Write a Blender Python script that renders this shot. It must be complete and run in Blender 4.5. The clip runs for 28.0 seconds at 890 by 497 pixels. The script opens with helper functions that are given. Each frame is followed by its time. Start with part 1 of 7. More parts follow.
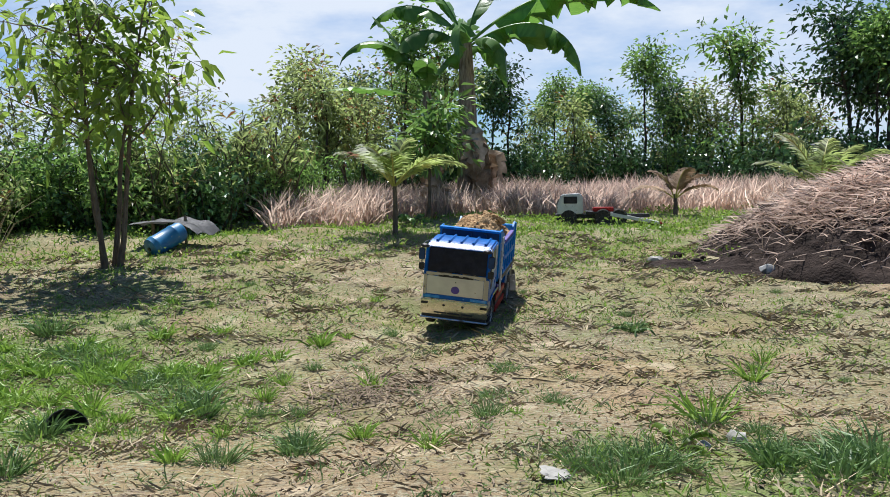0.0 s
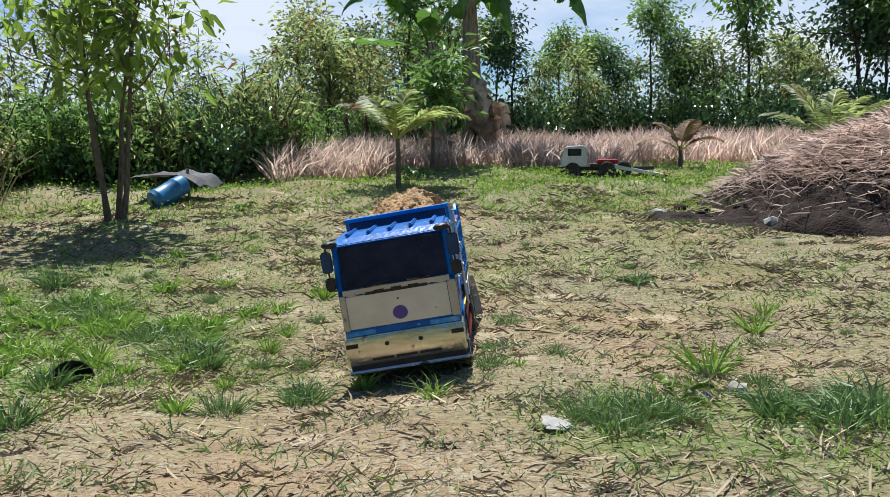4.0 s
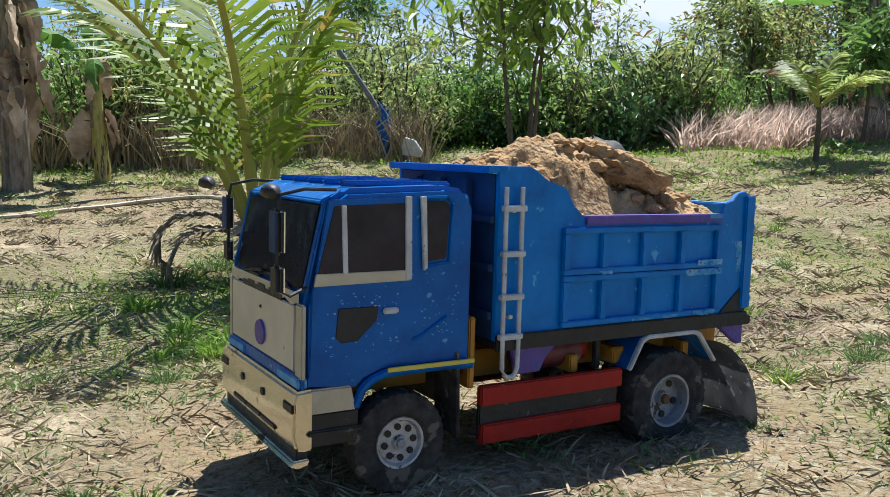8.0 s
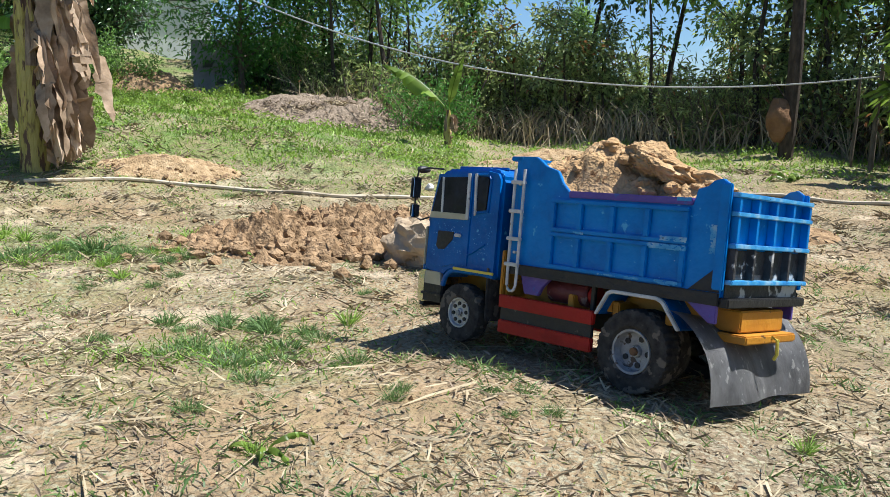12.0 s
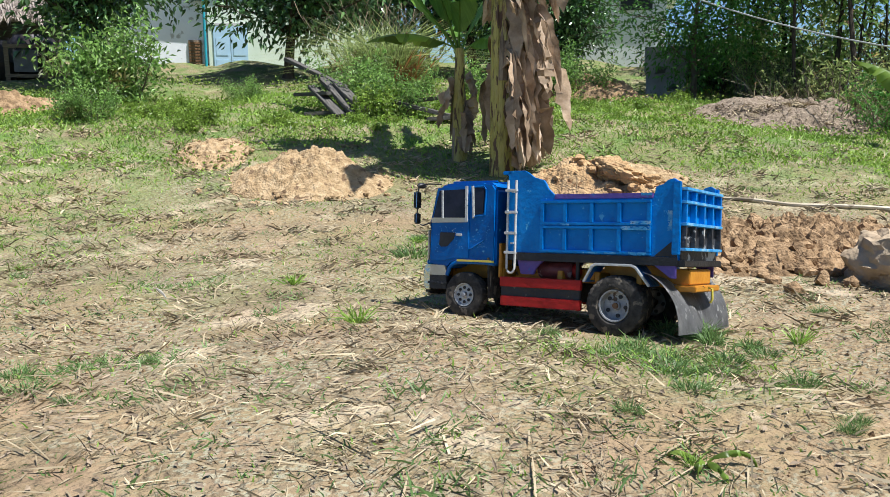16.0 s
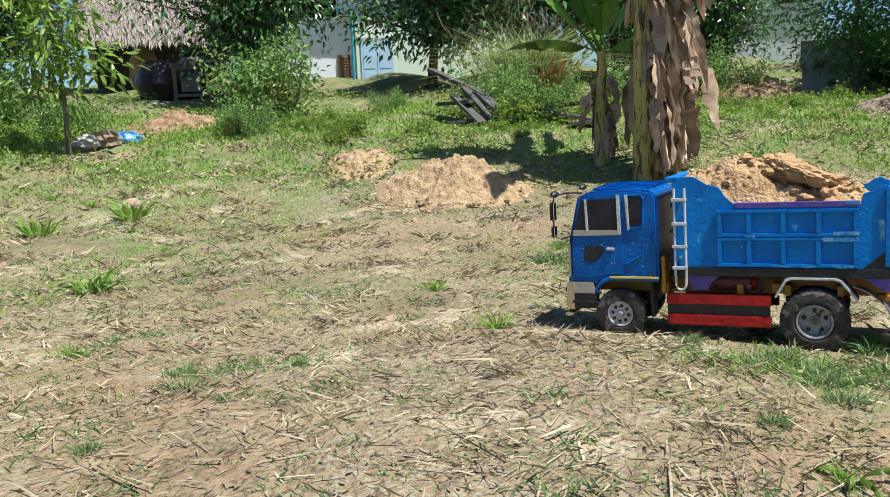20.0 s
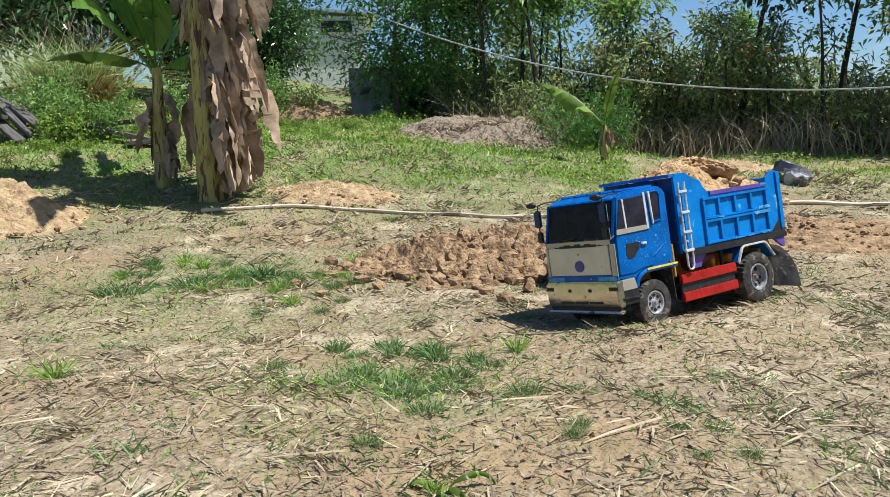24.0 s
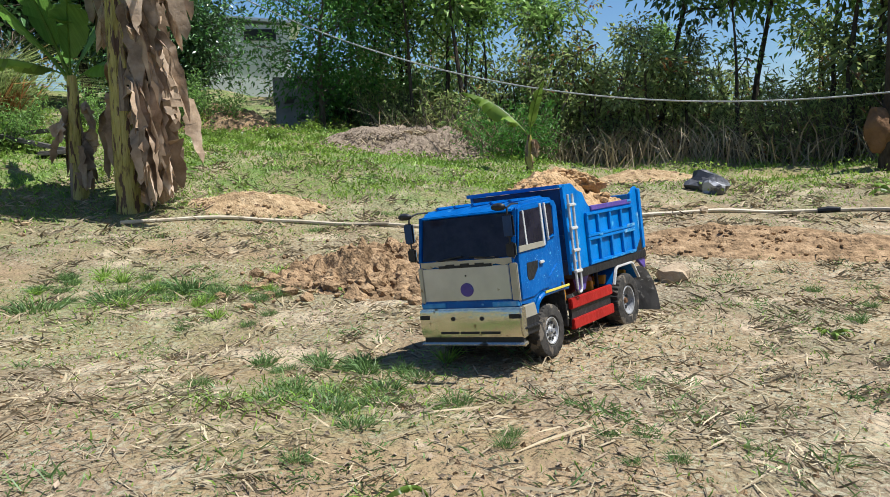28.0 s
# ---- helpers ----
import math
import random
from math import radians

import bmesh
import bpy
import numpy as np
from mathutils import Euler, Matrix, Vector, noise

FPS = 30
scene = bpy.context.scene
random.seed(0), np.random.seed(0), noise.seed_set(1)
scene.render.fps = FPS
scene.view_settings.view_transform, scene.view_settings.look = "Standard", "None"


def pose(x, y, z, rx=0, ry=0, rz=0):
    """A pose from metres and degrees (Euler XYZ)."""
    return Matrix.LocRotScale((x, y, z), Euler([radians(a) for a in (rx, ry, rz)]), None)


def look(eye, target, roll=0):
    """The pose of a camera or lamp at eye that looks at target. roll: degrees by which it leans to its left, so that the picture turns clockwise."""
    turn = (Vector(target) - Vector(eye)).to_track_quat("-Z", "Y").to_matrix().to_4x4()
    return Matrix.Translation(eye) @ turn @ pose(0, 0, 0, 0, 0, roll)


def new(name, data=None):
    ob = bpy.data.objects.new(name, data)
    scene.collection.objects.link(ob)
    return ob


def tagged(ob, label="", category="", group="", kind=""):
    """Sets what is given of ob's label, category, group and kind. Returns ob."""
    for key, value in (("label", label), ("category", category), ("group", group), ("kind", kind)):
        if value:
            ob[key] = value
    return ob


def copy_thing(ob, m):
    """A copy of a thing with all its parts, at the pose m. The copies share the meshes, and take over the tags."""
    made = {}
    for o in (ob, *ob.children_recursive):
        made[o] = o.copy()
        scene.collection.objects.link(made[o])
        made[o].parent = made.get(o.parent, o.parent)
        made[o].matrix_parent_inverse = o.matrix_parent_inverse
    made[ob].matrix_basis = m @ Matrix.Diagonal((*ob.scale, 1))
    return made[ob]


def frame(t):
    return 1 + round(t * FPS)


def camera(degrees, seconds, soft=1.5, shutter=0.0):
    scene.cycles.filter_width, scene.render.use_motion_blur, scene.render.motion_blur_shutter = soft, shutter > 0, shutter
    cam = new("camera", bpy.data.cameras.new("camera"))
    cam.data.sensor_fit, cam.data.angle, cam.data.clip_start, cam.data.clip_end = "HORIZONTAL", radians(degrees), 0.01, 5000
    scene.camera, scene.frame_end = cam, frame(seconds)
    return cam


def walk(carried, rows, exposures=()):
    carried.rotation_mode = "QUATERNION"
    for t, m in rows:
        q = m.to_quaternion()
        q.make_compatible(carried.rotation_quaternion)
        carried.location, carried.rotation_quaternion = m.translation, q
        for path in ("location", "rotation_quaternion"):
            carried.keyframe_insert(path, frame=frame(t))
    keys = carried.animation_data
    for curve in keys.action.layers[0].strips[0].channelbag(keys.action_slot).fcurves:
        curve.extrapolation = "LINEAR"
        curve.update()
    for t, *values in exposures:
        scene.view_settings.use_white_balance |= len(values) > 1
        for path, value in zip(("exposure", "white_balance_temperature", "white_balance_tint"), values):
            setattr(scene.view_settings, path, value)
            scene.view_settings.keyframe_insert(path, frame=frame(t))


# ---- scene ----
cam = camera(55.6, 28.0, soft=0.65)
PATH = [
    (0, (-0.052, 0.036, 0.815), (-0.072, 2.030, 0.662), -0.88),
    (0.5, (-0.052, 0.035, 0.817), (-0.072, 2.029, 0.662), -0.87),
    (1, (-0.052, 0.035, 0.816), (-0.072, 2.028, 0.657), -0.90),
    (1.5, (-0.051, 0.039, 0.812), (-0.074, 2.030, 0.625), -0.87),
    (2, (-0.051, 0.045, 0.810), (-0.075, 2.035, 0.606), -0.92),
    (2.5, (-0.051, 0.045, 0.810), (-0.075, 2.035, 0.606), -0.92),
    (4.5, (-0.048, 0.047, 0.811), (-0.080, 2.028, 0.532), -0.95),
    (5, (-0.052, 0.052, 0.809), (-0.092, 2.032, 0.528), -0.93),
    (5.5, (-0.046, 0.045, 0.808), (-0.195, 2.019, 0.523), -0.95),
    (6, (-0.044, 0.043, 0.806), (-0.292, 2.004, 0.501), -0.97),
    (6.5, (-0.041, 0.042, 0.806), (-0.413, 1.979, 0.472), -0.91),
    (7, (-0.040, 0.041, 0.800), (-0.570, 1.941, 0.472), -0.81),
    (7.5, (-0.030, 0.041, 0.795), (-0.717, 1.891, 0.471), -0.87),
    (8, (0.170, 0.073, 0.784), (-0.786, 1.802, 0.466), -0.71),
    (8.5, (0.350, 0.125, 0.774), (-0.939, 1.621, 0.461), -0.70),
    (9, (0.358, 0.115, 0.763), (-1.200, 1.324, 0.427), -0.37),
    (9.5, (0.368, 0.098, 0.753), (-1.404, 0.966, 0.422), 0.33),
    (10, (0.354, 0.071, 0.763), (-1.543, 0.608, 0.428), 1.67),
    (10.5, (0.376, 0.075, 0.771), (-1.577, 0.332, 0.423), 1.78),
    (11, (0.403, 0.097, 0.776), (-1.568, 0.181, 0.446), 1.86),
    (11.5, (0.417, 0.101, 0.781), (-1.552, 0.018, 0.444), 1.70),
    (13.5, (0.381, 0.046, 0.795), (-1.512, -0.522, 0.487), 0.93),
    (14, (0.400, 0.049, 0.792), (-1.441, -0.666, 0.480), 0.71),
    (14.5, (0.406, 0.059, 0.791), (-1.369, -0.806, 0.473), 0.32),
    (15, (0.411, 0.065, 0.793), (-1.299, -0.921, 0.468), 0.07),
    (15.5, (0.420, 0.075, 0.794), (-1.229, -1.008, 0.464), -0.23),
    (16, (0.425, 0.079, 0.792), (-1.166, -1.086, 0.457), -0.49),
    (16.5, (0.426, 0.085, 0.794), (-1.114, -1.158, 0.503), -0.81),
    (17, (0.432, 0.091, 0.793), (-1.050, -1.222, 0.515), -1.06),
    (17.5, (0.435, 0.095, 0.794), (-0.982, -1.288, 0.512), -1.35),
    (18, (0.437, 0.104, 0.790), (-0.911, -1.346, 0.506), -1.58),
    (18.5, (0.436, 0.107, 0.795), (-0.906, -1.347, 0.503), -1.80),
    (19, (0.437, 0.111, 0.797), (-0.903, -1.344, 0.498), -2.07),
    (19.5, (0.437, 0.108, 0.796), (-0.901, -1.346, 0.492), -2.29),
    (20, (0.431, 0.115, 0.797), (-0.939, -1.308, 0.485), -2.40),
    (20.5, (0.420, 0.093, 0.795), (-1.055, -1.217, 0.469), -2.38),
    (21, (0.420, 0.088, 0.799), (-1.134, -1.124, 0.463), -2.26),
    (21.5, (0.415, 0.079, 0.798), (-1.209, -1.036, 0.454), -2.20),
    (22, (0.408, 0.072, 0.798), (-1.287, -0.930, 0.447), -2.05),
    (22.5, (0.393, 0.066, 0.797), (-1.368, -0.825, 0.474), -2.01),
    (24.5, (0.323, 0.007, 0.803), (-1.594, -0.477, 0.500), -1.12),
    (25, (0.320, 0.007, 0.805), (-1.612, -0.411, 0.502), -1.09),
    (25.5, (0.322, 0.003, 0.806), (-1.613, -0.400, 0.505), -1.04),
    (26, (0.320, 0.003, 0.806), (-1.617, -0.401, 0.511), -1.12),
    (26.5, (0.322, 0.004, 0.806), (-1.615, -0.400, 0.516), -1.10),
    (27, (0.324, 0.003, 0.806), (-1.614, -0.401, 0.519), -1.13),
    (27.5, (0.322, 0.004, 0.805), (-1.616, -0.402, 0.521), -1.20),
    (28, (0.324, 0.005, 0.805), (-1.614, -0.402, 0.524), -1.19),
]
# the film brightens a little while the camera pans
LIGHTNESS = [(0, 0.5), (6, 0.52), (8, 0.68), (9, 1.0), (10, 1.06), (11, 0.94), (13.5, 0.7), (16, 0.7), (18, 0.6), (22, 0.62), (25, 0.58), (28, 0.56)]
walk(cam, [(t, look(eye, target, roll)) for t, eye, target, roll in PATH], [(t, stops, 6150, 10) for t, stops in LIGHTNESS])

# ---- world and sun ----
SUN_EL, SUN_AZ = radians(65), radians(-11.5)
world = bpy.data.worlds.new("sky")
scene.world = world
world.use_nodes = True
wn, wl = world.node_tree.nodes, world.node_tree.links
wn.clear()
w_out = wn.new("ShaderNodeOutputWorld")
w_bg = wn.new("ShaderNodeBackground")
w_sky = wn.new("ShaderNodeTexSky")
w_sky.sky_type, w_sky.sun_disc = "NISHITA", False
w_sky.sun_elevation, w_sky.sun_rotation = SUN_EL, SUN_AZ
w_sky.air_density, w_sky.dust_density, w_sky.ozone_density = 1.0, 0.25, 2.0
w_co = wn.new("ShaderNodeTexCoord")
w_map = wn.new("ShaderNodeMapping")
w_map.inputs["Scale"].default_value = (1.0, 1.0, 3.0)
w_noise = wn.new("ShaderNodeTexNoise")
w_noise.inputs["Scale"].default_value = 2.1
w_noise.inputs["Detail"].default_value = 7
w_noise.inputs["Roughness"].default_value = 0.6
w_ramp = wn.new("ShaderNodeValToRGB")
w_ramp.color_ramp.elements[0].position, w_ramp.color_ramp.elements[1].position = 0.6, 0.82
w_mix = wn.new("ShaderNodeMixRGB")
w_mix.inputs[2].default_value = (8.4, 9.0, 9.9, 1)
wl.new(w_co.outputs["Generated"], w_map.inputs[0])
wl.new(w_map.outputs[0], w_noise.inputs["Vector"])
w_sep = wn.new("ShaderNodeSeparateXYZ")
w_north = wn.new("ShaderNodeMath")
w_north.operation, w_north.inputs[1].default_value = "MULTIPLY_ADD", 0.25  # more cloud to the north
wl.new(w_co.outputs["Generated"], w_sep.inputs[0])
wl.new(w_sep.outputs["Y"], w_north.inputs[0])
wl.new(w_noise.outputs["Fac"], w_north.inputs[2])
wl.new(w_north.outputs[0], w_ramp.inputs[0])
wl.new(w_ramp.outputs[0], w_mix.inputs[0])
w_tint = wn.new("ShaderNodeMixRGB")
w_tint.blend_type, w_tint.inputs[0].default_value, w_tint.inputs[2].default_value = "MULTIPLY", 1.0, (0.66, 0.86, 1.1, 1)
wl.new(w_sky.outputs[0], w_tint.inputs[1])
wl.new(w_tint.outputs[0], w_mix.inputs[1])
wl.new(w_mix.outputs[0], w_bg.inputs[0])
w_bg.inputs[1].default_value = 0.066
wl.new(w_bg.outputs[0], w_out.inputs[0])

sun_data = bpy.data.lights.new("sun", "SUN")
sun_data.energy, sun_data.angle, sun_data.color = 5.0, radians(0.53), (1.0, 0.965, 0.91)
sun = new("sun", sun_data)
sun.matrix_world = look(Vector((-0.85, 4.14, 9.06)) * 3, (0, 0, 0))



# ---- materials ----
def material(name, stops, scale=20.0, rough=0.7, metal=0.0, bump=0.2, detail=6.0, spots=None, spot_scale=30.0, spot_cut=0.62,
             stretch=(1, 1, 1), vary=0.0, translucent=0.0, space="Object", bump_scale=None, island=0.0):
    """Noise-coloured surface: stops are colours from low to high noise, spots a second colour in patches (wear, dirt)."""
    m = bpy.data.materials.new(name)
    m.use_nodes = True
    n, l = m.node_tree.nodes, m.node_tree.links
    b = n["Principled BSDF"]
    co, mp, no, ra = (n.new("ShaderNode" + k) for k in ("TexCoord", "Mapping", "TexNoise", "ValToRGB"))
    mp.inputs["Scale"].default_value = stretch
    l.new(co.outputs[space], mp.inputs[0])
    l.new(mp.outputs[0], no.inputs["Vector"])
    no.inputs["Scale"].default_value, no.inputs["Detail"].default_value, no.inputs["Roughness"].default_value = scale, detail, 0.6
    l.new(no.outputs["Fac"], ra.inputs[0])
    while len(ra.color_ramp.elements) < len(stops):
        ra.color_ramp.elements.new(0.5)
    for k, (e, c) in enumerate(zip(ra.color_ramp.elements, stops)):
        e.position, e.color = 0.3 + 0.4 * k / max(1, len(stops) - 1), (*c, 1)
    colour = ra.outputs[0]
    if spots:
        s2, cut, mx = n.new("ShaderNodeTexNoise"), n.new("ShaderNodeValToRGB"), n.new("ShaderNodeMixRGB")
        s2.inputs["Scale"].default_value, s2.inputs["Detail"].default_value = spot_scale, 5
        l.new(mp.outputs[0], s2.inputs["Vector"])
        cut.color_ramp.elements[0].position, cut.color_ramp.elements[1].position = spot_cut, spot_cut + 0.04
        l.new(s2.outputs["Fac"], cut.inputs[0])
        l.new(cut.outputs[0], mx.inputs[0])
        l.new(colour, mx.inputs[1])
        mx.inputs[2].default_value = (*spots, 1)
        colour = mx.outputs[0]
    if vary or island:
        hs = n.new("ShaderNodeHueSaturation")
        rng = n.new("ShaderNodeMapRange")
        amount = island or vary
        rng.inputs[3].default_value, rng.inputs[4].default_value = 1 - amount, 1 + amount
        if island:
            l.new(n.new("ShaderNodeNewGeometry").outputs["Random Per Island"], rng.inputs[0])
        else:
            l.new(n.new("ShaderNodeObjectInfo").outputs["Random"], rng.inputs[0])
        l.new(rng.outputs[0], hs.inputs["Value"])
        l.new(colour, hs.inputs["Color"])
        colour = hs.outputs[0]
    l.new(colour, b.inputs["Base Color"])
    b.inputs["Roughness"].default_value, b.inputs["Metallic"].default_value = rough, metal
    if translucent or rough >= 0.8:
        b.inputs["Specular IOR Level"].default_value = 0.5 if rough <= 0.5 else 0.14
    if bump:
        bn, bu = n.new("ShaderNodeTexNoise"), n.new("ShaderNodeBump")
        bn.inputs["Scale"].default_value, bn.inputs["Detail"].default_value = bump_scale or scale * 3, 5
        l.new(mp.outputs[0], bn.inputs["Vector"])
        l.new(bn.outputs["Fac"], bu.inputs["Height"])
        bu.inputs["Strength"].default_value, bu.inputs["Distance"].default_value = bump, 0.02
        l.new(bu.outputs[0], b.inputs["Normal"])
    if translucent:
        tr, mx2 = n.new("ShaderNodeBsdfTranslucent"), n.new("ShaderNodeMixShader")
        l.new(colour, tr.inputs[0])
        mx2.inputs[0].default_value = translucent
        l.new(b.outputs[0], mx2.inputs[1])
        l.new(tr.outputs[0], mx2.inputs[2])
        l.new(mx2.outputs[0], n["Material Output"].inputs[0])
    return m


BLUE = material("blue_paint", [(0.001, 0.07, 0.27), (0.002, 0.108, 0.38), (0.004, 0.138, 0.45)], 9, 0.3, bump=0.15, spots=(0.10, 0.36, 0.60), spot_scale=30, spot_cut=0.665, bump_scale=60)
BLUE.node_tree.nodes["Principled BSDF"].inputs["Specular IOR Level"].default_value = 0.24
BLUE_BODY = material("blue_body_paint", [(0.002, 0.125, 0.4), (0.003, 0.182, 0.54), (0.007, 0.222, 0.61)], 9, 0.4, bump=0.12, spots=(0.09, 0.40, 0.66), spot_scale=28, spot_cut=0.69, bump_scale=60)
BLUE_BODY.node_tree.nodes["Principled BSDF"].inputs["Specular IOR Level"].default_value = 0.25
BLUE_LIGHT = material("light_blue_paint", [(0.02, 0.2, 0.5), (0.05, 0.32, 0.62), (0.3, 0.48, 0.62)], 25, 0.5, bump=0.1, spots=(0.02, 0.03, 0.05), spot_scale=40, spot_cut=0.66)
# blue board darkened in its colour as if in shade; mirror backs share it
BLUE_SHADED = material("shaded_blue_board", [(0.006, 0.03, 0.09), (0.01, 0.05, 0.14)], 14, 0.6)
BLACK = material("black_paint", [(0.006, 0.006, 0.007), (0.02, 0.02, 0.022)], 18, 0.5, spots=(0.09, 0.08, 0.07), spot_scale=30, spot_cut=0.68)
GLASS = material("dark_tinted_window", [(0.008, 0.008, 0.014), (0.03, 0.028, 0.042)], 14, 0.16, bump=0.12, bump_scale=22, spots=(0.03, 0.03, 0.03), spot_scale=12, spot_cut=0.64)
RED = material("red_paint", [(0.30, 0.012, 0.01), (0.42, 0.019, 0.014)], 12, 0.45, spots=(0.5, 0.33, 0.25), spot_scale=55, spot_cut=0.71)
ORANGE = material("orange_paint", [(0.42, 0.17, 0.012), (0.55, 0.25, 0.02)], 12, 0.5, spots=(0.12, 0.06, 0.02), spot_scale=30, spot_cut=0.66)
PURPLE = material("purple_paint", [(0.085, 0.05, 0.25), (0.12, 0.075, 0.33)], 16, 0.5, spots=(0.05, 0.1, 0.35), spot_scale=40)
WHITE = material("worn_white_paint", [(0.42, 0.42, 0.40), (0.66, 0.66, 0.63)], 22, 0.5, spots=(0.2, 0.19, 0.17), spot_scale=45, spot_cut=0.66)
CREAM = material("aged_silver_tape", [(0.40, 0.37, 0.29), (0.52, 0.49, 0.40)], 14, 0.35, metal=0.35, bump=0.1, spots=(0.25, 0.2, 0.13), spot_scale=16, spot_cut=0.66)
SILVER = material("dull_aluminium_sheet", [(0.46, 0.48, 0.51), (0.57, 0.59, 0.62)], 10, 0.34, metal=0.8, bump=0.06, spots=(0.3, 0.29, 0.26), spot_scale=20, spot_cut=0.7)
CHROME = material("dented_metal_foil", [(0.58, 0.54, 0.44), (0.74, 0.70, 0.60)], 8, 0.2, metal=0.92, bump=0.32, bump_scale=9, spots=(0.2, 0.14, 0.08), spot_scale=14, spot_cut=0.64)
YELLOW = material("yellow_tape", [(0.6, 0.5, 0.05), (0.7, 0.58, 0.1)], 20, 0.5)
RUBBER = material("dusty_tyre_rubber", [(0.022, 0.021, 0.02), (0.08, 0.073, 0.063)], 30, 0.85, spots=(0.16, 0.135, 0.105), spot_scale=22, spot_cut=0.57)
FLAP = material("scuffed_rubber_sheet", [(0.11, 0.11, 0.112), (0.27, 0.27, 0.27)], 11, 0.38, stretch=(1, 1.5, 1), spots=(0.42, 0.415, 0.4), spot_scale=34, spot_cut=0.62)
SCUFF = material("scuffed_black_board", [(0.012, 0.013, 0.016), (0.06, 0.06, 0.065)], 22, 0.55, spots=(0.5, 0.5, 0.48), spot_scale=16, spot_cut=0.56)
MAROON = material("faded_maroon_paint", [(0.09, 0.018, 0.02), (0.2, 0.045, 0.045)], 14, 0.5, spots=(0.3, 0.2, 0.17), spot_scale=30, spot_cut=0.66)
MIRROR = material("mirror_glass", [(0.72, 0.75, 0.8), (0.8, 0.82, 0.85)], 10, 0.06, metal=1.0, bump=0)
GLASS.node_tree.nodes["Principled BSDF"].inputs["Specular IOR Level"].default_value = 0.25
RED.node_tree.nodes["Principled BSDF"].inputs["Specular IOR Level"].default_value = 0.25
RIM = material("grey_painted_rim", [(0.22, 0.225, 0.23), (0.42, 0.42, 0.42)], 30, 0.5, metal=0.3, spots=(0.1, 0.07, 0.05), spot_scale=40)
RIM_SILVER = material("silver_painted_rim", [(0.4, 0.4, 0.4), (0.55, 0.55, 0.54)], 30, 0.4, metal=0.4, spots=(0.1, 0.08, 0.06), spot_scale=50)
WOOD = material("weathered_wood", [(0.16, 0.12, 0.085), (0.3, 0.24, 0.17)], 8, 0.85, stretch=(1, 8, 8), bump=0.4)
WOOD_GREY = material("old_grey_planks", [(0.06, 0.055, 0.05), (0.15, 0.14, 0.125)], 7, 0.9, stretch=(1, 8, 8), bump=0.4)
SAND = material("damp_yellow_sand", [(0.30, 0.18, 0.085), (0.46, 0.30, 0.15), (0.6, 0.42, 0.24)], 9, 0.95, bump=0.9, bump_scale=70, spots=(0.24, 0.13, 0.06), spot_scale=24, spot_cut=0.63)
SAND_DRY = material("dry_dug_sand", [(0.23, 0.152, 0.078), (0.39, 0.275, 0.15), (0.52, 0.39, 0.235)], 14, 0.95, bump=1.0, bump_scale=60, spots=(0.2, 0.13, 0.075), spot_scale=12, spot_cut=0.6)
CLAY = material("dug_clay_soil", [(0.11, 0.07, 0.038), (0.29, 0.19, 0.103), (0.45, 0.31, 0.178)], 12, 0.95, bump=1.0, bump_scale=50, space="Object")
ROCK = material("pale_clay_rock", [(0.30, 0.22, 0.14), (0.48, 0.38, 0.26)], 6, 0.95, bump=0.8, bump_scale=30)
HEAP_DRY = material("dry_straw_litter", [(0.10, 0.075, 0.055), (0.36, 0.285, 0.21)], 24, 0.95, bump=0.9, bump_scale=60)
HOSE = material("sun_bleached_hose", [(0.42, 0.34, 0.22), (0.6, 0.52, 0.38)], 8, 0.6, spots=(0.25, 0.2, 0.13), spot_scale=10)
BARK = material("grey_brown_bark", [(0.09, 0.07, 0.05), (0.2, 0.165, 0.125)], 12, 0.95, bump=0.7, stretch=(3, 3, 1))
BARK_DARK = material("dark_bark", [(0.035, 0.028, 0.022), (0.10, 0.08, 0.06)], 8, 0.95, bump=0.6, stretch=(3, 3, 1))
STEM = material("banana_stem_sheath", [(0.12, 0.085, 0.035), (0.38, 0.33, 0.075), (0.46, 0.40, 0.12), (0.24, 0.15, 0.07)], 4, 0.55, stretch=(6, 6, 1.2), bump=0.5, spots=(0.10, 0.055, 0.03), spot_scale=5, spot_cut=0.55)
STEM_GREY = material("dry_banana_sheath", [(0.09, 0.065, 0.045), (0.27, 0.21, 0.15), (0.42, 0.35, 0.26)], 5, 0.8, stretch=(6, 6, 1.2), bump=0.6)
LEAF_BANANA = material("banana_leaf", [(0.1, 0.225, 0.035), (0.185, 0.35, 0.065)], 4, 0.36, bump=0.25, stretch=(1, 14, 1), bump_scale=8, translucent=0.42, vary=0.25)
LEAF_DEAD = material("dead_banana_leaf", [(0.16, 0.105, 0.062), (0.42, 0.31, 0.21), (0.66, 0.53, 0.40)], 4, 0.9, bump=0.6, translucent=0.15, vary=0.4)
LEAF_COCO = material("coconut_leaflet", [(0.10, 0.19, 0.02), (0.27, 0.33, 0.045)], 3, 0.5, bump=0.1, translucent=0.3, island=0.3, spots=(0.42, 0.33, 0.08), spot_scale=5, spot_cut=0.62)
RACHIS = material("yellow_green_stalk", [(0.26, 0.27, 0.05), (0.42, 0.38, 0.10)], 5, 0.5, stretch=(1, 1, 0.5))
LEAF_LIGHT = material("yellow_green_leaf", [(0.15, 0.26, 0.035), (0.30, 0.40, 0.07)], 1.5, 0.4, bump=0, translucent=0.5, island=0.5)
LEAF_MID = material("green_bush_leaf", [(0.12, 0.24, 0.05), (0.28, 0.42, 0.11)], 0.9, 0.42, bump=0, translucent=0.43, island=0.62, spots=(0.2, 0.19, 0.06), spot_scale=1.3, spot_cut=0.62)
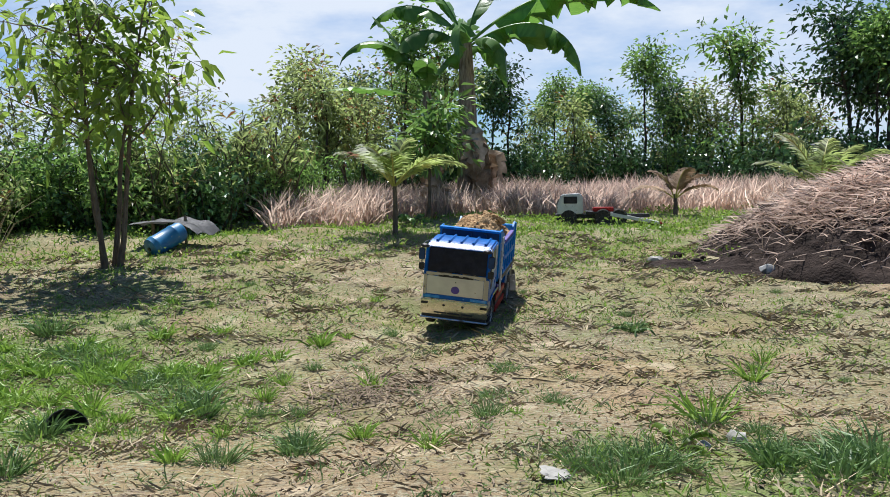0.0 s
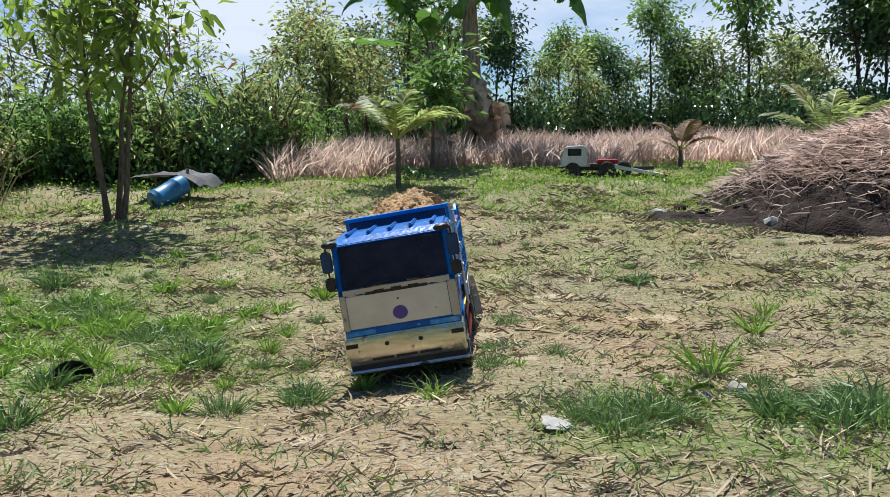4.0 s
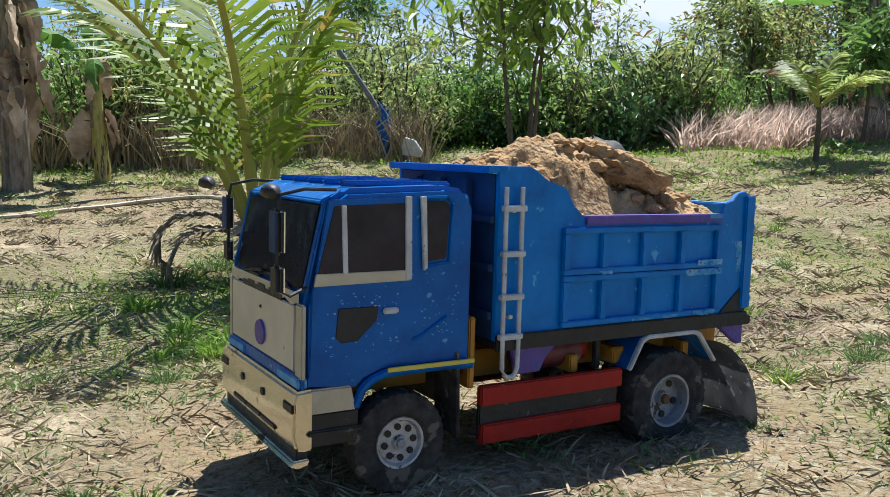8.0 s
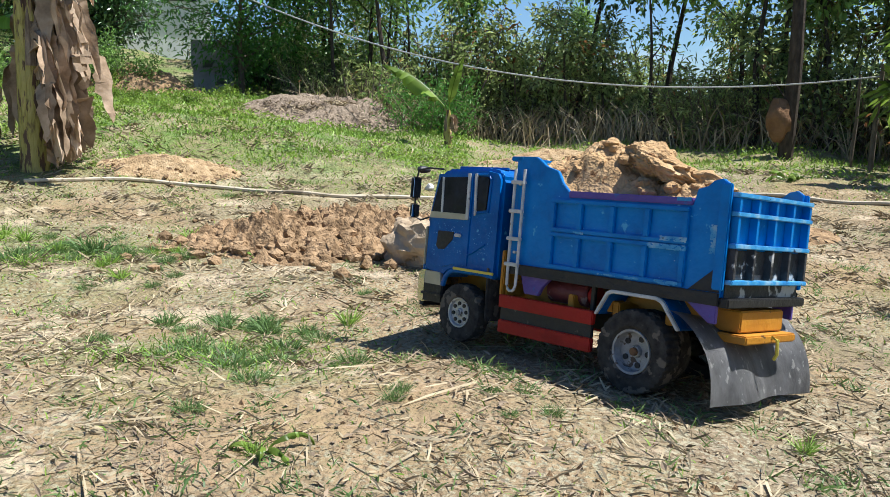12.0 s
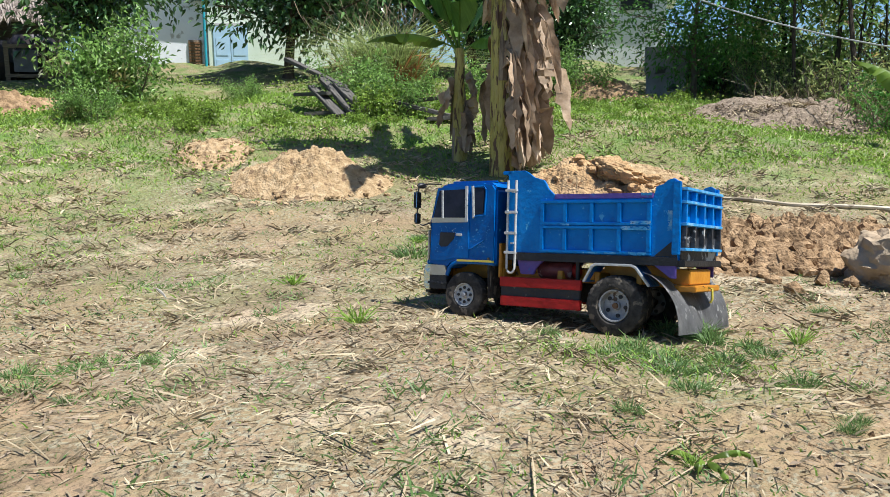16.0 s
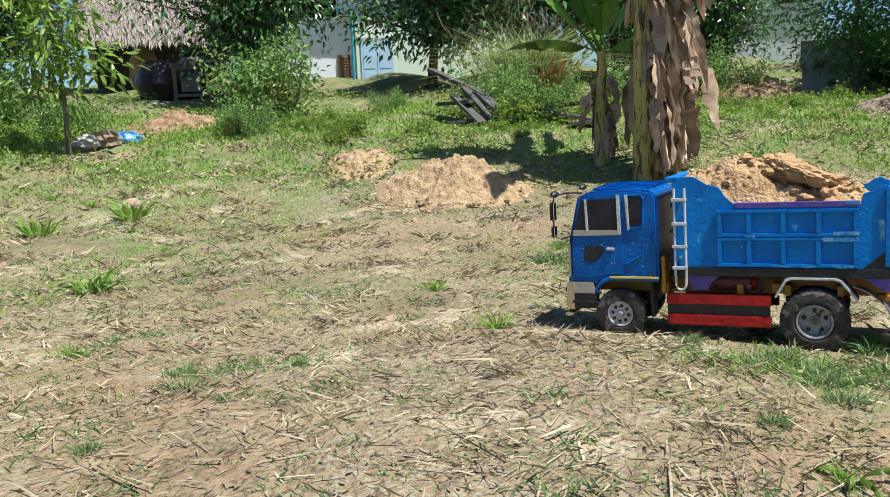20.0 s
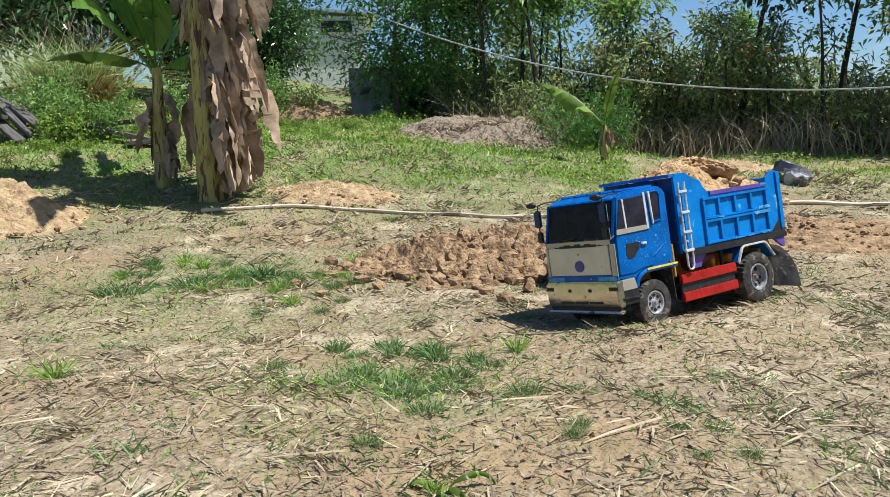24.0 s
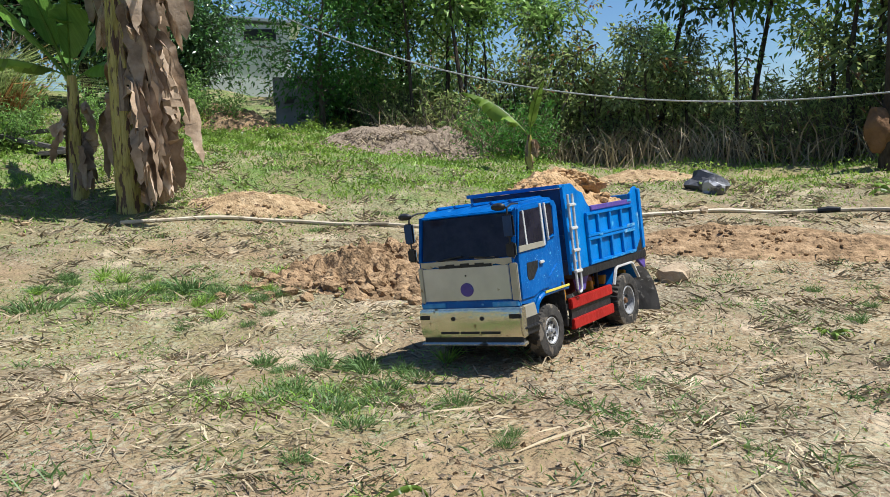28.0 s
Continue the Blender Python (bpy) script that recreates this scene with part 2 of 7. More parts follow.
LEAF_DARK = material("dark_tree_leaf", [(0.042, 0.105, 0.033), (0.125, 0.23, 0.075)], 0.8, 0.28, bump=0, translucent=0.12, island=0.65)
LEAF_OLIVE = material("dry_season_leaf", [(0.2, 0.275, 0.085), (0.42, 0.47, 0.18)], 0.8, 0.5, bump=0, translucent=0.55, island=0.62, spots=(0.27, 0.12, 0.045), spot_scale=1.6, spot_cut=0.59)
LEAF_FERN = material("feathery_leaf", [(0.06, 0.19, 0.025), (0.12, 0.28, 0.05)], 1.2, 0.5, bump=0, translucent=0.35, island=0.3)
REED = material("dead_reed", [(0.5, 0.375, 0.30), (0.82, 0.66, 0.56)], 1.2, 0.9, bump=0, translucent=0.55, island=0.4)
STRAW = material("cut_straw", [(0.19, 0.145, 0.085), (0.50, 0.415, 0.27)], 2.5, 0.85, bump=0, island=0.42)
STRAW_DARK = material("rotting_straw", [(0.15, 0.115, 0.078), (0.34, 0.26, 0.18)], 2.0, 0.9, bump=0, island=0.4)
GRASS = material("grass_blade", [(0.15, 0.28, 0.035), (0.34, 0.49, 0.085)], 1.1, 0.5, bump=0, translucent=0.35, island=0.35)
GRASS_BLUE = material("coarse_grass_blade", [(0.09, 0.175, 0.048), (0.2, 0.31, 0.095)], 1.1, 0.5, bump=0, translucent=0.3, island=0.3)
CONCRETE = material("stained_concrete", [(0.24, 0.24, 0.23), (0.4, 0.4, 0.385)], 3, 0.9, bump=0.3, spots=(0.1, 0.1, 0.09), spot_scale=4, spot_cut=0.6)
WALL_WHITE = material("whitewashed_wall", [(0.7, 0.73, 0.76), (0.8, 0.82, 0.84)], 2, 0.8, bump=0.1, spots=(0.42, 0.42, 0.4), spot_scale=3)
WALL_GREEN = material("pale_green_wall", [(0.6, 0.7, 0.58), (0.68, 0.76, 0.64)], 2, 0.8, bump=0.1)
SHEET = material("corrugated_sheet", [(0.5, 0.53, 0.56), (0.62, 0.65, 0.68)], 3, 0.4, metal=0.5, bump=0.05)
DOOR_BLUE = material("pale_blue_door", [(0.36, 0.55, 0.7), (0.44, 0.62, 0.75)], 3, 0.6, bump=0.1)
PIPE_BLUE = material("blue_pvc_pipe", [(0.03, 0.33, 0.42), (0.05, 0.4, 0.5)], 6, 0.4, bump=0)
THATCH = material("grey_thatch", [(0.26, 0.215, 0.18), (0.5, 0.44, 0.385)], 4, 0.95, bump=0.9, stretch=(6, 6, 1))
JAR = material("dark_glazed_jar", [(0.025, 0.02, 0.018), (0.06, 0.05, 0.045)], 5, 0.35, bump=0.1)
MUD = material("cracked_mud_wall", [(0.36, 0.23, 0.13), (0.5, 0.35, 0.22)], 4, 0.95, bump=0.5)
BARREL = material("blue_plastic_barrel", [(0.012, 0.11, 0.26), (0.03, 0.19, 0.36)], 7, 0.4, bump=0.08, spots=(0.2, 0.25, 0.26), spot_scale=14, spot_cut=0.66)
MAT_GREY = material("grey_plastic_sheet", [(0.10, 0.10, 0.105), (0.2, 0.2, 0.2)], 6, 0.6)
BLACK_BAG = material("torn_black_plastic", [(0.03, 0.03, 0.034), (0.13, 0.13, 0.14)], 6, 0.3, bump=0.4, spots=(0.42, 0.42, 0.43), spot_scale=5, spot_cut=0.58)
BLUE_BAG = material("blue_plastic_bag", [(0.06, 0.22, 0.5), (0.12, 0.32, 0.62)], 9, 0.35, bump=0.4)
PAPER = material("crumpled_paper", [(0.3, 0.285, 0.25), (0.45, 0.43, 0.385)], 12, 0.9, bump=0.4)
LOOM = material("dark_compost", [(0.014, 0.01, 0.008), (0.06, 0.043, 0.035)], 8, 0.95, bump=0.9, bump_scale=50)
WHITE_CAB = material("faded_white_paint", [(0.5, 0.5, 0.48), (0.66, 0.66, 0.63)], 12, 0.5, spots=(0.3, 0.28, 0.25), spot_scale=20)
WIRE = material("pale_cable", [(0.38, 0.38, 0.36), (0.5, 0.5, 0.48)], 10, 0.6, bump=0)
TERMITE = material("reddish_termite_clay", [(0.16, 0.09, 0.048), (0.26, 0.15, 0.082)], 7, 0.95, bump=0.8)


def ground_material():
    """Sandy soil with bleached straw litter and thin green growth in drifting patches."""
    m = bpy.data.materials.new("sandy_ground")
    m.use_nodes = True
    n, l = m.node_tree.nodes, m.node_tree.links
    b = n["Principled BSDF"]
    co = n.new("ShaderNodeTexCoord")

    def noise_ramp(scale, lo, hi, detail=7.0, rough=0.62):
        no, ra = n.new("ShaderNodeTexNoise"), n.new("ShaderNodeValToRGB")
        l.new(co.outputs["Object"], no.inputs["Vector"])
        no.inputs["Scale"].default_value, no.inputs["Detail"].default_value, no.inputs["Roughness"].default_value = scale, detail, rough
        l.new(no.outputs["Fac"], ra.inputs[0])
        ra.color_ramp.elements[0].position, ra.color_ramp.elements[1].position = lo, hi
        return ra

    def mix(fac, a, c):
        mx = n.new("ShaderNodeMixRGB")
        l.new(fac, mx.inputs[0])
        for k, v in ((1, a), (2, c)):
            if isinstance(v, tuple):
                mx.inputs[k].default_value = (*v, 1)
            else:
                l.new(v, mx.inputs[k])
        return mx.outputs[0]

    soil = mix(noise_ramp(4.5, 0.34, 0.64, 14.0, 0.75).outputs[0], (0.17, 0.12, 0.077), (0.41, 0.278, 0.17))
    soil = mix(noise_ramp(1.3, 0.4, 0.66).outputs[0], soil, (0.365, 0.24, 0.143))
    # fine dark specks: shadows between straws, put into the soil colour
    soil = mix(noise_ramp(70, 0.57, 0.63).outputs[0], soil, (0.10, 0.076, 0.052))
    soil = mix(noise_ramp(0.55, 0.45, 0.66).outputs[0], soil, (0.22, 0.168, 0.115))
    # larger dark spots paint the litter's shadows onto the soil
    soil = mix(noise_ramp(11, 0.61, 0.68, 9.0, 0.75).outputs[0], soil, (0.09, 0.07, 0.048))
    soil = mix(noise_ramp(2.4, 0.57, 0.63).outputs[0], soil, (0.5, 0.38, 0.265))
    litter = mix(noise_ramp(52, 0.5, 0.58).outputs[0], soil, (0.37, 0.325, 0.23))
    cover = noise_ramp(0.9, 0.40, 0.52)
    body = mix(cover.outputs[0], soil, litter)
    green_colour = mix(noise_ramp(30, 0.4, 0.62).outputs[0], (0.075, 0.14, 0.03), (0.15, 0.24, 0.06))
    at = n.new("ShaderNodeAttribute")
    at.attribute_name = "growth"
    gn = noise_ramp(2.6, 0.27, 0.65)
    mul = n.new("ShaderNodeMath")
    mul.operation = "MULTIPLY"
    l.new(at.outputs["Fac"], mul.inputs[0])
    l.new(gn.outputs[0], mul.inputs[1])
    body = mix(mul.outputs[0], body, green_colour)
    l.new(body, b.inputs["Base Color"])
    b.inputs["Roughness"].default_value = 0.95
    b.inputs["Specular IOR Level"].default_value = 0.1
    bn, bu = n.new("ShaderNodeTexNoise"), n.new("ShaderNodeBump")
    l.new(co.outputs["Object"], bn.inputs["Vector"])
    bn.inputs["Scale"].default_value, bn.inputs["Detail"].default_value = 34, 10
    l.new(bn.outputs["Fac"], bu.inputs["Height"])
    bu.inputs["Strength"].default_value, bu.inputs["Distance"].default_value = 0.9, 0.04
    b2, u2 = n.new("ShaderNodeTexNoise"), n.new("ShaderNodeBump")
    l.new(co.outputs["Object"], b2.inputs["Vector"])
    b2.inputs["Scale"].default_value, b2.inputs["Detail"].default_value = 5.5, 4
    l.new(b2.outputs["Fac"], u2.inputs["Height"])
    u2.inputs["Strength"].default_value, u2.inputs["Distance"].default_value = 0.55, 0.09
    l.new(u2.outputs[0], bu.inputs["Normal"])
    l.new(bu.outputs[0], b.inputs["Normal"])
    return m


GROUND = ground_material()


# ---- building helpers ----
rng = np.random.default_rng(7)


RELIEF = ((-4.00, -0.04, -0.070), (-4.00, 0.38, 0.031), (-3.58, -0.46, -0.022), (-3.58, -0.04, 0.015), (-3.58, 0.38, 0.037), (-3.16, -2.14, -0.070), (-3.16, -1.72, -0.031), (-3.16, -0.46, 0.020), (-3.16, -0.04, 0.032), (-2.74, -2.56, -0.042), (-2.74, -2.14, -0.017), (-2.74, -1.72, -0.022), (-2.74, -1.30, -0.029), (-2.74, -0.88, -0.012), (-2.74, -0.46, -0.007), (-2.74, 0.38, -0.021), (-2.32, -2.56, 0.007), (-2.32, -2.14, -0.009), (-2.32, -1.72, -0.027), (-2.32, -0.88, -0.040), (-2.32, -0.46, -0.033), (-2.32, -0.04, -0.010), (-2.32, 0.38, -0.035), (-2.32, 0.80, -0.010), (-1.90, 0.80, -0.031), (-1.90, 1.22, -0.024), (-1.48, 0.80, -0.021), (-1.06, 0.80, 0.012), (-1.06, 1.22, 0.009), (-1.06, 1.64, 0.010), (-0.64, 1.64, 0.039), (-0.64, 2.06, 0.009), (-0.64, 2.48, -0.030), (-0.64, 2.90, -0.038), (-0.64, 3.32, -0.032), (-0.64, 3.74, -0.030), (-0.64, 4.16, -0.019), (-0.22, 1.64, 0.018), (-0.22, 2.90, -0.018), (-0.22, 3.32, -0.012), (-0.22, 3.74, -0.015), (-0.22, 4.16, -0.013), (-0.22, 4.58, -0.033), (-0.22, 5.00, -0.064), (-0.22, 5.42, -0.080), (-0.22, 5.84, -0.036), (-0.22, 6.26, -0.042), (0.20, 2.90, 0.014), (0.20, 3.32, 0.015), (0.20, 3.74, 0.019), (0.20, 4.16, 0.018), (0.20, 5.00, -0.013), (0.20, 5.84, -0.030), (0.20, 6.26, -0.031), (0.20, 6.68, -0.028))  # hollows and rises in the trodden ground: place and height
BUMPS = np.array(RELIEF)


def gz(x, y):
    """The ground's height: a shallow dish round the clearing and a bank towards the houses."""
    x, y = np.asarray(x, float), np.asarray(y, float)
    dx, dy = x - 0.2, y - 0.05
    r = np.hypot(dx, dy)
    z = np.interp(r, [0, 2, 2.4, 3, 3.5, 5.4, 8, 10, 14, 20, 60, 400], [0.02, 0.008, -0.002, -0.062, -0.112, -0.117, 0.085, 0.22, 0.3, 0.4, 0.8, 1.5])
    az = np.degrees(np.arctan2(-dx, dy)) % 360
    w = np.clip((az - 92) / 24, 0, 1) * np.clip((262 - az) / 50, 0, 1)
    w = w * w * (3 - 2 * w)
    z = z + w * np.interp(r, [7, 8.5, 9.5, 13, 17, 23, 60], [0, 0.22, 0.38, 0.62, 1.1, 1.4, 1.6])
    rough = np.interp(r, [0, 6, 12, 40], [0.006, 0.012, 0.04, 0.15])
    if x.ndim == 0:
        z = z + np.sum(BUMPS[:, 2] * np.exp(-((x - BUMPS[:, 0]) ** 2 + (y - BUMPS[:, 1]) ** 2) / 0.13))
    else:
        for px, py, h in BUMPS:
            z = z + h * np.exp(-((x - px) ** 2 + (y - py) ** 2) / 0.13)
    return z + rough * (np.sin(x * 2.1 + 1.3 * np.sin(y * 1.7)) + np.sin(y * 2.7 + 1.1 * np.sin(x * 1.3)) + 0.6 * np.sin(5.3 * x + 4.1 * y))


def mesh_object(name, verts, faces, mat, smooth=False, parent=None):
    me = bpy.data.meshes.new(name)
    verts = np.asarray(verts, np.float32)
    faces = np.asarray(faces, np.int32)
    k = faces.shape[1]
    me.vertices.add(len(verts))
    me.vertices.foreach_set("co", verts.ravel())
    me.loops.add(faces.size)
    me.loops.foreach_set("vertex_index", faces.ravel())
    me.polygons.add(len(faces))
    me.polygons.foreach_set("loop_start", np.arange(0, faces.size, k, dtype=np.int32))
    me.polygons.foreach_set("use_smooth", np.full(len(faces), smooth))
    me.update(calc_edges=True)
    me.materials.append(mat)
    ob = new(name, me)
    if parent:
        ob.parent = parent
    return ob


def part(name, bm, mat, parent, label="", smooth=True, angle=35):
    """Links a bmesh as one mesh object under a thing or a part."""
    me = bpy.data.meshes.new(name)
    bm.normal_update()
    bm.to_mesh(me)
    bm.free()
    me.materials.append(mat)
    if smooth:
        me.polygons.foreach_set("use_smooth", [True] * len(me.polygons))
        me.set_sharp_from_angle(angle=radians(angle))
    ob = new(name, me)
    if parent:
        ob.parent = parent
    if label:
        tagged(ob, label)
    return ob


def thing(name, m, label, category, group="", kind=""):
    ob = new(name)
    ob.empty_display_size = 0.1
    ob.matrix_world = m
    return tagged(ob, label, category, group, kind)


def add_box(bm, x0, x1, y0, y1, z0, z1, bevel=0.0):
    m = Matrix.LocRotScale(((x0 + x1) / 2, (y0 + y1) / 2, (z0 + z1) / 2), None, (abs(x1 - x0), abs(y1 - y0), abs(z1 - z0)))
    vs = bmesh.ops.create_cube(bm, size=1, matrix=m)["verts"]
    if bevel:
        es = list({e for v in vs for e in v.link_edges})
        bmesh.ops.bevel(bm, geom=es, offset=bevel, segments=2, affect="EDGES", clamp_overlap=True)
    return bm


def box(x0, x1, y0, y1, z0, z1, bevel=0.0):
    return add_box(bmesh.new(), x0, x1, y0, y1, z0, z1, bevel)


def add_prism(bm, outline, y0, y1, bevel=0.0):
    """An x-z outline drawn out from y0 to y1."""
    a = [bm.verts.new((x, y0, z)) for x, z in outline]
    b = [bm.verts.new((x, y1, z)) for x, z in outline]
    fs = [bm.faces.new(a), bm.faces.new(b[::-1])]
    for i in range(len(a)):
        j = (i + 1) % len(a)
        fs.append(bm.faces.new((a[j], a[i], b[i], b[j])))
    bmesh.ops.recalc_face_normals(bm, faces=fs)
    if bevel:
        es = list({e for f in fs for e in f.edges})
        bmesh.ops.bevel(bm, geom=es, offset=bevel, segments=2, affect="EDGES", clamp_overlap=True)
    return bm


def prism(outline, y0, y1, bevel=0.0):
    return add_prism(bmesh.new(), outline, y0, y1, bevel)


def add_tube(bm, points, radii, sides=8, cap=True):
    """A tapered tube along points."""
    pts = [Vector(p) for p in points]
    if not hasattr(radii, "__len__"):
        radii = [radii] * len(pts)
    rings, ref = [], Vector((0.31, 0.17, 0.93)).normalized()
    for i, p in enumerate(pts):
        d = (pts[min(i + 1, len(pts) - 1)] - pts[max(i - 1, 0)]).normalized()
        if abs(d.dot(ref)) > 0.97:
            ref = Vector((0.9, 0.2, 0.1)).normalized()
        u = d.cross(ref).normalized()
        v = d.cross(u)
        rings.append([bm.verts.new(p + (u * math.cos(a) + v * math.sin(a)) * radii[i]) for a in (2 * math.pi * k / sides for k in range(sides))])
    for a, b in zip(rings, rings[1:]):
        for k in range(sides):
            bm.faces.new((a[k], a[(k + 1) % sides], b[(k + 1) % sides], b[k]))
    if cap:
        bm.faces.new(rings[0][::-1])
        bm.faces.new(rings[-1])
    return bm


def tube(points, radii, sides=8, cap=True):
    return add_tube(bmesh.new(), points, radii, sides, cap)


def lathe(profile, sides=24, axis="y", cap=True, lug=0.0):
    """Turns a profile of (along, radius) round an axis."""
    bm = bmesh.new()
    rings = []
    for a, r in profile:
        ring = []
        for k in range(sides):
            rr = r * (1 + lug * (((k + (a > 0)) // 2) % 2)) if lug and r > 0.9 * max(q for _, q in profile) else r
            c, s = rr * math.cos(2 * math.pi * k / sides), rr * math.sin(2 * math.pi * k / sides)
            ring.append(bm.verts.new((c, a, s) if axis == "y" else (c, s, a)))
        rings.append(ring)
    for a, b in zip(rings, rings[1:]):
        for k in range(sides):
            bm.faces.new((a[k], a[(k + 1) % sides], b[(k + 1) % sides], b[k]))
    if cap:
        bm.faces.new(rings[0])
        bm.faces.new(rings[-1])
    bmesh.ops.recalc_face_normals(bm, faces=bm.faces[:])
    return bm


def lump(radius, seed, rough=0.25, detail=3, squash=(1, 1, 1), freq=1.6):
    """A broken, faceted clod or stone."""
    bm = bmesh.new()
    bmesh.ops.create_icosphere(bm, subdivisions=detail, radius=1)
    for v in bm.verts:
        n = noise.fractal(v.co * freq + Vector((seed * 7.3, seed, 0)), 0.8, 2.2, 4)
        c = noise.cell(v.co * 2.2 + Vector((seed, 0, 0)))
        v.co *= 1 + rough * n + 0.12 * rough * c
        v.co = Vector((v.co.x * squash[0], v.co.y * squash[1], v.co.z * squash[2])) * radius
    return bm


# leaf clouds and blades, laid out with arrays -----------------------------
def unit(v):
    return v / np.maximum(np.linalg.norm(v, axis=-1, keepdims=True), 1e-9)


def leaf_mesh(name, centres, ways, length, width, mat, parent, r, fold=0.25, droop=0.3, fine=False):
    """Folded diamond leaves: base, two sides, tip."""
    n = len(centres)
    ways = unit(ways)
    side = unit(np.cross(ways, unit(r.normal(size=(n, 3)) * 0.5 + [0.0, 0.2, 0.85])))
    up = np.cross(side, ways)
    ln = (length * r.uniform(0.6, 1.25, n))[:, None]
    wd = (width * r.uniform(0.7, 1.2, n))[:, None]
    base = centres
    mid = base + ways * ln * 0.42 + up * fold * wd
    tip = base + ways * ln - np.array([0, 0, 1.0]) * ln * droop * r.uniform(0, 1, n)[:, None]
    if fine:
        low, high = base + ways * ln * 0.28 + up * fold * wd * 0.8, base * 0.34 + tip * 0.66 + up * fold * wd * 0.8
        q1 = base + ways * ln * 0.5
        v = np.stack([base, low - side * wd * 0.45, low + side * wd * 0.45, q1, high - side * wd * 0.38, high + side * wd * 0.38, tip], 1)
        i = np.arange(n)[:, None] * 7
        f = np.concatenate([i + [0, 3, 1], i + [0, 2, 3], i + [1, 3, 4], i + [3, 2, 5], i + [4, 3, 6], i + [3, 5, 6]], 0)
        return mesh_object(name, v.reshape(-1, 3), f, mat, False, parent)
    v = np.stack([base, mid - side * wd / 2, tip, mid + side * wd / 2], 1)
    i = np.arange(n)[:, None] * 4
    f = np.concatenate([i + [0, 2, 1], i + [0, 3, 2]], 0)
    return mesh_object(name, v.reshape(-1, 3), f, mat, False, parent)


def blade_mesh(name, base, ways, height, width, mat, r, bend=0.5, parent=None, lying=False):
    """Blades of grass or straw: three narrowing steps that bend over."""
    n = len(base)
    ways = unit(ways)
    h = (height * np.ones(n) * r.uniform(0.55, 1.3, n))[:, None]
    w = (width * np.ones(n) * r.uniform(0.7, 1.3, n))[:, None] / 2
    a = r.uniform(0, 2 * np.pi, n)
    side = unit(np.cross(ways, np.stack([np.cos(a), np.sin(a), 0.2 * np.ones(n)], 1)))
    if lying:
        side = unit(np.cross(ways, np.array([0, 0, 1.0]) + r.normal(size=(n, 3)) * 0.35))
    lean = np.stack([np.cos(a + 1), np.sin(a + 1), -0.5 * np.ones(n)], 1) * (bend * r.uniform(0.2, 1, n))[:, None]
    p1 = base + ways * h * 0.5 + lean * h * 0.16
    p2 = base + ways * h * 0.85 + lean * h * 0.6
    v = np.stack([base - side * w, base + side * w, p1 - side * w * 0.9, p1 + side * w * 0.9, p2], 1)
    i = np.arange(n)[:, None] * 5
    f = np.concatenate([i + [0, 1, 3], i + [0, 3, 2], i + [2, 3, 4]], 0)
    return mesh_object(name, v.reshape(-1, 3), f, mat, False, parent)


def wander(p, d, length, steps, r, wobble=0.12, lift=0.0):
    """Points of a limb that wanders from p along d."""
    pts, d = [np.array(p, float)], unit(np.array(d, float))
    for _ in range(steps):
        d = unit(d + r.normal(size=3) * wobble + [0, 0, lift])
        pts.append(pts[-1] + d * length / steps)
    return pts


def make_tree(name, seed, height, trunk_r, crown, leaf_len, leaf_w, leaves, mats, label, category="tree", stems=1, bare=0.35, spread=0.35, group="", droop=0.4, limbs=9, clump=0.22, fine=False):
    """A tapered trunk with limbs and twigs, and leaves in clumps at the twigs' ends. crown: the reach of the limbs in metres."""
    r = np.random.default_rng(seed)
    root = thing(name, Matrix(), label, category, group)
    bm, ends = bmesh.new(), []
    for s in range(stems):
        a = 2 * np.pi * s / stems + r.uniform(0, 1)
        lean = spread * r.uniform(0.3, 1) if stems > 1 else spread * 0.3
        foot = np.array([np.cos(a), np.sin(a), 0]) * (0.09 * trunk_r / 0.04 if stems > 1 else 0) + [0, 0, -0.05]
        pts = wander(foot, [np.cos(a) * lean, np.sin(a) * lean, 1], height * r.uniform(0.8, 1), 9, r, 0.07, 0.06)
        add_tube(bm, pts, [trunk_r * (1 - 0.82 * k / 9) * (1.25 if k == 0 else 1) for k in range(10)], 7)
        for q in range(limbs):
            u = r.uniform(bare, 0.98)
            k = min(int(u * 9), 8)
            p = pts[k] + (pts[k + 1] - pts[k]) * (u * 9 - k)
            b = r.uniform(0, 2 * np.pi)
            ll = crown * r.uniform(0.35, 1.35) * (1.15 - 0.5 * u)
            lp = wander(p, [np.cos(b), np.sin(b), r.uniform(0.2, 1.2)], ll, 5, r, 0.22, 0.06)
            add_tube(bm, lp, [trunk_r * 0.34 * (1 - 0.8 * i / 5) for i in range(6)], 4)
            for i in (2, 3, 4, 5):
                ends.append(lp[i])
                for _ in range(2):
                    tw = wander(lp[i], r.normal(size=3) * [1, 1, 0.6] + [0, 0, 0.25], ll * 0.4, 3, r, 0.3)
                    add_tube(bm, tw, [trunk_r * 0.12, trunk_r * 0.1, trunk_r * 0.07, trunk_r * 0.04], 3, False)
                    ends += [tw[2], tw[3]]
        ends.append(pts[-1])
    part("trunk", bm, mats[0], root)
    ends = np.array(ends)
    share = r.random(len(ends)) ** 2 + 0.02
    pick = r.choice(len(ends), leaves, p=share / share.sum())
    c = ends[pick] + r.normal(size=(leaves, 3)) * clump * [1, 1, 0.75]
    w = (c - ends[pick]) * 2 / max(clump, 0.01) + r.normal(size=(leaves, 3)) * 0.7 + [0, 0, -droop]
    leaf_mesh("crown", c, w, leaf_len, leaf_w, mats[1], root, r, fine=fine)
    return root


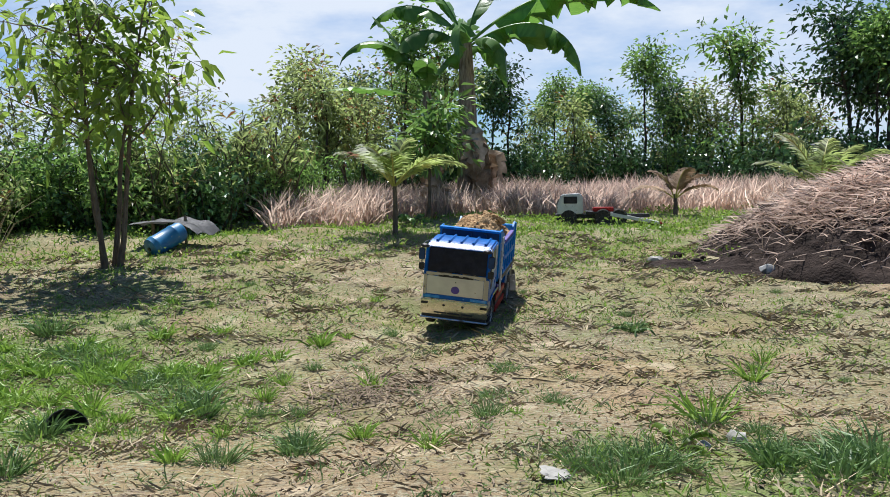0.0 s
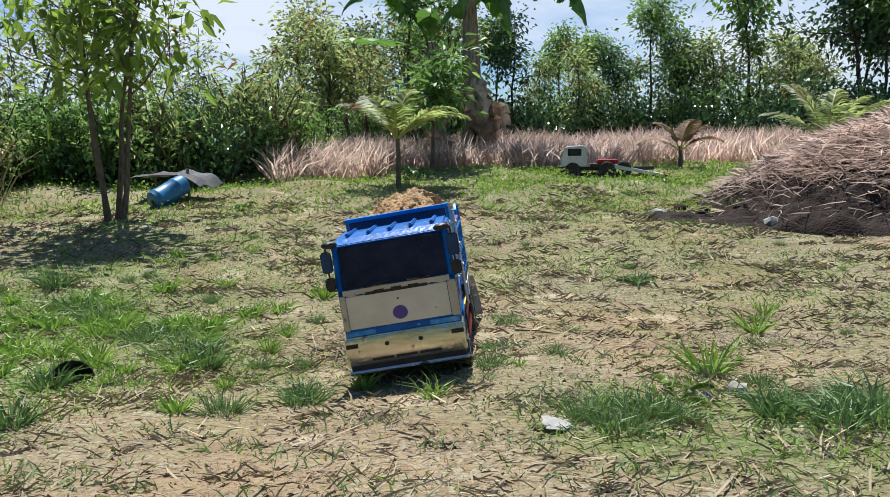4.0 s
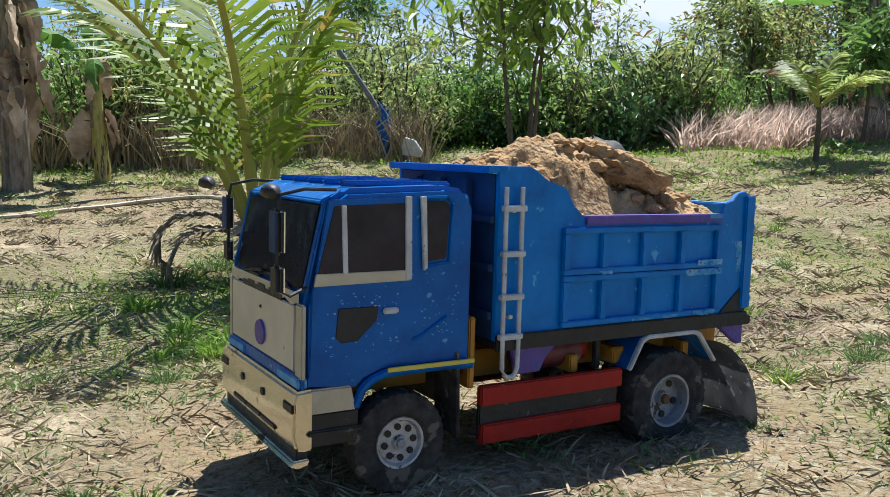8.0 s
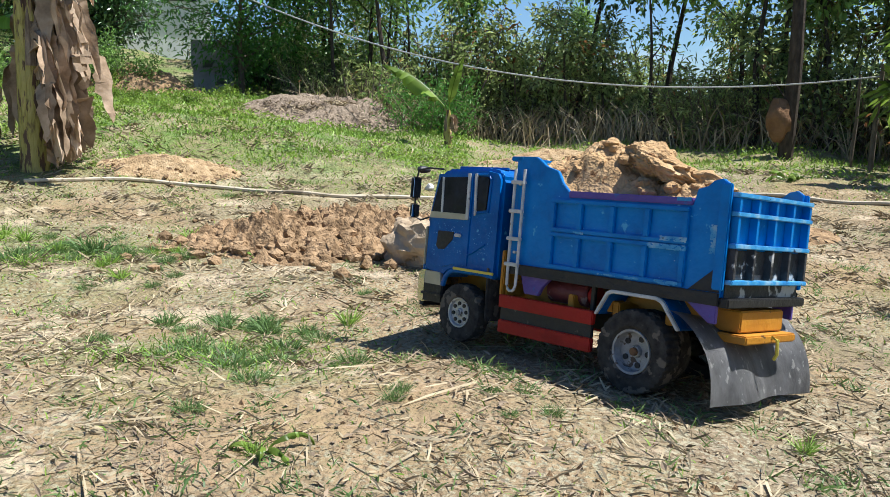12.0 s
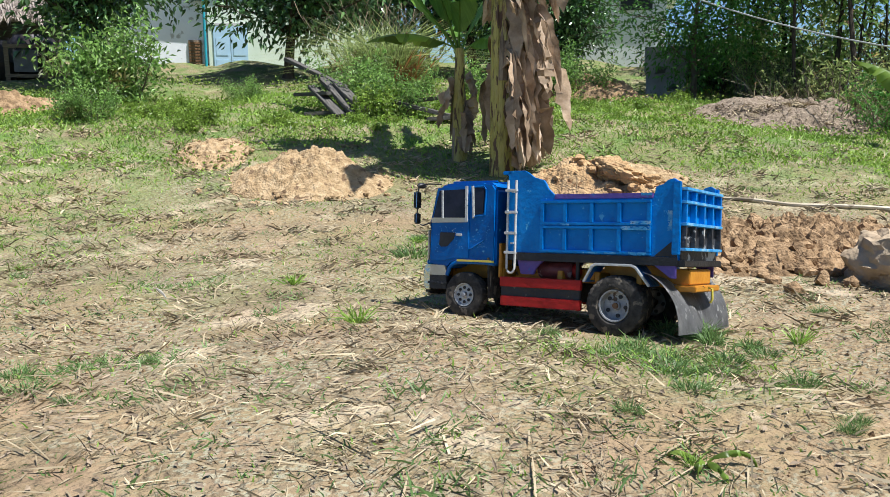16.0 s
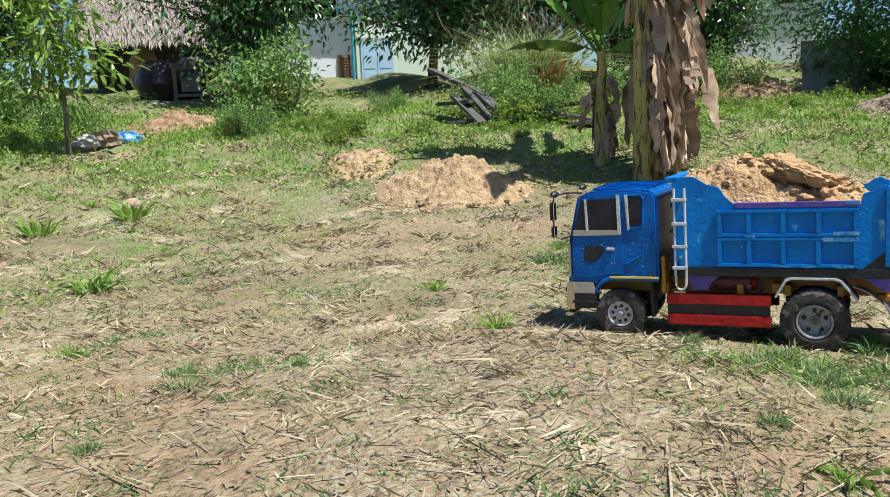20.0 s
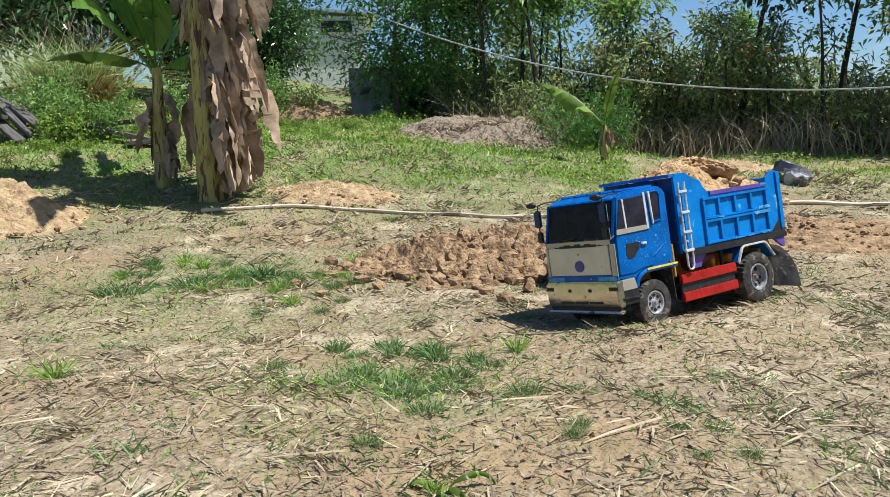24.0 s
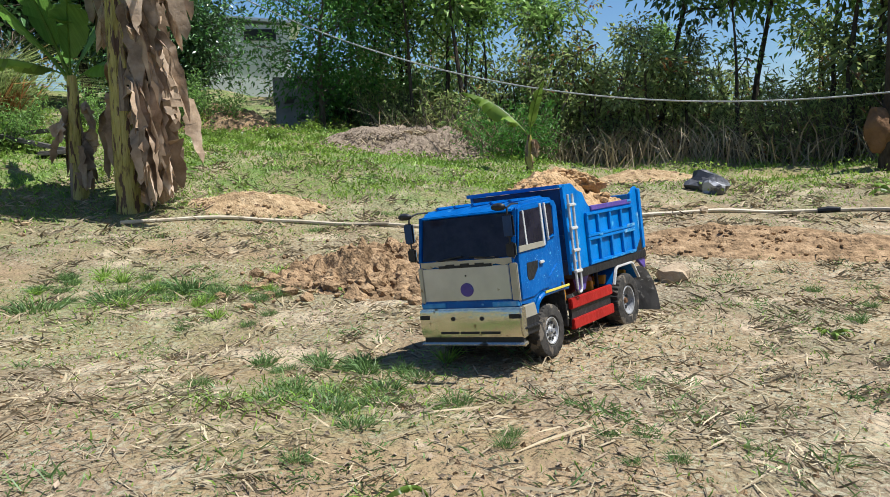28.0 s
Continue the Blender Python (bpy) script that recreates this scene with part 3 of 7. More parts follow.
def make_bush(name, seed, radius, height, leaves, leaf_len, leaf_w, mats, label, group="", category="bush", stems=14, lift=0.0):
    """Many thin stems from the foot, leaves along them."""
    r = np.random.default_rng(seed)
    root = thing(name, Matrix(), label, category, group)
    bm, pts_all = bmesh.new(), []
    for s in range(stems):
        a = r.uniform(0, 2 * np.pi)
        f = np.array([np.cos(a), np.sin(a), 0]) * radius * r.uniform(0, 0.6)
        p = wander(f + [0, 0, -0.04], [np.cos(a) * 0.5, np.sin(a) * 0.5, 1.2], height * r.uniform(0.6, 1.1), 6, r, 0.16, 0.05)
        add_tube(bm, p, [0.016 * height * (1 - 0.13 * k) for k in range(7)], 4, False)
        for k in range(1, 7):
            if p[k][2] > lift * height:
                pts_all.append(p[k])
                tw = wander(p[k], r.normal(size=3) + [0, 0, 0.4], radius * 0.6, 3, r, 0.25)
                if k % 2:
                    add_tube(bm, tw, [0.006 * height, 0.005 * height, 0.004 * height, 0.002 * height], 3, False)
                pts_all += tw[1:]
    part("brushwood", bm, mats[0], root)
    e = np.array(pts_all)
    pick = r.integers(0, len(e), leaves)
    c = e[pick] + r.normal(size=(leaves, 3)) * radius * 0.16
    c[:, 2] = np.maximum(c[:, 2], 0.03)
    leaf_mesh("foliage", c, r.normal(size=(leaves, 3)) + [0, 0, 0.1], leaf_len, leaf_w, mats[1], root, r)
    return root


def put(ob, x, y, turn=0.0, scale=1.0, dz=0.0, tilt=0.0):
    ob.matrix_world = Matrix.LocRotScale((x, y, float(gz(x, y)) + dz), Euler((tilt, 0, turn)), (scale,) * 3)
    return ob


def again(ob, x, y, turn=0.0, scale=1.0, dz=0.0):
    """Another of the same kind, at its own place and size."""
    c = copy_thing(ob, pose(0, 0, 0))
    return put(c, x, y, turn, scale, dz)


# ---- the ground ----
def growth(x, y):
    """How green the ground is, 0 to 1."""
    r = np.hypot(x - 0.2, y - 0.05)
    az = np.degrees(np.arctan2(-(x - 0.2), y - 0.05)) % 360
    g = 0.19 + 0.78 * np.clip((r - 6.2) / 2.5, 0, 1) * ((az > 95) & (az < 300)) + 0.4 * np.clip((r - 7.3) / 2, 0, 1) * (az <= 95)
    g = g + 0.55 * np.clip((r - 6.8) / 2, 0, 1) * (az > 330)
    for px, py, pr, ps in ((-2.3, 4.6, 1.0, 0.6), (-1.3, 3.6, 0.8, 0.55), (-3.3, 4.2, 1.0, 0.5), (0.5, 2.4, 0.35, 0.8), (1.0, 2.35, 0.45, 0.8), (-2.15, -0.95, 0.42, 0.8), (-3.9, -2.8, 0.9, 0.55),
                           (-2.2, 6.6, 1.3, 0.5), (1.2, 6.4, 1.2, 0.4), (2.3, 4.6, 1.5, 0.3), (-1.5, -5.0, 0.9, 0.45), (-2.0, -3.4, 0.5, 0.25), (-0.4, 5.8, 0.9, 0.3), (-2.6, -5.8, 0.9, 0.4), (0.2, -3.6, 0.8, 0.3), (-3.6, 2.6, 0.8, 0.35), (-2.4, 2.9, 0.8, 0.7), (-2.0, 2.3, 0.5, 0.5)):
        g = g + ps * np.exp(-((x - px) ** 2 + (y - py) ** 2) / pr**2)
    return np.clip(g, 0, 1)


def build_ground():
    radii = np.concatenate([[0, 0.004], np.arange(0.12, 12, 0.12), np.geomspace(12, 420, 70)])
    turns = 420
    a = np.linspace(0, 2 * np.pi, turns, endpoint=False)
    R, A = np.meshgrid(radii[1:], a, indexing="ij")
    x, y = 0.2 + R * np.cos(A), 0.05 + R * np.sin(A)
    verts = np.concatenate([[[0.2, 0.05, float(gz(0.2, 0.05))]], np.stack([x, y, gz(x, y)], -1).reshape(-1, 3)])
    n = len(radii) - 1
    i, k = np.meshgrid(np.arange(n - 1), np.arange(turns), indexing="ij")
    i, k = i.ravel(), k.ravel()
    j = (k + 1) % turns
    f = np.stack([1 + i * turns + k, 1 + (i + 1) * turns + k, 1 + (i + 1) * turns + j, 1 + i * turns + j], 1)
    ob = mesh_object("ground", verts, np.concatenate([f]), GROUND, True)
    at = ob.data.attributes.new("growth", "FLOAT", "POINT")
    at.data.foreach_set("value", growth(verts[:, 0], verts[:, 1]).astype(np.float32))
    return tagged(ob, "sandy clearing with cut straw and thin grass", "ground", kind="structure")


build_ground()


# ---- the toy dump truck ----
def cab_outline(inset=0.0):
    """Side outline of the cab, x forward, z up."""
    i = inset
    return [(-0.15 + i, 0.195), (-0.15 + i, 0.535 - i), (-0.13, 0.562 - i), (-0.08, 0.57 - i), (0.13, 0.562 - i), (0.165 - i, 0.54 - i),
            (0.2 - i, 0.37), (0.212 - i, 0.35), (0.212 - i, 0.19), (0.1, 0.178), (0.085, 0.195), (0.05, 0.208), (-0.09, 0.21), (-0.12, 0.202)]


def flakes(x0, x1, z0, z1, ys, count, size, seed):
    """Ragged thin flakes of worn paint on an upright face."""
    r, bm = random.Random(seed), bmesh.new()
    for _ in range(count):
        cx, cz, n = r.uniform(x0, x1), r.uniform(z0, z1), r.randint(4, 7)
        k = size * r.uniform(0.25, 1.0)
        turn = r.uniform(0, 6)
        ring = [(cx + k * r.uniform(0.5, 1.4) * math.cos(turn + 2 * math.pi * i / n), cz + k * r.uniform(0.3, 0.9) * math.sin(turn + 2 * math.pi * i / n)) for i in range(n)]
        ring = [(min(max(x, x0), x1), min(max(z, z0), z1)) for x, z in ring]
        y = ys[0] + (ys[1] - ys[0]) * r.uniform(0.4, 1.0) if ys[1] > 0 else ys[1] + (ys[0] - ys[1]) * r.uniform(0.4, 1.0)
        f = bm.faces.new([bm.verts.new((x, y, z)) for x, z in ring])
        if f.calc_area() < 1e-9:
            bm.faces.remove(f)
    return bm


def chips(parent, *args, label=""):
    ob = part("paint_chip", flakes(*args), BLUE_LIGHT, parent)
    return tagged(ob, label or "small flakes of worn blue paint", kind="stuff")


def build_wheel(name, parent, radius, width, rim_r, rim_mat, side, recess):
    """A treaded tyre and a rim with bolts; its axle lies along y. side: 1 where the outer face looks to +y."""
    w = new(name)
    w.empty_display_size = 0.02
    w.parent = parent
    hw = width / 2
    prof = [(-hw * 0.75, rim_r * 0.95), (-hw * 0.98, rim_r * 1.12), (-hw, radius * 0.86), (-hw * 0.86, radius * 0.96), (-hw * 0.5, radius * 0.985), (0, radius * 0.985),
            (hw * 0.5, radius * 0.985), (hw * 0.86, radius * 0.96), (hw, radius * 0.86), (hw * 0.98, rim_r * 1.12), (hw * 0.75, rim_r * 0.95)]
    bm = lathe(prof, 144, cap=False, lug=0.026)
    part("tyre", bm, RUBBER, w, "dusty black knobbly rubber tyre", angle=25)
    o = hw * side
    rim = [(o * 0.72, rim_r), (o * 0.92, rim_r * 0.97), (o * 0.9, rim_r * 0.88), (o * recess, rim_r * 0.8), (o * recess, rim_r * 0.3), (o * (recess + 0.25), rim_r * 0.24), (o * (recess + 0.28), 0.004)]
    rim_ob = part("rim", lathe(rim, 28, cap=False), rim_mat, w)
    for k in range(8 if side and rim_mat is RIM_SILVER else 5):
        n = 8 if rim_mat is RIM_SILVER else 5
        a = 2 * math.pi * k / n
        p = (rim_r * 0.6 * math.cos(a), o * (recess + 0.02), rim_r * 0.6 * math.sin(a))
        bm = bmesh.new()
        bmesh.ops.create_cone(bm, cap_ends=True, segments=8, radius1=rim_r * 0.13, radius2=rim_r * 0.13, depth=0.008, matrix=Matrix.Translation(p) @ Matrix.Rotation(math.pi / 2, 4, "X"))
        part("bolt_hole", bm, BLACK, rim_ob)
    bm = lathe([(o * (recess + 0.1), rim_r * 0.2), (o * (recess + 0.5), rim_r * 0.17), (o * (recess + 0.52), 0.002)], 10)
    part("hub_nut", bm, RIM if rim_mat is RIM_SILVER else TERMITE, rim_ob)
    return w


def build_truck():
    t = thing("toy_dump_truck", Matrix(), "hand-built blue wooden toy dump truck loaded with sand", "toy truck")
    # cab
    bm = prism(cab_outline(), -0.2, 0.2, 0.022)
    cab = part("cab", bm, BLUE, t, "chipped blue painted cab")
    for y in (-0.15, -0.075, 0.0, 0.075, 0.15):
        part("roof_rib", box(-0.12, 0.12, y - 0.008, y + 0.008, 0.564, 0.576, 0.004), BLUE, cab)
    part("sun_visor", prism([(0.128, 0.561), (0.172, 0.541), (0.176, 0.533), (0.165, 0.532)], -0.185, 0.185, 0.003), BLUE, cab)
    # windscreen follows the sloping front
    part("windscreen", prism([(0.1715, 0.53), (0.1745, 0.531), (0.2065, 0.376), (0.2035, 0.375)], -0.18, 0.18, 0.001), GLASS, cab, "dusty dark windscreen")
    for y in (-0.192, 0.192):
        part("windscreen_post", prism([(0.165, 0.54), (0.171, 0.541), (0.209, 0.372), (0.203, 0.37)], y - 0.007, y + 0.007, 0.002), BLUE, cab)
    bm = bmesh.new()
    zig = [(-0.185, 0.372), (0.185, 0.372)] + [(0.185 - 0.37 * k / 12, 0.346 if k % 2 else 0.354) for k in range(13)]
    a = [bm.verts.new((0.2135, y, z)) for y, z in zig]
    b = [bm.verts.new((0.2155, y, z)) for y, z in zig]
    bm.faces.new(a[::-1]), bm.faces.new(b)
    for k in range(len(a)):
        bm.faces.new((a[k], a[(k + 1) % len(a)], b[(k + 1) % len(a)], b[k]))
    bmesh.ops.recalc_face_normals(bm, faces=bm.faces[:])
    part("screen_sill", bm, CREAM, cab, "torn silver strip under the windscreen")
    bm = bmesh.new()
    for k, (y, z) in enumerate(((-0.09, 0.356), (-0.06, 0.36), (-0.03, 0.355), (0.0, 0.361), (0.03, 0.355), (0.06, 0.36), (0.09, 0.356))):
        add_box(bm, 0.2155, 0.217, y - 0.018, y + 0.018, 0.345, z)
    part("dark_trim", bm, BLACK, cab)
    for y0, y1, z0, z1 in ((-0.14, -0.01, 0.366, 0.388), (0.02, 0.14, 0.384, 0.37)):
        part("wiper", tube([(0.209, y0, z0), (0.2125, (y0 + y1) / 2, (z0 + z1) / 2 + 0.003), (0.211, y1, z1)], 0.0035, 6), BLACK, cab)
        part("wiper_blade", box(0.208, 0.2125, y0 + 0.02, y1 - 0.02, min(z0, z1) + 0.004, min(z0, z1) + 0.010, 0.001), WOOD, cab)
    grille = part("front_panel", box(0.212, 0.217, -0.178, 0.172, 0.222, 0.347, 0.002), SILVER, cab, "flat dull aluminium front panel")
    bm = bmesh.new()
    bmesh.ops.create_cone(bm, cap_ends=True, segments=28, radius1=0.026, radius2=0.025, depth=0.004, matrix=Matrix.Translation((0.219, 0, 0.262)) @ Matrix.Rotation(math.pi / 2, 4, "Y"))
    part("round_badge", bm, PURPLE, grille, "flat purple disc")
    part("rivet", lump(0.004, 3, 0.1, 1), BLACK, grille).location = (0.217, 0.0, 0.315)
    for y0, y1 in ((-0.2, -0.18), (0.174, 0.203)):
        part("corner_panel", box(0.206, 0.216, y0, y1, 0.212, 0.352, 0.003), CREAM, cab)
    part("lamp_strip", box(0.206, 0.216, -0.2, 0.2, 0.193, 0.22, 0.002), BLUE, cab)
    for s in (-1, 1):
        bm = bmesh.new()
        add_prism(bm, [(0.2, 0.214), (0.2195, 0.214), (0.2205, 0.196), (0.2, 0.196)], *sorted((s * 0.095, s * 0.198)), 0.002)
        part("headlamp", bm, BLUE_LIGHT, cab, "scuffed pale blue headlamp")
    # bumper
    bm = prism([(0.19, 0.196), (0.226, 0.193), (0.232, 0.17), (0.232, 0.105), (0.224, 0.082), (0.2, 0.078), (0.19, 0.082)], -0.207, 0.207, 0.006)
    bumper = part("bumper", bm, CHROME, t, "dented cream metal bumper")
    # black filler stands in for the shade in the gap above the lip
    part("bumper_gap", box(0.2, 0.222, -0.2, 0.2, 0.06, 0.084, 0.002), BLACK, bumper)
    part("bumper_lip", prism([(0.2, 0.068), (0.232, 0.066), (0.239, 0.058), (0.222, 0.05), (0.2, 0.056)], -0.207, 0.21, 0.003), CHROME, bumper)
    for y in (-0.182, 0.182):
        part("fog_lamp", box(0.2275, 0.2335, y - 0.022, y + 0.022, 0.152, 0.17, 0.002), BLACK, bumper)
    for y in (-0.062, 0.055):
        bm = bmesh.new()
        bmesh.ops.create_cone(bm, cap_ends=True, segments=14, radius1=0.008, radius2=0.008, depth=0.004, matrix=Matrix.Translation((0.233, y, 0.156)) @ Matrix.Rotation(math.pi / 2, 4, "Y"))
        part("bumper_hole", bm, BLACK, bumper)
    for y0, y1 in ((-0.12, -0.045), (-0.038, 0.038), (0.045, 0.12)):
        part("air_slot", box(0.229, 0.2335, y0, y1, 0.098, 0.107, 0.001), BLACK, bumper)
    for s in (-1, 1):
        y0, y1 = sorted((s * 0.17, s * 0.206))
        part("corner_fender", prism([(0.2, 0.194), (0.2, 0.145), (0.104, 0.145), (0.116, 0.194)], *sorted((s * 0.19, s * 0.2045)), 0.003), CREAM, cab)
        st = part("cab_step", box(0.1, 0.2, y0, y1, 0.085, 0.15, 0.004), BLACK, t)
        part("tread", box(0.095, 0.205, *sorted((s * 0.17, s * 0.213)), 0.108, 0.118, 0.003), BLACK, st)
        # side doors, windows and their white frames
        o = s * 0.2
        door = part("door", prism([(0.166, 0.542), (0.196, 0.37), (0.2, 0.215), (0.11, 0.215), (0.06, 0.228), (-0.012, 0.23), (-0.012, 0.548)], *sorted((o - s * 0.002, o + s * 0.004)), 0.0015), BLUE, cab)
        part("window", prism([(0.155, 0.531), (0.186, 0.408), (0.002, 0.402), (0.002, 0.536)], *sorted((o + s * 0.003, o + s * 0.0055)), 0.0008), GLASS, door, "dusty dark side window")
        part("window_bar", prism([(0.132, 0.532), (0.142, 0.533), (0.137, 0.405), (0.127, 0.405)], *sorted((o + s * 0.004, o + s * 0.008)), 0.001), WHITE, door)
        part("window_bar", prism([(-0.002, 0.549), (0.011, 0.549), (0.008, 0.39), (-0.006, 0.39)], *sorted((o + s * 0.004, o + s * 0.009)), 0.001), WHITE, door)
        part("window_sill", prism([(0.19, 0.408), (0.194, 0.385), (-0.004, 0.388), (-0.004, 0.408)], *sorted((o + s * 0.004, o + s * 0.008)), 0.001), CREAM, door)
        part("door_handle", box(0.022, 0.055, *sorted((o + s * 0.004, o + s * 0.012)), 0.326, 0.338, 0.003), WHITE, door, "white door handle")
        part("door_recess", prism([(0.145, 0.342), (0.15, 0.288), (0.138, 0.276), (0.105, 0.278), (0.066, 0.315), (0.062, 0.342)], *sorted((o + s * 0.003, o + s * 0.0055)), 0.002), BLACK, door)
        part("rear_window", prism([(-0.03, 0.54), (-0.03, 0.42), (-0.084, 0.427), (-0.09, 0.53), (-0.08, 0.54)], *sorted((o - s * 0.001, o + s * 0.0045)), 0.002), GLASS, cab)
        part("rear_window_bar", prism([(-0.022, 0.548), (-0.034, 0.549), (-0.04, 0.41), (-0.032, 0.405)], *sorted((o + s * 0.002, o + s * 0.009)), 0.001), WHITE, cab)
        part("window_surround", tube([(-0.03, o + s * 0.002, 0.546), (-0.082, o + s * 0.002, 0.547), (-0.097, o + s * 0.002, 0.534), (-0.092, o + s * 0.002, 0.42), (-0.034, o + s * 0.002, 0.413)], 0.004, 6), BLUE, cab)
        chips(cab, -0.12, 0.0, 0.27, 0.42, sorted((o + s * 0.0002, o + s * 0.0012)), 70, 0.0036, 5)
        chips(door, 0.02, 0.17, 0.25, 0.38, sorted((o + s * 0.0042, o + s * 0.005)), 70, 0.0036, 6)
        part("panel_crease", tube([(0.0, o + s * 0.001, 0.265), (-0.03, o + s * 0.002, 0.275), (-0.09, o + s * 0.002, 0.31)], 0.003, 5), BLUE, cab)
        part("wheel_arch", tube([(0.105, o - s * 0.002, 0.15), (0.092, o - s * 0.001, 0.182), (0.072, o + s * 0.001, 0.2), (0.045, o + s * 0.003, 0.21), (-0.09, o + s * 0.003, 0.212), (-0.15, o + s * 0.003, 0.208)], 0.009, 8), BLUE, cab)
        part("yellow_stripe", box(-0.152, 0.044, *sorted((o + s * 0.009, o + s * 0.0135)), 0.213, 0.222, 0.001), YELLOW, cab, "yellow stripe over the wheel arch")
        part("front_mudflap", prism([(-0.112, 0.235), (-0.12, 0.06), (-0.128, 0.055), (-0.122, 0.235)], *sorted((s * 0.12, s * 0.205)), 0.002), RUBBER, t)
        # mirrors on bent wire arms
        arm = part("mirror_arm", tube([(0.15, s * 0.198, 0.56), (0.215, s * 0.21, 0.562), (0.262, s * 0.216, 0.552), (0.268, s * 0.218, 0.52), (0.268, s * 0.218, 0.385), (0.24, s * 0.21, 0.372), (0.205, s * 0.2, 0.385)], 0.0035, 6), BLACK, t, "bent wire mirror arm")
        part("mirror", box(0.262, 0.275, *sorted((s * 0.2, s * 0.238)), 0.448, 0.528, 0.006), BLACK, arm, "black mirror")
        part("lower_mirror", box(0.262, 0.275, *sorted((s * 0.2, s * 0.236)), 0.378, 0.43, 0.006), BLACK, arm)
        part("mirror_back", box(0.275, 0.2775, *sorted((s * 0.203, s * 0.235)), 0.452, 0.524, 0.001), BLUE_SHADED, arm)
        for z0, z1 in ((0.452, 0.524), (0.382, 0.426)):
            part("mirror_glass", box(0.2595, 0.262, *sorted((s * 0.203, s * 0.235)), z0, z1, 0.001), MIRROR, arm)
        if s < 0:  # the other mirror sits further back
            for o in [arm, *arm.children]:
                for v in o.data.vertices:
                    v.co.x -= 0.055
        part("mirror_lamp", lump(0.02, 4, 0.15, 2, (0.9, 1.4, 0.7)), BLACK, arm).location = (0.27, s * 0.19, 0.556)
    # chassis
    ch = part("chassis", box(-0.93, 0.16, 0.06, 0.085, 0.14, 0.2, 0.003), ORANGE, t, "orange painted chassis beams")
    part("chassis_beam", box(-0.93, 0.16, -0.085, -0.06, 0.14, 0.2, 0.003), ORANGE, ch)
    for x in (-0.17, -0.45, -0.62, -0.8):
        part("cross_member", box(x - 0.012, x + 0.012, -0.17, 0.17, 0.15, 0.19, 0.003), ORANGE, ch)
    part("rear_post", box(-0.172, -0.157, 0.1, 0.185, 0.15, 0.3, 0.003), ORANGE, ch)
    part("rear_post", box(-0.172, -0.157, -0.185, -0.1, 0.15, 0.3, 0.003), ORANGE, ch)
    part("rear_guard", prism([(-0.62, 0.225), (-0.9, 0.225), (-0.9, 0.165), (-0.86, 0.155), (-0.62, 0.19)], 0.1, 0.112, 0.002), ORANGE, ch)
    tank = part("tank", tube([(-0.33, 0.115, 0.192), (-0.336, 0.115, 0.192), (-0.485, 0.115, 0.192), (-0.492, 0.115, 0.192)], [0.034, 0.04, 0.04, 0.034], 20), MAROON, ch, "rusty red cylinder tank")
    part("tank_cap", tube([(-0.492, 0.115, 0.192), (-0.508, 0.115, 0.192)], 0.03, 16), RED, tank, "red cap")
    part("brace", box(-0.534, -0.518, 0.15, 0.162, 0.15, 0.235, 0.002), BLACK, ch)
    part("block", box(-0.61, -0.565, 0.12, 0.17, 0.158, 0.196, 0.003), ORANGE, ch)
    part("rear_axle", tube([(-0.714, -0.17, 0.066), (-0.714, 0.17, 0.066)], 0.014, 8), BLACK, ch)
    part("front_axle", tube([(0, -0.17, 0.071), (0, 0.17, 0.071)], 0.012, 8), BLACK, ch)
    part("front_bulkhead", box(-0.13, -0.118, -0.13, 0.13, 0.11, 0.24, 0.003), BLACK, ch)
    for s in (-1, 1):
        sk = part("side_skirt", box(-0.56, -0.18, *sorted((s * 0.182, s * 0.194)), 0.038, 0.153, 0.003), BLACK, t)
        part("upper_board", box(-0.565, -0.178, *sorted((s * 0.185, s * 0.203)), 0.114, 0.156, 0.003), RED, sk, "red side board")
        part("lower_board", box(-0.565, -0.182, *sorted((s * 0.185, s * 0.203)), 0.032, 0.074, 0.003), RED, sk, "red side board")
        fd = [(-0.575, 0.152), (-0.612, 0.22), (-0.629, 0.229), (-0.785, 0.229), (-0.805, 0.22), (-0.862, 0.148), (-0.854, 0.143), (-0.798, 0.212), (-0.78, 0.219), (-0.634, 0.219), (-0.619, 0.212), (-0.583, 0.149)]
        fe = part("rear_fender", prism(fd, *sorted((s * 0.11, s * 0.2)), 0.002), BLUE, t)
        part("fender_edge", prism(fd, *sorted((s * 0.2, s * 0.212)), 0.002), WHITE, fe, "white fender edge")
        part("hanger", prism([(-0.255, 0.232), (-0.385, 0.232), (-0.35, 0.2), (-0.335, 0.17), (-0.275, 0.17)], *sorted((s * 0.178, s * 0.192)), 0.002), PURPLE, t, "purple hanger plate")
        part("rear_hanger", prism([(-0.87, 0.23), (-0.96, 0.23), (-0.96, 0.18), (-0.94, 0.18)], *sorted((s * 0.19, s * 0.203)), 0.002), PURPLE, t)
    # tail: cross bar, yellow block and the wide rubber flap
    part("tail_block", box(-0.98, -0.9, -0.11, 0.11, 0.155, 0.215, 0.004), YELLOW, t, "yellow painted tail block").data.materials[0] = ORANGE
    bar = part("tail_bar", prism([(-0.92, 0.152), (-1.012, 0.152), (-1.012, 0.128), (-0.92, 0.128)], -0.13, 0.13, 0.004), ORANGE, t)
    part("tow_hook", tube([(-1.01, 0.0, 0.145), (-1.028, 0.0, 0.14), (-1.03, 0, 0.1), (-1.022, 0.0, 0.085)], 0.005, 6), YELLOW, bar)
    bm = bmesh.new()
    us, vs = 18, 12
    grid = []
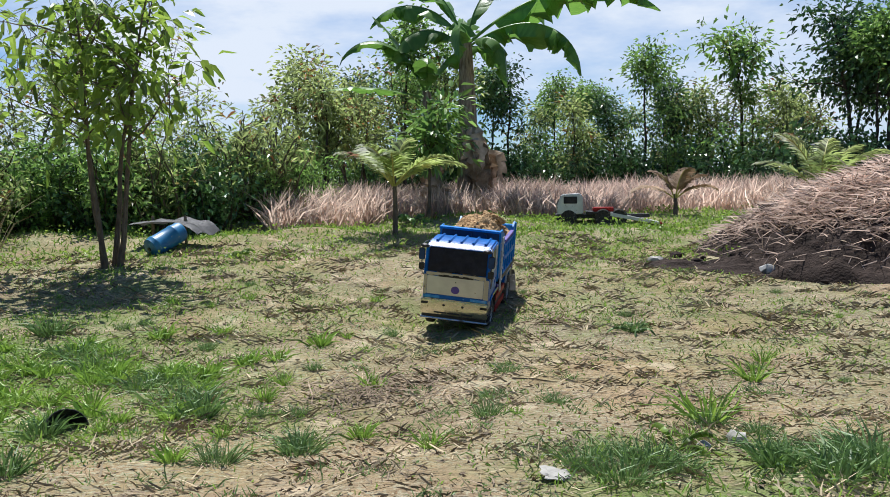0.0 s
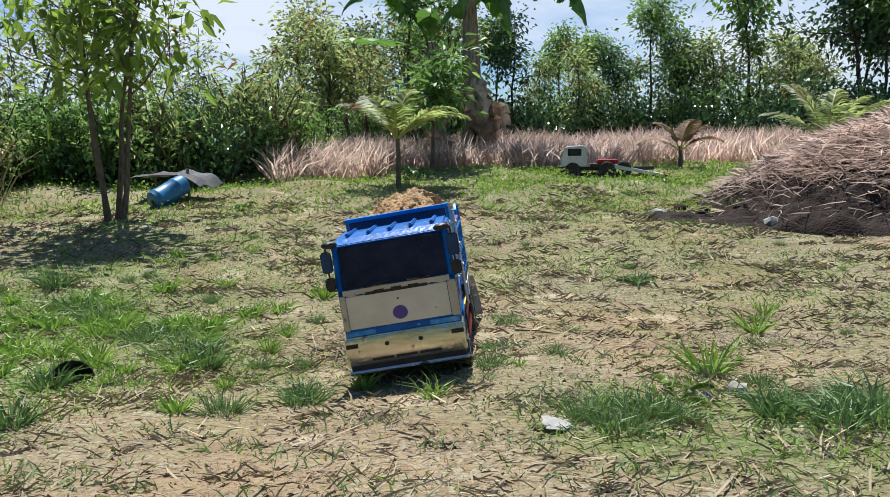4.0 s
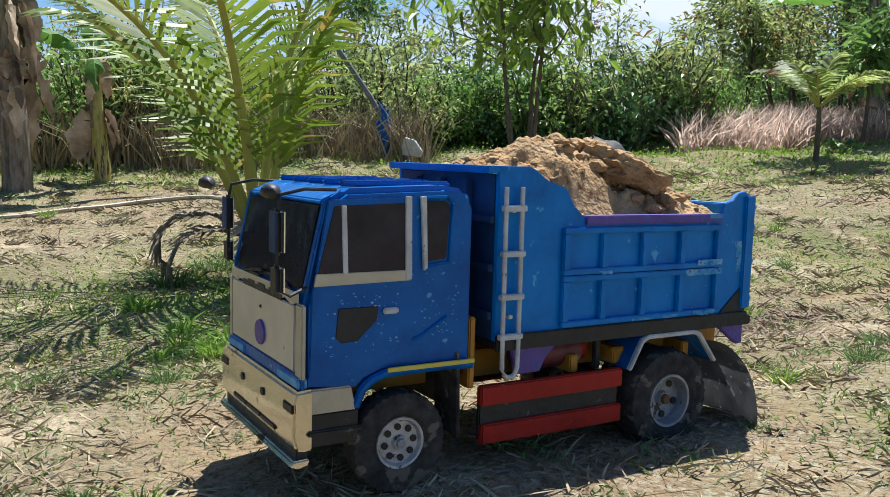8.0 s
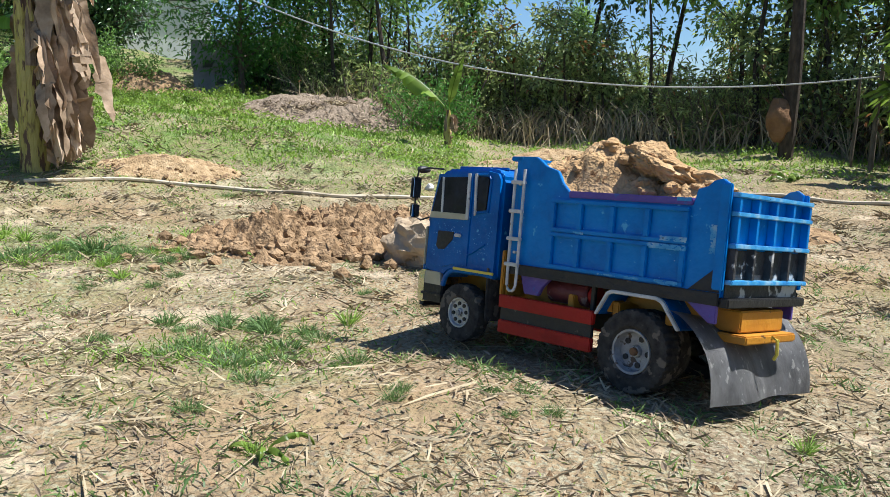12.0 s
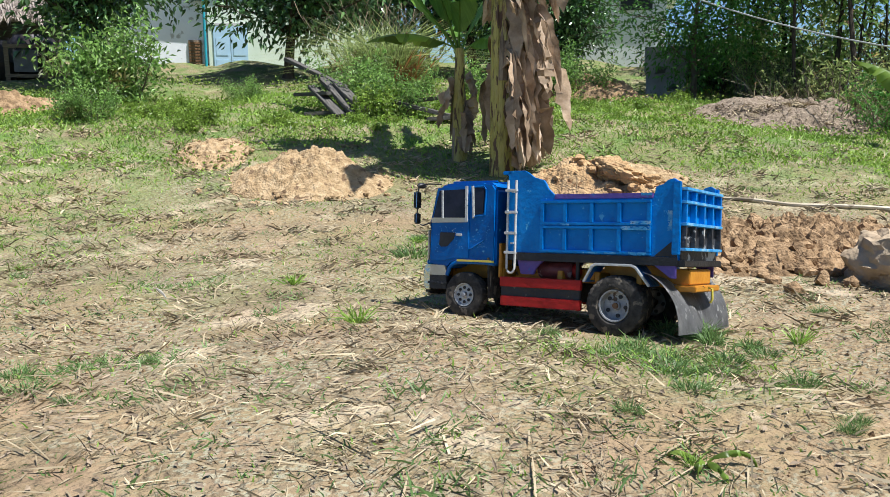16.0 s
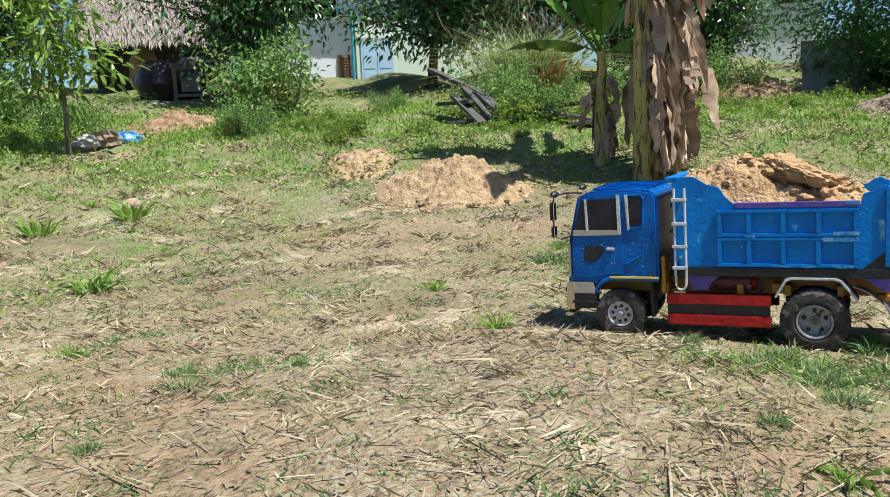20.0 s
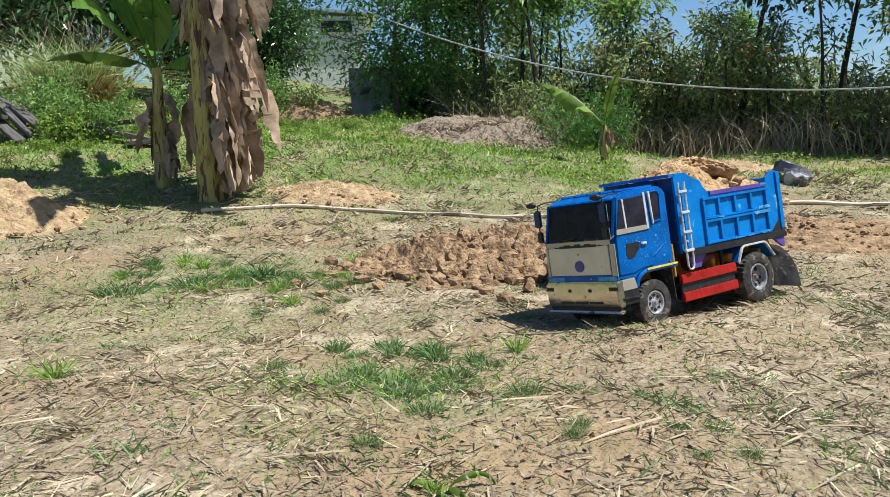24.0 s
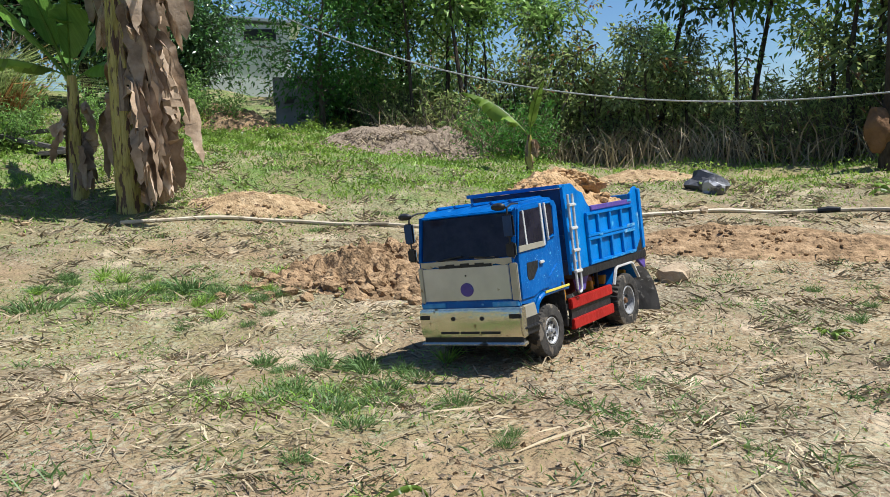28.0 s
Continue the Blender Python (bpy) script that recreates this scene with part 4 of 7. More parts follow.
    for i in range(us + 1):
        row = []
        for j in range(vs + 1):
            y, u = -0.225 + 0.45 * i / us, j / vs
            edge = abs(y) / 0.225
            x = -0.85 - 0.15 * u**0.75 - 0.025 * math.sin(3 * u) * (0.4 + edge) - 0.012 * math.sin(y * 21)
            z = 0.2 - 0.23 * u**1.25 + 0.018 * math.sin(5 * y + 2) * (1 - u) - (0.05 * (1 - edge) * (1 - u))
            row.append(bm.verts.new((x, y * (1 + 0.06 * u), z)))
        grid.append(row)
    for i in range(us):
        for j in range(vs):
            bm.faces.new((grid[i][j], grid[i + 1][j], grid[i + 1][j + 1], grid[i][j + 1]))
    bmesh.ops.solidify(bm, geom=bm.faces[:], thickness=0.006)
    part("mudflap", bm, FLAP, t, "wide scuffed grey rubber mudflap")
    # dump body
    X0, X1, W, Z0, ZR = -0.207, -0.962, 0.2, 0.232, 0.489
    body = part("dump_body_floor", box(X1, X0, -W, W, Z0, Z0 + 0.016, 0.002), BLACK, t)
    # wall and ribs carry the shade behind the cab in their colour
    part("front_wall", box(X0 - 0.012, X0, -W + 0.013, W - 0.013, Z0 + 0.016, 0.594, 0.002), BLUE_SHADED, body)
    for y in (-0.1, 0.0, 0.1):
        part("front_rib", box(X0, X0 + 0.016, y - 0.01, y + 0.01, 0.25, 0.58, 0.002), BLUE_SHADED, body)
    for z in (0.3, 0.4, 0.5):
        part("front_crossrib", box(X0, X0 + 0.012, -0.19, 0.19, z - 0.008, z + 0.008, 0.002), BLUE_SHADED, body)
    part("front_cap", box(X0 - 0.02, X0 + 0.03, -W, W, 0.595, 0.61, 0.003), BLUE_BODY, body)
    for s in (-1, 1):
        side = [(X0, Z0 + 0.016), (X0, 0.61), (-0.285, 0.61), (-0.3, 0.603), (-0.334, 0.58), (-0.38, 0.567), (-0.392, 0.55), (-0.402, 0.532), (-0.436, ZR + 0.012), (-0.436, ZR), (-0.862, ZR),
                (-0.872, 0.532), (-0.9, 0.54), (-0.918, 0.556), (-0.943, 0.562), (X1, 0.55), (X1, Z0 + 0.016)]
        wall = part("side_wall", prism(side, *sorted((s * (W - 0.012), s * W)), 0.0015), BLUE_BODY, body, "blue side wall with worn patches")
        part("bottom_rail", box(X1 - 0.004, X0, *sorted((s * (W + 0.0005), s * (W + 0.009))), Z0 - 0.004, Z0 + 0.03, 0.002), BLACK, wall)
        part("black_corner", prism([(X1 - 0.001, 0.34), (X1 - 0.001, 0.263), (-0.872, 0.263)], *sorted((s * W, s * (W + 0.003))), 0.0008), BLACK, wall)
        part("top_rail", box(-0.862, -0.436, *sorted((s * (W - 0.02), s * (W + 0.006))), ZR - 0.002, ZR + 0.018, 0.002), PURPLE, wall, "purple top rail")
        y0, y1 = sorted((s * W, s * (W + 0.011)))
        for z in (0.475, 0.386, 0.371, 0.272):
            part("long_rib", box(-0.858, -0.373, y0, y1, z - 0.0065, z + 0.0065, 0.002), BLUE_BODY, wall)
        for zz in ((0.391, 0.47), (0.277, 0.366)):
            for x in (-0.382, -0.488, -0.607, -0.727, -0.849):
                part("upright_rib", box(x - 0.009, x + 0.009, y0, y1, zz[0], zz[1], 0.002), BLUE_BODY, wall)
        for x0, x1, z0, z1, o in ((-0.86, -0.775, 0.385, 0.399, 0.0112), (-0.86, -0.735, 0.362, 0.377, 0.0112), (-0.845, -0.77, 0.264, 0.277, 0.0112), (-0.72, -0.67, 0.266, 0.274, 0.0112), (-0.64, -0.575, 0.266, 0.272, 0.0112), (-0.945, -0.922, 0.36, 0.44, 0.0002), (-0.86, -0.815, 0.497, 0.508, 0.0062), (-0.51, -0.47, 0.378, 0.386, 0.0112)):
            part("worn_patch", flakes(x0, x1, z0, z1, sorted((s * (W + o), s * (W + o + 0.0011))), int(40000 * (x1 - x0) * (z1 - z0) + 4), 0.0085, int(-x0 * 997 + z0 * 131)), BLUE_LIGHT, wall)
        chips(wall, -0.95, -0.3, 0.28, 0.54, sorted((s * W, s * (W + 0.0006))), 22, 0.004, 7)
        part("corner_post", box(X1 - 0.012, X1 + 0.02, *sorted((s * (W - 0.004), s * (W + 0.008))), 0.27, 0.55, 0.003), BLUE_BODY, wall)
    gate = part("tailgate", box(X1 - 0.006, X1 + 0.006, -0.188, 0.188, 0.25, 0.525, 0.002), BLUE_BODY, t, "tailgate with shelves, black below")
    part("lower_plate", box(X1 - 0.009, X1 - 0.006, -0.188, 0.188, 0.25, 0.377, 0.001), SCUFF, gate)
    for z, m in ((0.522, BLUE_LIGHT), (0.472, BLUE_LIGHT), (0.388, BLUE_LIGHT), (0.292, BLUE_LIGHT)):
        part("ledge", box(X1 - 0.032, X1 - 0.0065, -0.196, 0.196, z - 0.006, z + 0.006, 0.002), m, gate)
    for k in range(5):
        y = -0.184 + 0.092 * k
        for z0, z1, m in ((0.395, 0.465, BLUE_BODY), (0.479, 0.515, BLUE_BODY), (0.299, 0.381, SCUFF)):
            part("gate_rib", box(X1 - 0.029, X1 - 0.0065, y - 0.006, y + 0.006, z0, z1, 0.001), m, gate)
    part("bottom_beam", box(X1 - 0.03, X1 + 0.01, -0.2, 0.2, 0.225, 0.25, 0.003), BLACK, gate)
    # ladder of bent pipe
    y = 0.213
    ladder = part("ladder", tube([(-0.216, y, 0.568), (-0.218, y, 0.24), (-0.219, y, 0.192), (-0.224, y, 0.18), (-0.232, y, 0.174), (-0.244, y, 0.174), (-0.252, y, 0.18), (-0.257, y, 0.192), (-0.258, y, 0.24), (-0.256, y, 0.568)], 0.005, 8), WHITE, t, "white pipe ladder")
    for z in (0.525, 0.432, 0.343, 0.26):
        part("rung", box(-0.264, -0.206, y - 0.004, y + 0.009, z - 0.006, z + 0.006, 0.002), WHITE, ladder)
    for z in (0.52, 0.3):
        part("ladder_bracket", box(-0.242, -0.232, 0.2, y, z - 0.004, z + 0.004, 0.001), WHITE, ladder)
    # wheels
    wheels = []
    for x, r, w, rim, mat, y, hz, rec in ((0.008, 0.101, 0.06, 0.053, RIM_SILVER, 0.178, 0.066, 0.6), (-0.714, 0.121, 0.078, 0.066, RIM, 0.176, 0.062, 0.15)):
        for s in (1, -1):
            wheels.append((build_wheel("wheel", t, r, w, rim, mat, s, rec), x, s * y, r, hz))
            part("brake_drum", tube([(x, s * 0.1, hz), (x, s * 0.13, hz)], 0.03, 12), BLACK, ch)
    part("inner_tyre", lathe([(0.08, 0.06), (0.082, 0.11), (0.132, 0.11), (0.134, 0.06)], 24), RUBBER, ch).location = (-0.714, 0, 0.072)
    wheels = [(w, x, WIDE * y + OFF, r, hz) for w, x, y, r, hz in wheels]
    return t, wheels


WIDE, OFF = 1.095, -0.016  # the truck's true width, and its centre line


def widen(t, skip=()):
    """Draws the truck's parts out sideways to its true width."""
    done = set()
    for ob in t.children_recursive:
        if ob.type != "MESH" or ob in skip or ob.data.name in done:
            continue
        done.add(ob.data.name)
        m = Matrix.Translation((0, OFF, 0)) @ Matrix.Diagonal((1, WIDE, 1, 1))
        local = Matrix()
        up = ob
        while up != t:
            local = up.matrix_basis @ local
            up = up.parent
        ob.data.transform(local.inverted() @ m @ local)


def load_height(x, y):
    """The sand's surface in the body: a ridge across, broken by pits and crumbs."""
    h = float(np.interp(x, [-0.95, -0.88, -0.80, -0.70, -0.62, -0.57, -0.54, -0.50, -0.43, -0.37, -0.31, -0.25, -0.21],
                        [0.50, 0.525, 0.55, 0.555, 0.56, 0.59, 0.64, 0.668, 0.668, 0.65, 0.635, 0.612, 0.585]))
    h -= (h - 0.5) * 0.7 * min(1.0, abs(y - 0.01) / 0.17) ** 2.2
    v = Vector((x, y, 0.0))
    h += 0.02 * noise.fractal(v * 11 + Vector((0, 0, 2)), 0.7, 2.1, 5) + 0.008 * noise.noise(v * 34 + Vector((0, 0, 5))) + 0.006 * noise.noise(v * 75 + Vector((0, 0, 9)))
    h -= 0.05 * max(0.0, noise.noise(v * 24 + Vector((3, 1, 7))) - 0.22)
    h = min(h, 0.60 + 1.1 * (-0.21 - x))
    rim = float(np.interp(x, [-0.43, -0.36, -0.28], [0.492, 0.55, 0.59]))
    e = min(1.0, max(0.0, (abs(y) - 0.125) / 0.06))
    return h + (min(h, rim) - h) * e * e * (3 - 2 * e) - 0.03 * max(0, (-0.88 - x) / 0.06)


def build_load():
    """The sand in the body as one uneven heap."""
    bm = bmesh.new()
    nx, ny = 190, 96
    rows = [[bm.verts.new((x, y, load_height(x, y))) for y in (-0.187 + 0.374 * j / ny for j in range(ny + 1))] for x in (-0.952 + 0.732 * i / nx for i in range(nx + 1))]
    for i in range(nx):
        for j in range(ny):
            bm.faces.new((rows[i][j], rows[i + 1][j], rows[i + 1][j + 1], rows[i][j + 1]))
    return bm


truck, wheels = build_truck()
wheel_parts = {o for w in wheels for o in w[0].children_recursive}
load = part("sand_load", build_load(), SAND, truck, "heaped damp yellow sand", angle=80)
part("clod", lump(0.09, 5, 0.4, 4, (0.95, 0.75, 0.6), 1.9), SAND, load, "upright broken slab of sand", angle=35).matrix_local = pose(-0.605, 0.045, 0.615, 6, -26, 10)
part("clod", lump(0.105, 15, 0.34, 4, (1.05, 0.72, 0.36), 1.9), SAND, load, "tilted slab of damp sand", angle=35).matrix_local = pose(-0.665, 0.075, 0.6, 10, -17, -6)
part("clod", lump(0.04, 8, 0.4, 3, (1.3, 0.9, 0.6)), SAND, load, angle=40).matrix_local = pose(-0.79, 0.05, 0.567, 0, -10, 20)
for k in range(85):
    rr = random.Random(k)
    x, y = rr.uniform(-0.9, -0.23), rr.uniform(-0.16, 0.16)
    size = 0.005 + 0.019 * rr.random() ** 2.2
    part("clod", lump(size, k, 0.45, 2, (1.2, 1.0, 0.75)), SAND, load, angle=30).location = (x, y, load_height(x, y) + size * 0.3)

widen(truck, wheel_parts)


# ---- plants ----
def banana_leaf(parent, seed, start, turn, rise, length, width, mat=None, name="leaf", sag=1.0, torn=0.42, hang=0.6):
    """A long blade on an arched rib; tears across it leave strips that hang each in its own way."""
    r = random.Random(seed)
    n, bm = 24, bmesh.new()
    p, e, ribs = Vector(start), rise, []
    for i in range(n + 1):
        s = i / n
        d = Vector((math.cos(turn) * math.cos(e), math.sin(turn) * math.cos(e), math.sin(e)))
        side = Vector((-math.sin(turn), math.cos(turn), 0))
        up = d.cross(side)
        w = 0.0 if s < 0.14 else width * 0.5 * math.sin(math.pi * min(1, (s - 0.13) / 0.9) ** 0.6)
        ribs.append((p.copy(), d, side, up, w))
        p = p + d * length / n
        e = max(-1.45, e - sag * (0.025 + 0.105 * s) * r.uniform(0.7, 1.3))
        turn += r.uniform(-0.025, 0.025)
    add_tube(bm, [q[0] - q[3] * 0.004 for q in ribs], [0.016 * length / 2 * (1 - 0.85 * i / n) + 0.002 for i in range(n + 1)], 5, False)
    for k in (-1, 1):
        fall, last = hang * r.uniform(0.6, 1.4), None
        for i, (q, d, side, up, w) in enumerate(ribs):
            if w <= 0:
                continue
            steps = []
            if last and r.random() < torn:
                fall = max(-0.4, hang * r.uniform(0.3, 2.6))
                cut = r.uniform(0.72, 1.0)
                steps = [(last, fall)]
            for tear in (1, 0) if steps else (0,):
                reach = w * (cut if tear else r.uniform(0.94, 1.04))
                row = []
                for u in (0.0, 0.5, 1.0):
                    f = fall * (0.3 + 0.9 * u)
                    row.append(bm.verts.new(q + (side * k * math.cos(f) - up * math.sin(f) * (1 if d.z < 0.75 else 0.4)) * reach * u + d * reach * 0.35 * u * u))
                if tear or not steps:
                    if last:
                        for a in range(2):
                            bm.faces.new((last[a], last[a + 1], row[a + 1], row[a]))
                last = row
    return part(name, bm, mat or LEAF_BANANA, parent, angle=70)


def dead_leaf(parent, seed, start, turn, length, width, out=0.12):
    """A brown leaf that juts from the stem, breaks over and hangs in stiff folds to a ragged point."""
    r = random.Random(seed)
    n, bm, rows = 11, bmesh.new(), []
    c, e, a = Vector(start), r.uniform(-0.5, 0.9), turn
    face, fold = turn + r.uniform(-1.2, 1.2), r.choice((-1, 1)) * r.uniform(0.4, 1.3)
    knee = r.randint(1, 3)
    for i in range(n + 1):
        s = i / n
        d = Vector((math.cos(a) * math.cos(e), math.sin(a) * math.cos(e), math.sin(e)))
        side = Vector((-math.sin(face), math.cos(face), r.uniform(-0.55, 0.55)))
        nrm = side.cross(d).normalized()
        w = width * (0.25 + 1.1 * math.sin(math.pi * min(1.0, 0.15 + 0.85 * s)) ** 0.8) * r.uniform(0.7, 1.25) * (0.3 if i == n else 1)
        row = []
        for k in (-1, -0.5, 0, 0.5, 1):
            row.append(bm.verts.new(c + side * (k * w / 2 * (1 - 0.4 * abs(fold))) + nrm * w * (fold * (0.5 - abs(k)) + r.uniform(-0.17, 0.17)) + d * length / n * r.uniform(-0.3, 0.3) * abs(k)))
        rows.append(row)
        c = c + d * (length / n) * (max(0.7, out * 4.5) if i < knee else 1.0)
        e = max(-1.5, e - 0.5) if i < knee - 1 else max(-1.52, -1.15 - r.uniform(0, 0.4))
        a += r.uniform(-0.25, 0.25)
        face += r.uniform(-0.22, 0.22)
    for p, q in zip(rows, rows[1:]):
        for k in range(4):
            if r.random() > 0.07 or k in (1, 2):
                bm.faces.new((p[k], p[k + 1], q[k + 1], q[k]))
    return part("dead_leaf", bm, LEAF_DEAD, parent, angle=28)


def make_banana(seed, height, radius, leaves, dead, label, stem_mat=None, dead_arc=(0, 6.28), dead_span=(0.35, 1.0), dead_w=0.2, lean=(0.0, 0.0), jut=(0.12, 0.3)):
    """leaves: one (turn, rise, length, width, sag[, material]) for each."""
    r = random.Random(seed)
    root = thing("banana_plant", Matrix(), label, "banana plant")
    pts = [(lean[0] * k * height / 7, lean[1] * k * height / 7 + 0.01 * math.sin(k * 1.3), -0.05 + (height + 0.05) * k / 7) for k in range(8)]
    part("stem", tube(pts, [radius * (1.2 - 0.085 * k) * r.uniform(0.95, 1.06) for k in range(8)], 14), stem_mat or STEM, root, "sheathed banana stem")
    for k in range(7):
        a = r.uniform(0, 6.28)
        z0, z1 = height * r.uniform(-0.02, 0.45), height * r.uniform(0.5, 0.97)
        at = [(lean[0] * z + math.cos(a) * radius * o, lean[1] * z + math.sin(a) * radius * o, z) for z, o in ((z0, 0.6), ((z0 + z1) / 2, 0.56), (z1, 0.42))]
        part("sheath", tube(at, [radius * 0.62, radius * 0.5, radius * 0.24], 8), (stem_mat or STEM) if k % 3 else STEM_GREY, root)
    for k, leaf in enumerate(leaves):
        turn, rise, ln, wd, sag = leaf[:5]
        banana_leaf(root, seed * 50 + k, (pts[-1][0], pts[-1][1], height * r.uniform(0.93, 0.99)), turn, rise, ln, wd, leaf[5] if len(leaf) > 5 else None, sag=sag, hang=0.2 if sag <= 0.4 else 1.0 if ln > 2.2 else 0.6, torn=0.7 if ln > 2.2 else 0.42)
    for k in range(dead):
        a = r.uniform(*dead_arc)
        z = height * r.uniform(*dead_span)
        dead_leaf(root, seed * 90 + k, (lean[0] * z + math.cos(a) * radius * 0.9, lean[1] * z + math.sin(a) * radius * 0.9, z), a, min(z - 0.02, 0.48 * height ** 0.6 * r.uniform(0.3, 1.0)), dead_w * r.uniform(0.5, 1.5), out=r.uniform(*jut))
    return root


def frond(parent, seed, start, turn, rise, length, leaflets=36, leaf_len=0.5, sag=1.0, mat=None, width=0.03):
    """A feather palm leaf: an arched stalk with leaflets along both sides."""
    r = np.random.default_rng(seed)
    n, pts, ds = 18, [np.array(start, float)], []
    e = rise
    for i in range(n):
        d = np.array([np.cos(turn) * np.cos(e), np.sin(turn) * np.cos(e), np.sin(e)])
        ds.append(d)
        pts.append(pts[-1] + d * length / n)
        e -= sag * (0.02 + 0.11 * (i / n))
    stalk = part("frond_stalk", tube(pts, [0.028 * (1 - 0.85 * i / n) * length / 2 + 0.003 for i in range(n + 1)], 6), RACHIS, parent)
    base, way, ln = [], [], []
    side = np.array([-np.sin(turn), np.cos(turn), 0])
    for s in (-1, 1):
        for k in range(leaflets):
            u = 0.2 + 0.79 * k / leaflets
            i = min(int(u * n), n - 1)
            up = np.cross(ds[i], side)
            base.append(pts[i] + ds[i] * (u * n - i) * length / n)
            way.append(s * side * 0.8 + ds[i] * (0.35 + 0.55 * u) + up * -0.12 * s * 0 + np.array([0, 0, 0.18]) + r.normal(size=3) * 0.07)
            ln.append(leaf_len * np.sin(np.pi * (0.18 + 0.74 * u)) * r.uniform(0.85, 1.1))
    base, way, ln = np.array(base), unit(np.array(way)), np.array(ln)[:, None]
    m = len(base)
    wn_ = unit(np.cross(way, np.cross(way, [0, 0, 1.0])))
    w = width * np.ones((m, 1)) / 2
    down = np.array([0, 0, -1.0])
    q1 = base + way * ln * 0.5 + down * ln * 0.06
    q2 = base + way * ln * 0.97 + down * ln * 0.33
    across = unit(np.cross(way, down) * 0.75 + wn_ * 0.6)
    v = np.stack([base - across * w * 0.5, base + across * w * 0.5, q1 - across * w, q1 + across * w, q2], 1)
    i = np.arange(m)[:, None] * 5
    f = np.concatenate([i + [0, 1, 3], i + [0, 3, 2], i + [2, 3, 4]], 0)
    mesh_object("frond_blade", v.reshape(-1, 3), f, mat or LEAF_COCO, False, stalk)
    return stalk


def make_palm(seed, trunk_h, trunk_r, fronds, length, leaf_len, label, mat=None, rise=(0.7, 1.45), sag=1.0, turns=None):
    r = random.Random(seed)
    root = thing("coconut_palm", Matrix(), label, "palm")
    part("trunk", tube([(0, 0, -0.05), (0.01, 0, trunk_h * 0.5), (0, 0.01, trunk_h)], [trunk_r * 1.3, trunk_r, trunk_r * 0.8], 10), BARK, root)
    for k in range(fronds):
        a = turns[k] if turns else 2.4 * k + r.uniform(-0.25, 0.25)
        frond(root, seed * 40 + k, (math.cos(a) * trunk_r * 0.5, math.sin(a) * trunk_r * 0.5, trunk_h * 0.8), a, r.uniform(*rise), length * r.uniform(0.8, 1.1), leaf_len=leaf_len, sag=sag, mat=mat)
    return root


def weed(seed, leaves, length, width, label, mat=None, upright=0.8):
    """A small broad-bladed weed."""
    r = np.random.default_rng(seed)
    root = thing("weed", Matrix(), label, "weed")
    for k in range(leaves):
        a = 2.4 * k + r.uniform(-0.4, 0.4)
        banana_leaf(root, seed * 31 + k, (0, 0, 0), a, upright * r.uniform(0.6, 1.3), length * r.uniform(0.6, 1.1), width, mat or GRASS_BLUE, "blade", 1.3)
    return root


def polar(az, r):
    """A place by its bearing (degrees to the left of +y) and distance from the clearing's middle."""
    a = radians(az)
    return 0.2 - r * math.sin(a), 0.05 + r * math.cos(a)


def plant_arc(kinds, az0, az1, r0, r1, count, s0, s1, seed):
    """Plants of several kinds strewn over a stretch of the wood's edge."""
    q = random.Random(seed)
    for k in range(count):
        x, y = polar(az0 + (az1 - az0) * (k + q.uniform(0.0, 1.0)) / count, q.uniform(r0, r1))
        again(q.choice(kinds), x, y, q.uniform(0, 6.28), q.uniform(s0, s1), -0.03)


# trees and bushes of the wood's edge: each kind is built once
tree_kinds = [
    make_tree("tree", 11, 3.4, 0.045, 1.0, 0.14, 0.066, 1150, (BARK_DARK, LEAF_OLIVE), "slender young tree with thin yellowing leaves", group="trees at the wood's edge", clump=0.16),
    make_tree("tree", 12, 3.8, 0.05, 1.1, 0.14, 0.07, 1350, (BARK_DARK, LEAF_MID), "slender young tree with green leaves", group="trees at the wood's edge", clump=0.2),
    make_tree("tree", 13, 3.6, 0.055, 1.15, 0.135, 0.07, 1800, (BARK_DARK, LEAF_DARK), "young tree with dark leaves", group="trees at the wood's edge", clump=0.2),
    make_tree("tree", 15, 4.3, 0.06, 1.2, 0.19, 0.09, 900, (BARK_DARK, LEAF_MID), "tall tree with a long bare trunk", group="trees at the wood's edge", bare=0.55, clump=0.22, limbs=8),
    make_tree("tree", 14, 3.4, 0.03, 0.85, 0.12, 0.058, 620, (BARK, LEAF_OLIVE), "thin leggy tree with sparse leaves", group="trees at the wood's edge", stems=2, clump=0.15),
]
bush_kinds = [
    make_bush("bush", 21, 0.55, 1.25, 1350, 0.11, 0.06, (BARK_DARK, LEAF_MID), "tangled green bush in the hedge", "bushes at the wood's edge"),
    make_bush("bush", 22, 0.6, 1.5, 1000, 0.11, 0.055, (BARK_DARK, LEAF_OLIVE), "dry straggling bush under the trees", "bushes at the wood's edge"),
    make_bush("bush", 23, 0.6, 1.1, 1450, 0.11, 0.065, (BARK_DARK, LEAF_DARK), "dark leafy bush in the hedge", "bushes at the wood's edge"),
    make_bush("bush", 24, 0.45, 1.7, 850, 0.2, 0.042, (BARK, LEAF_OLIVE), "tall stalky undergrowth with narrow leaves", "bushes at the wood's edge", stems=22),
]
T1, T2, T3, T5, T4 = tree_kinds
B1, B2, B3, B4 = bush_kinds
put(T5, *polar(66.5, 12.0)), put(T1, *polar(75, 12.6)), put(T2, *polar(69, 13.4)), put(T3, *polar(88, 13)), put(T4, *polar(64, 12.2))
put(B1, *polar(24, 11.6)), put(B2, *polar(72, 11.8)), put(B3, *polar(20, 11.9)), put(B4, *polar(50, 11.2))
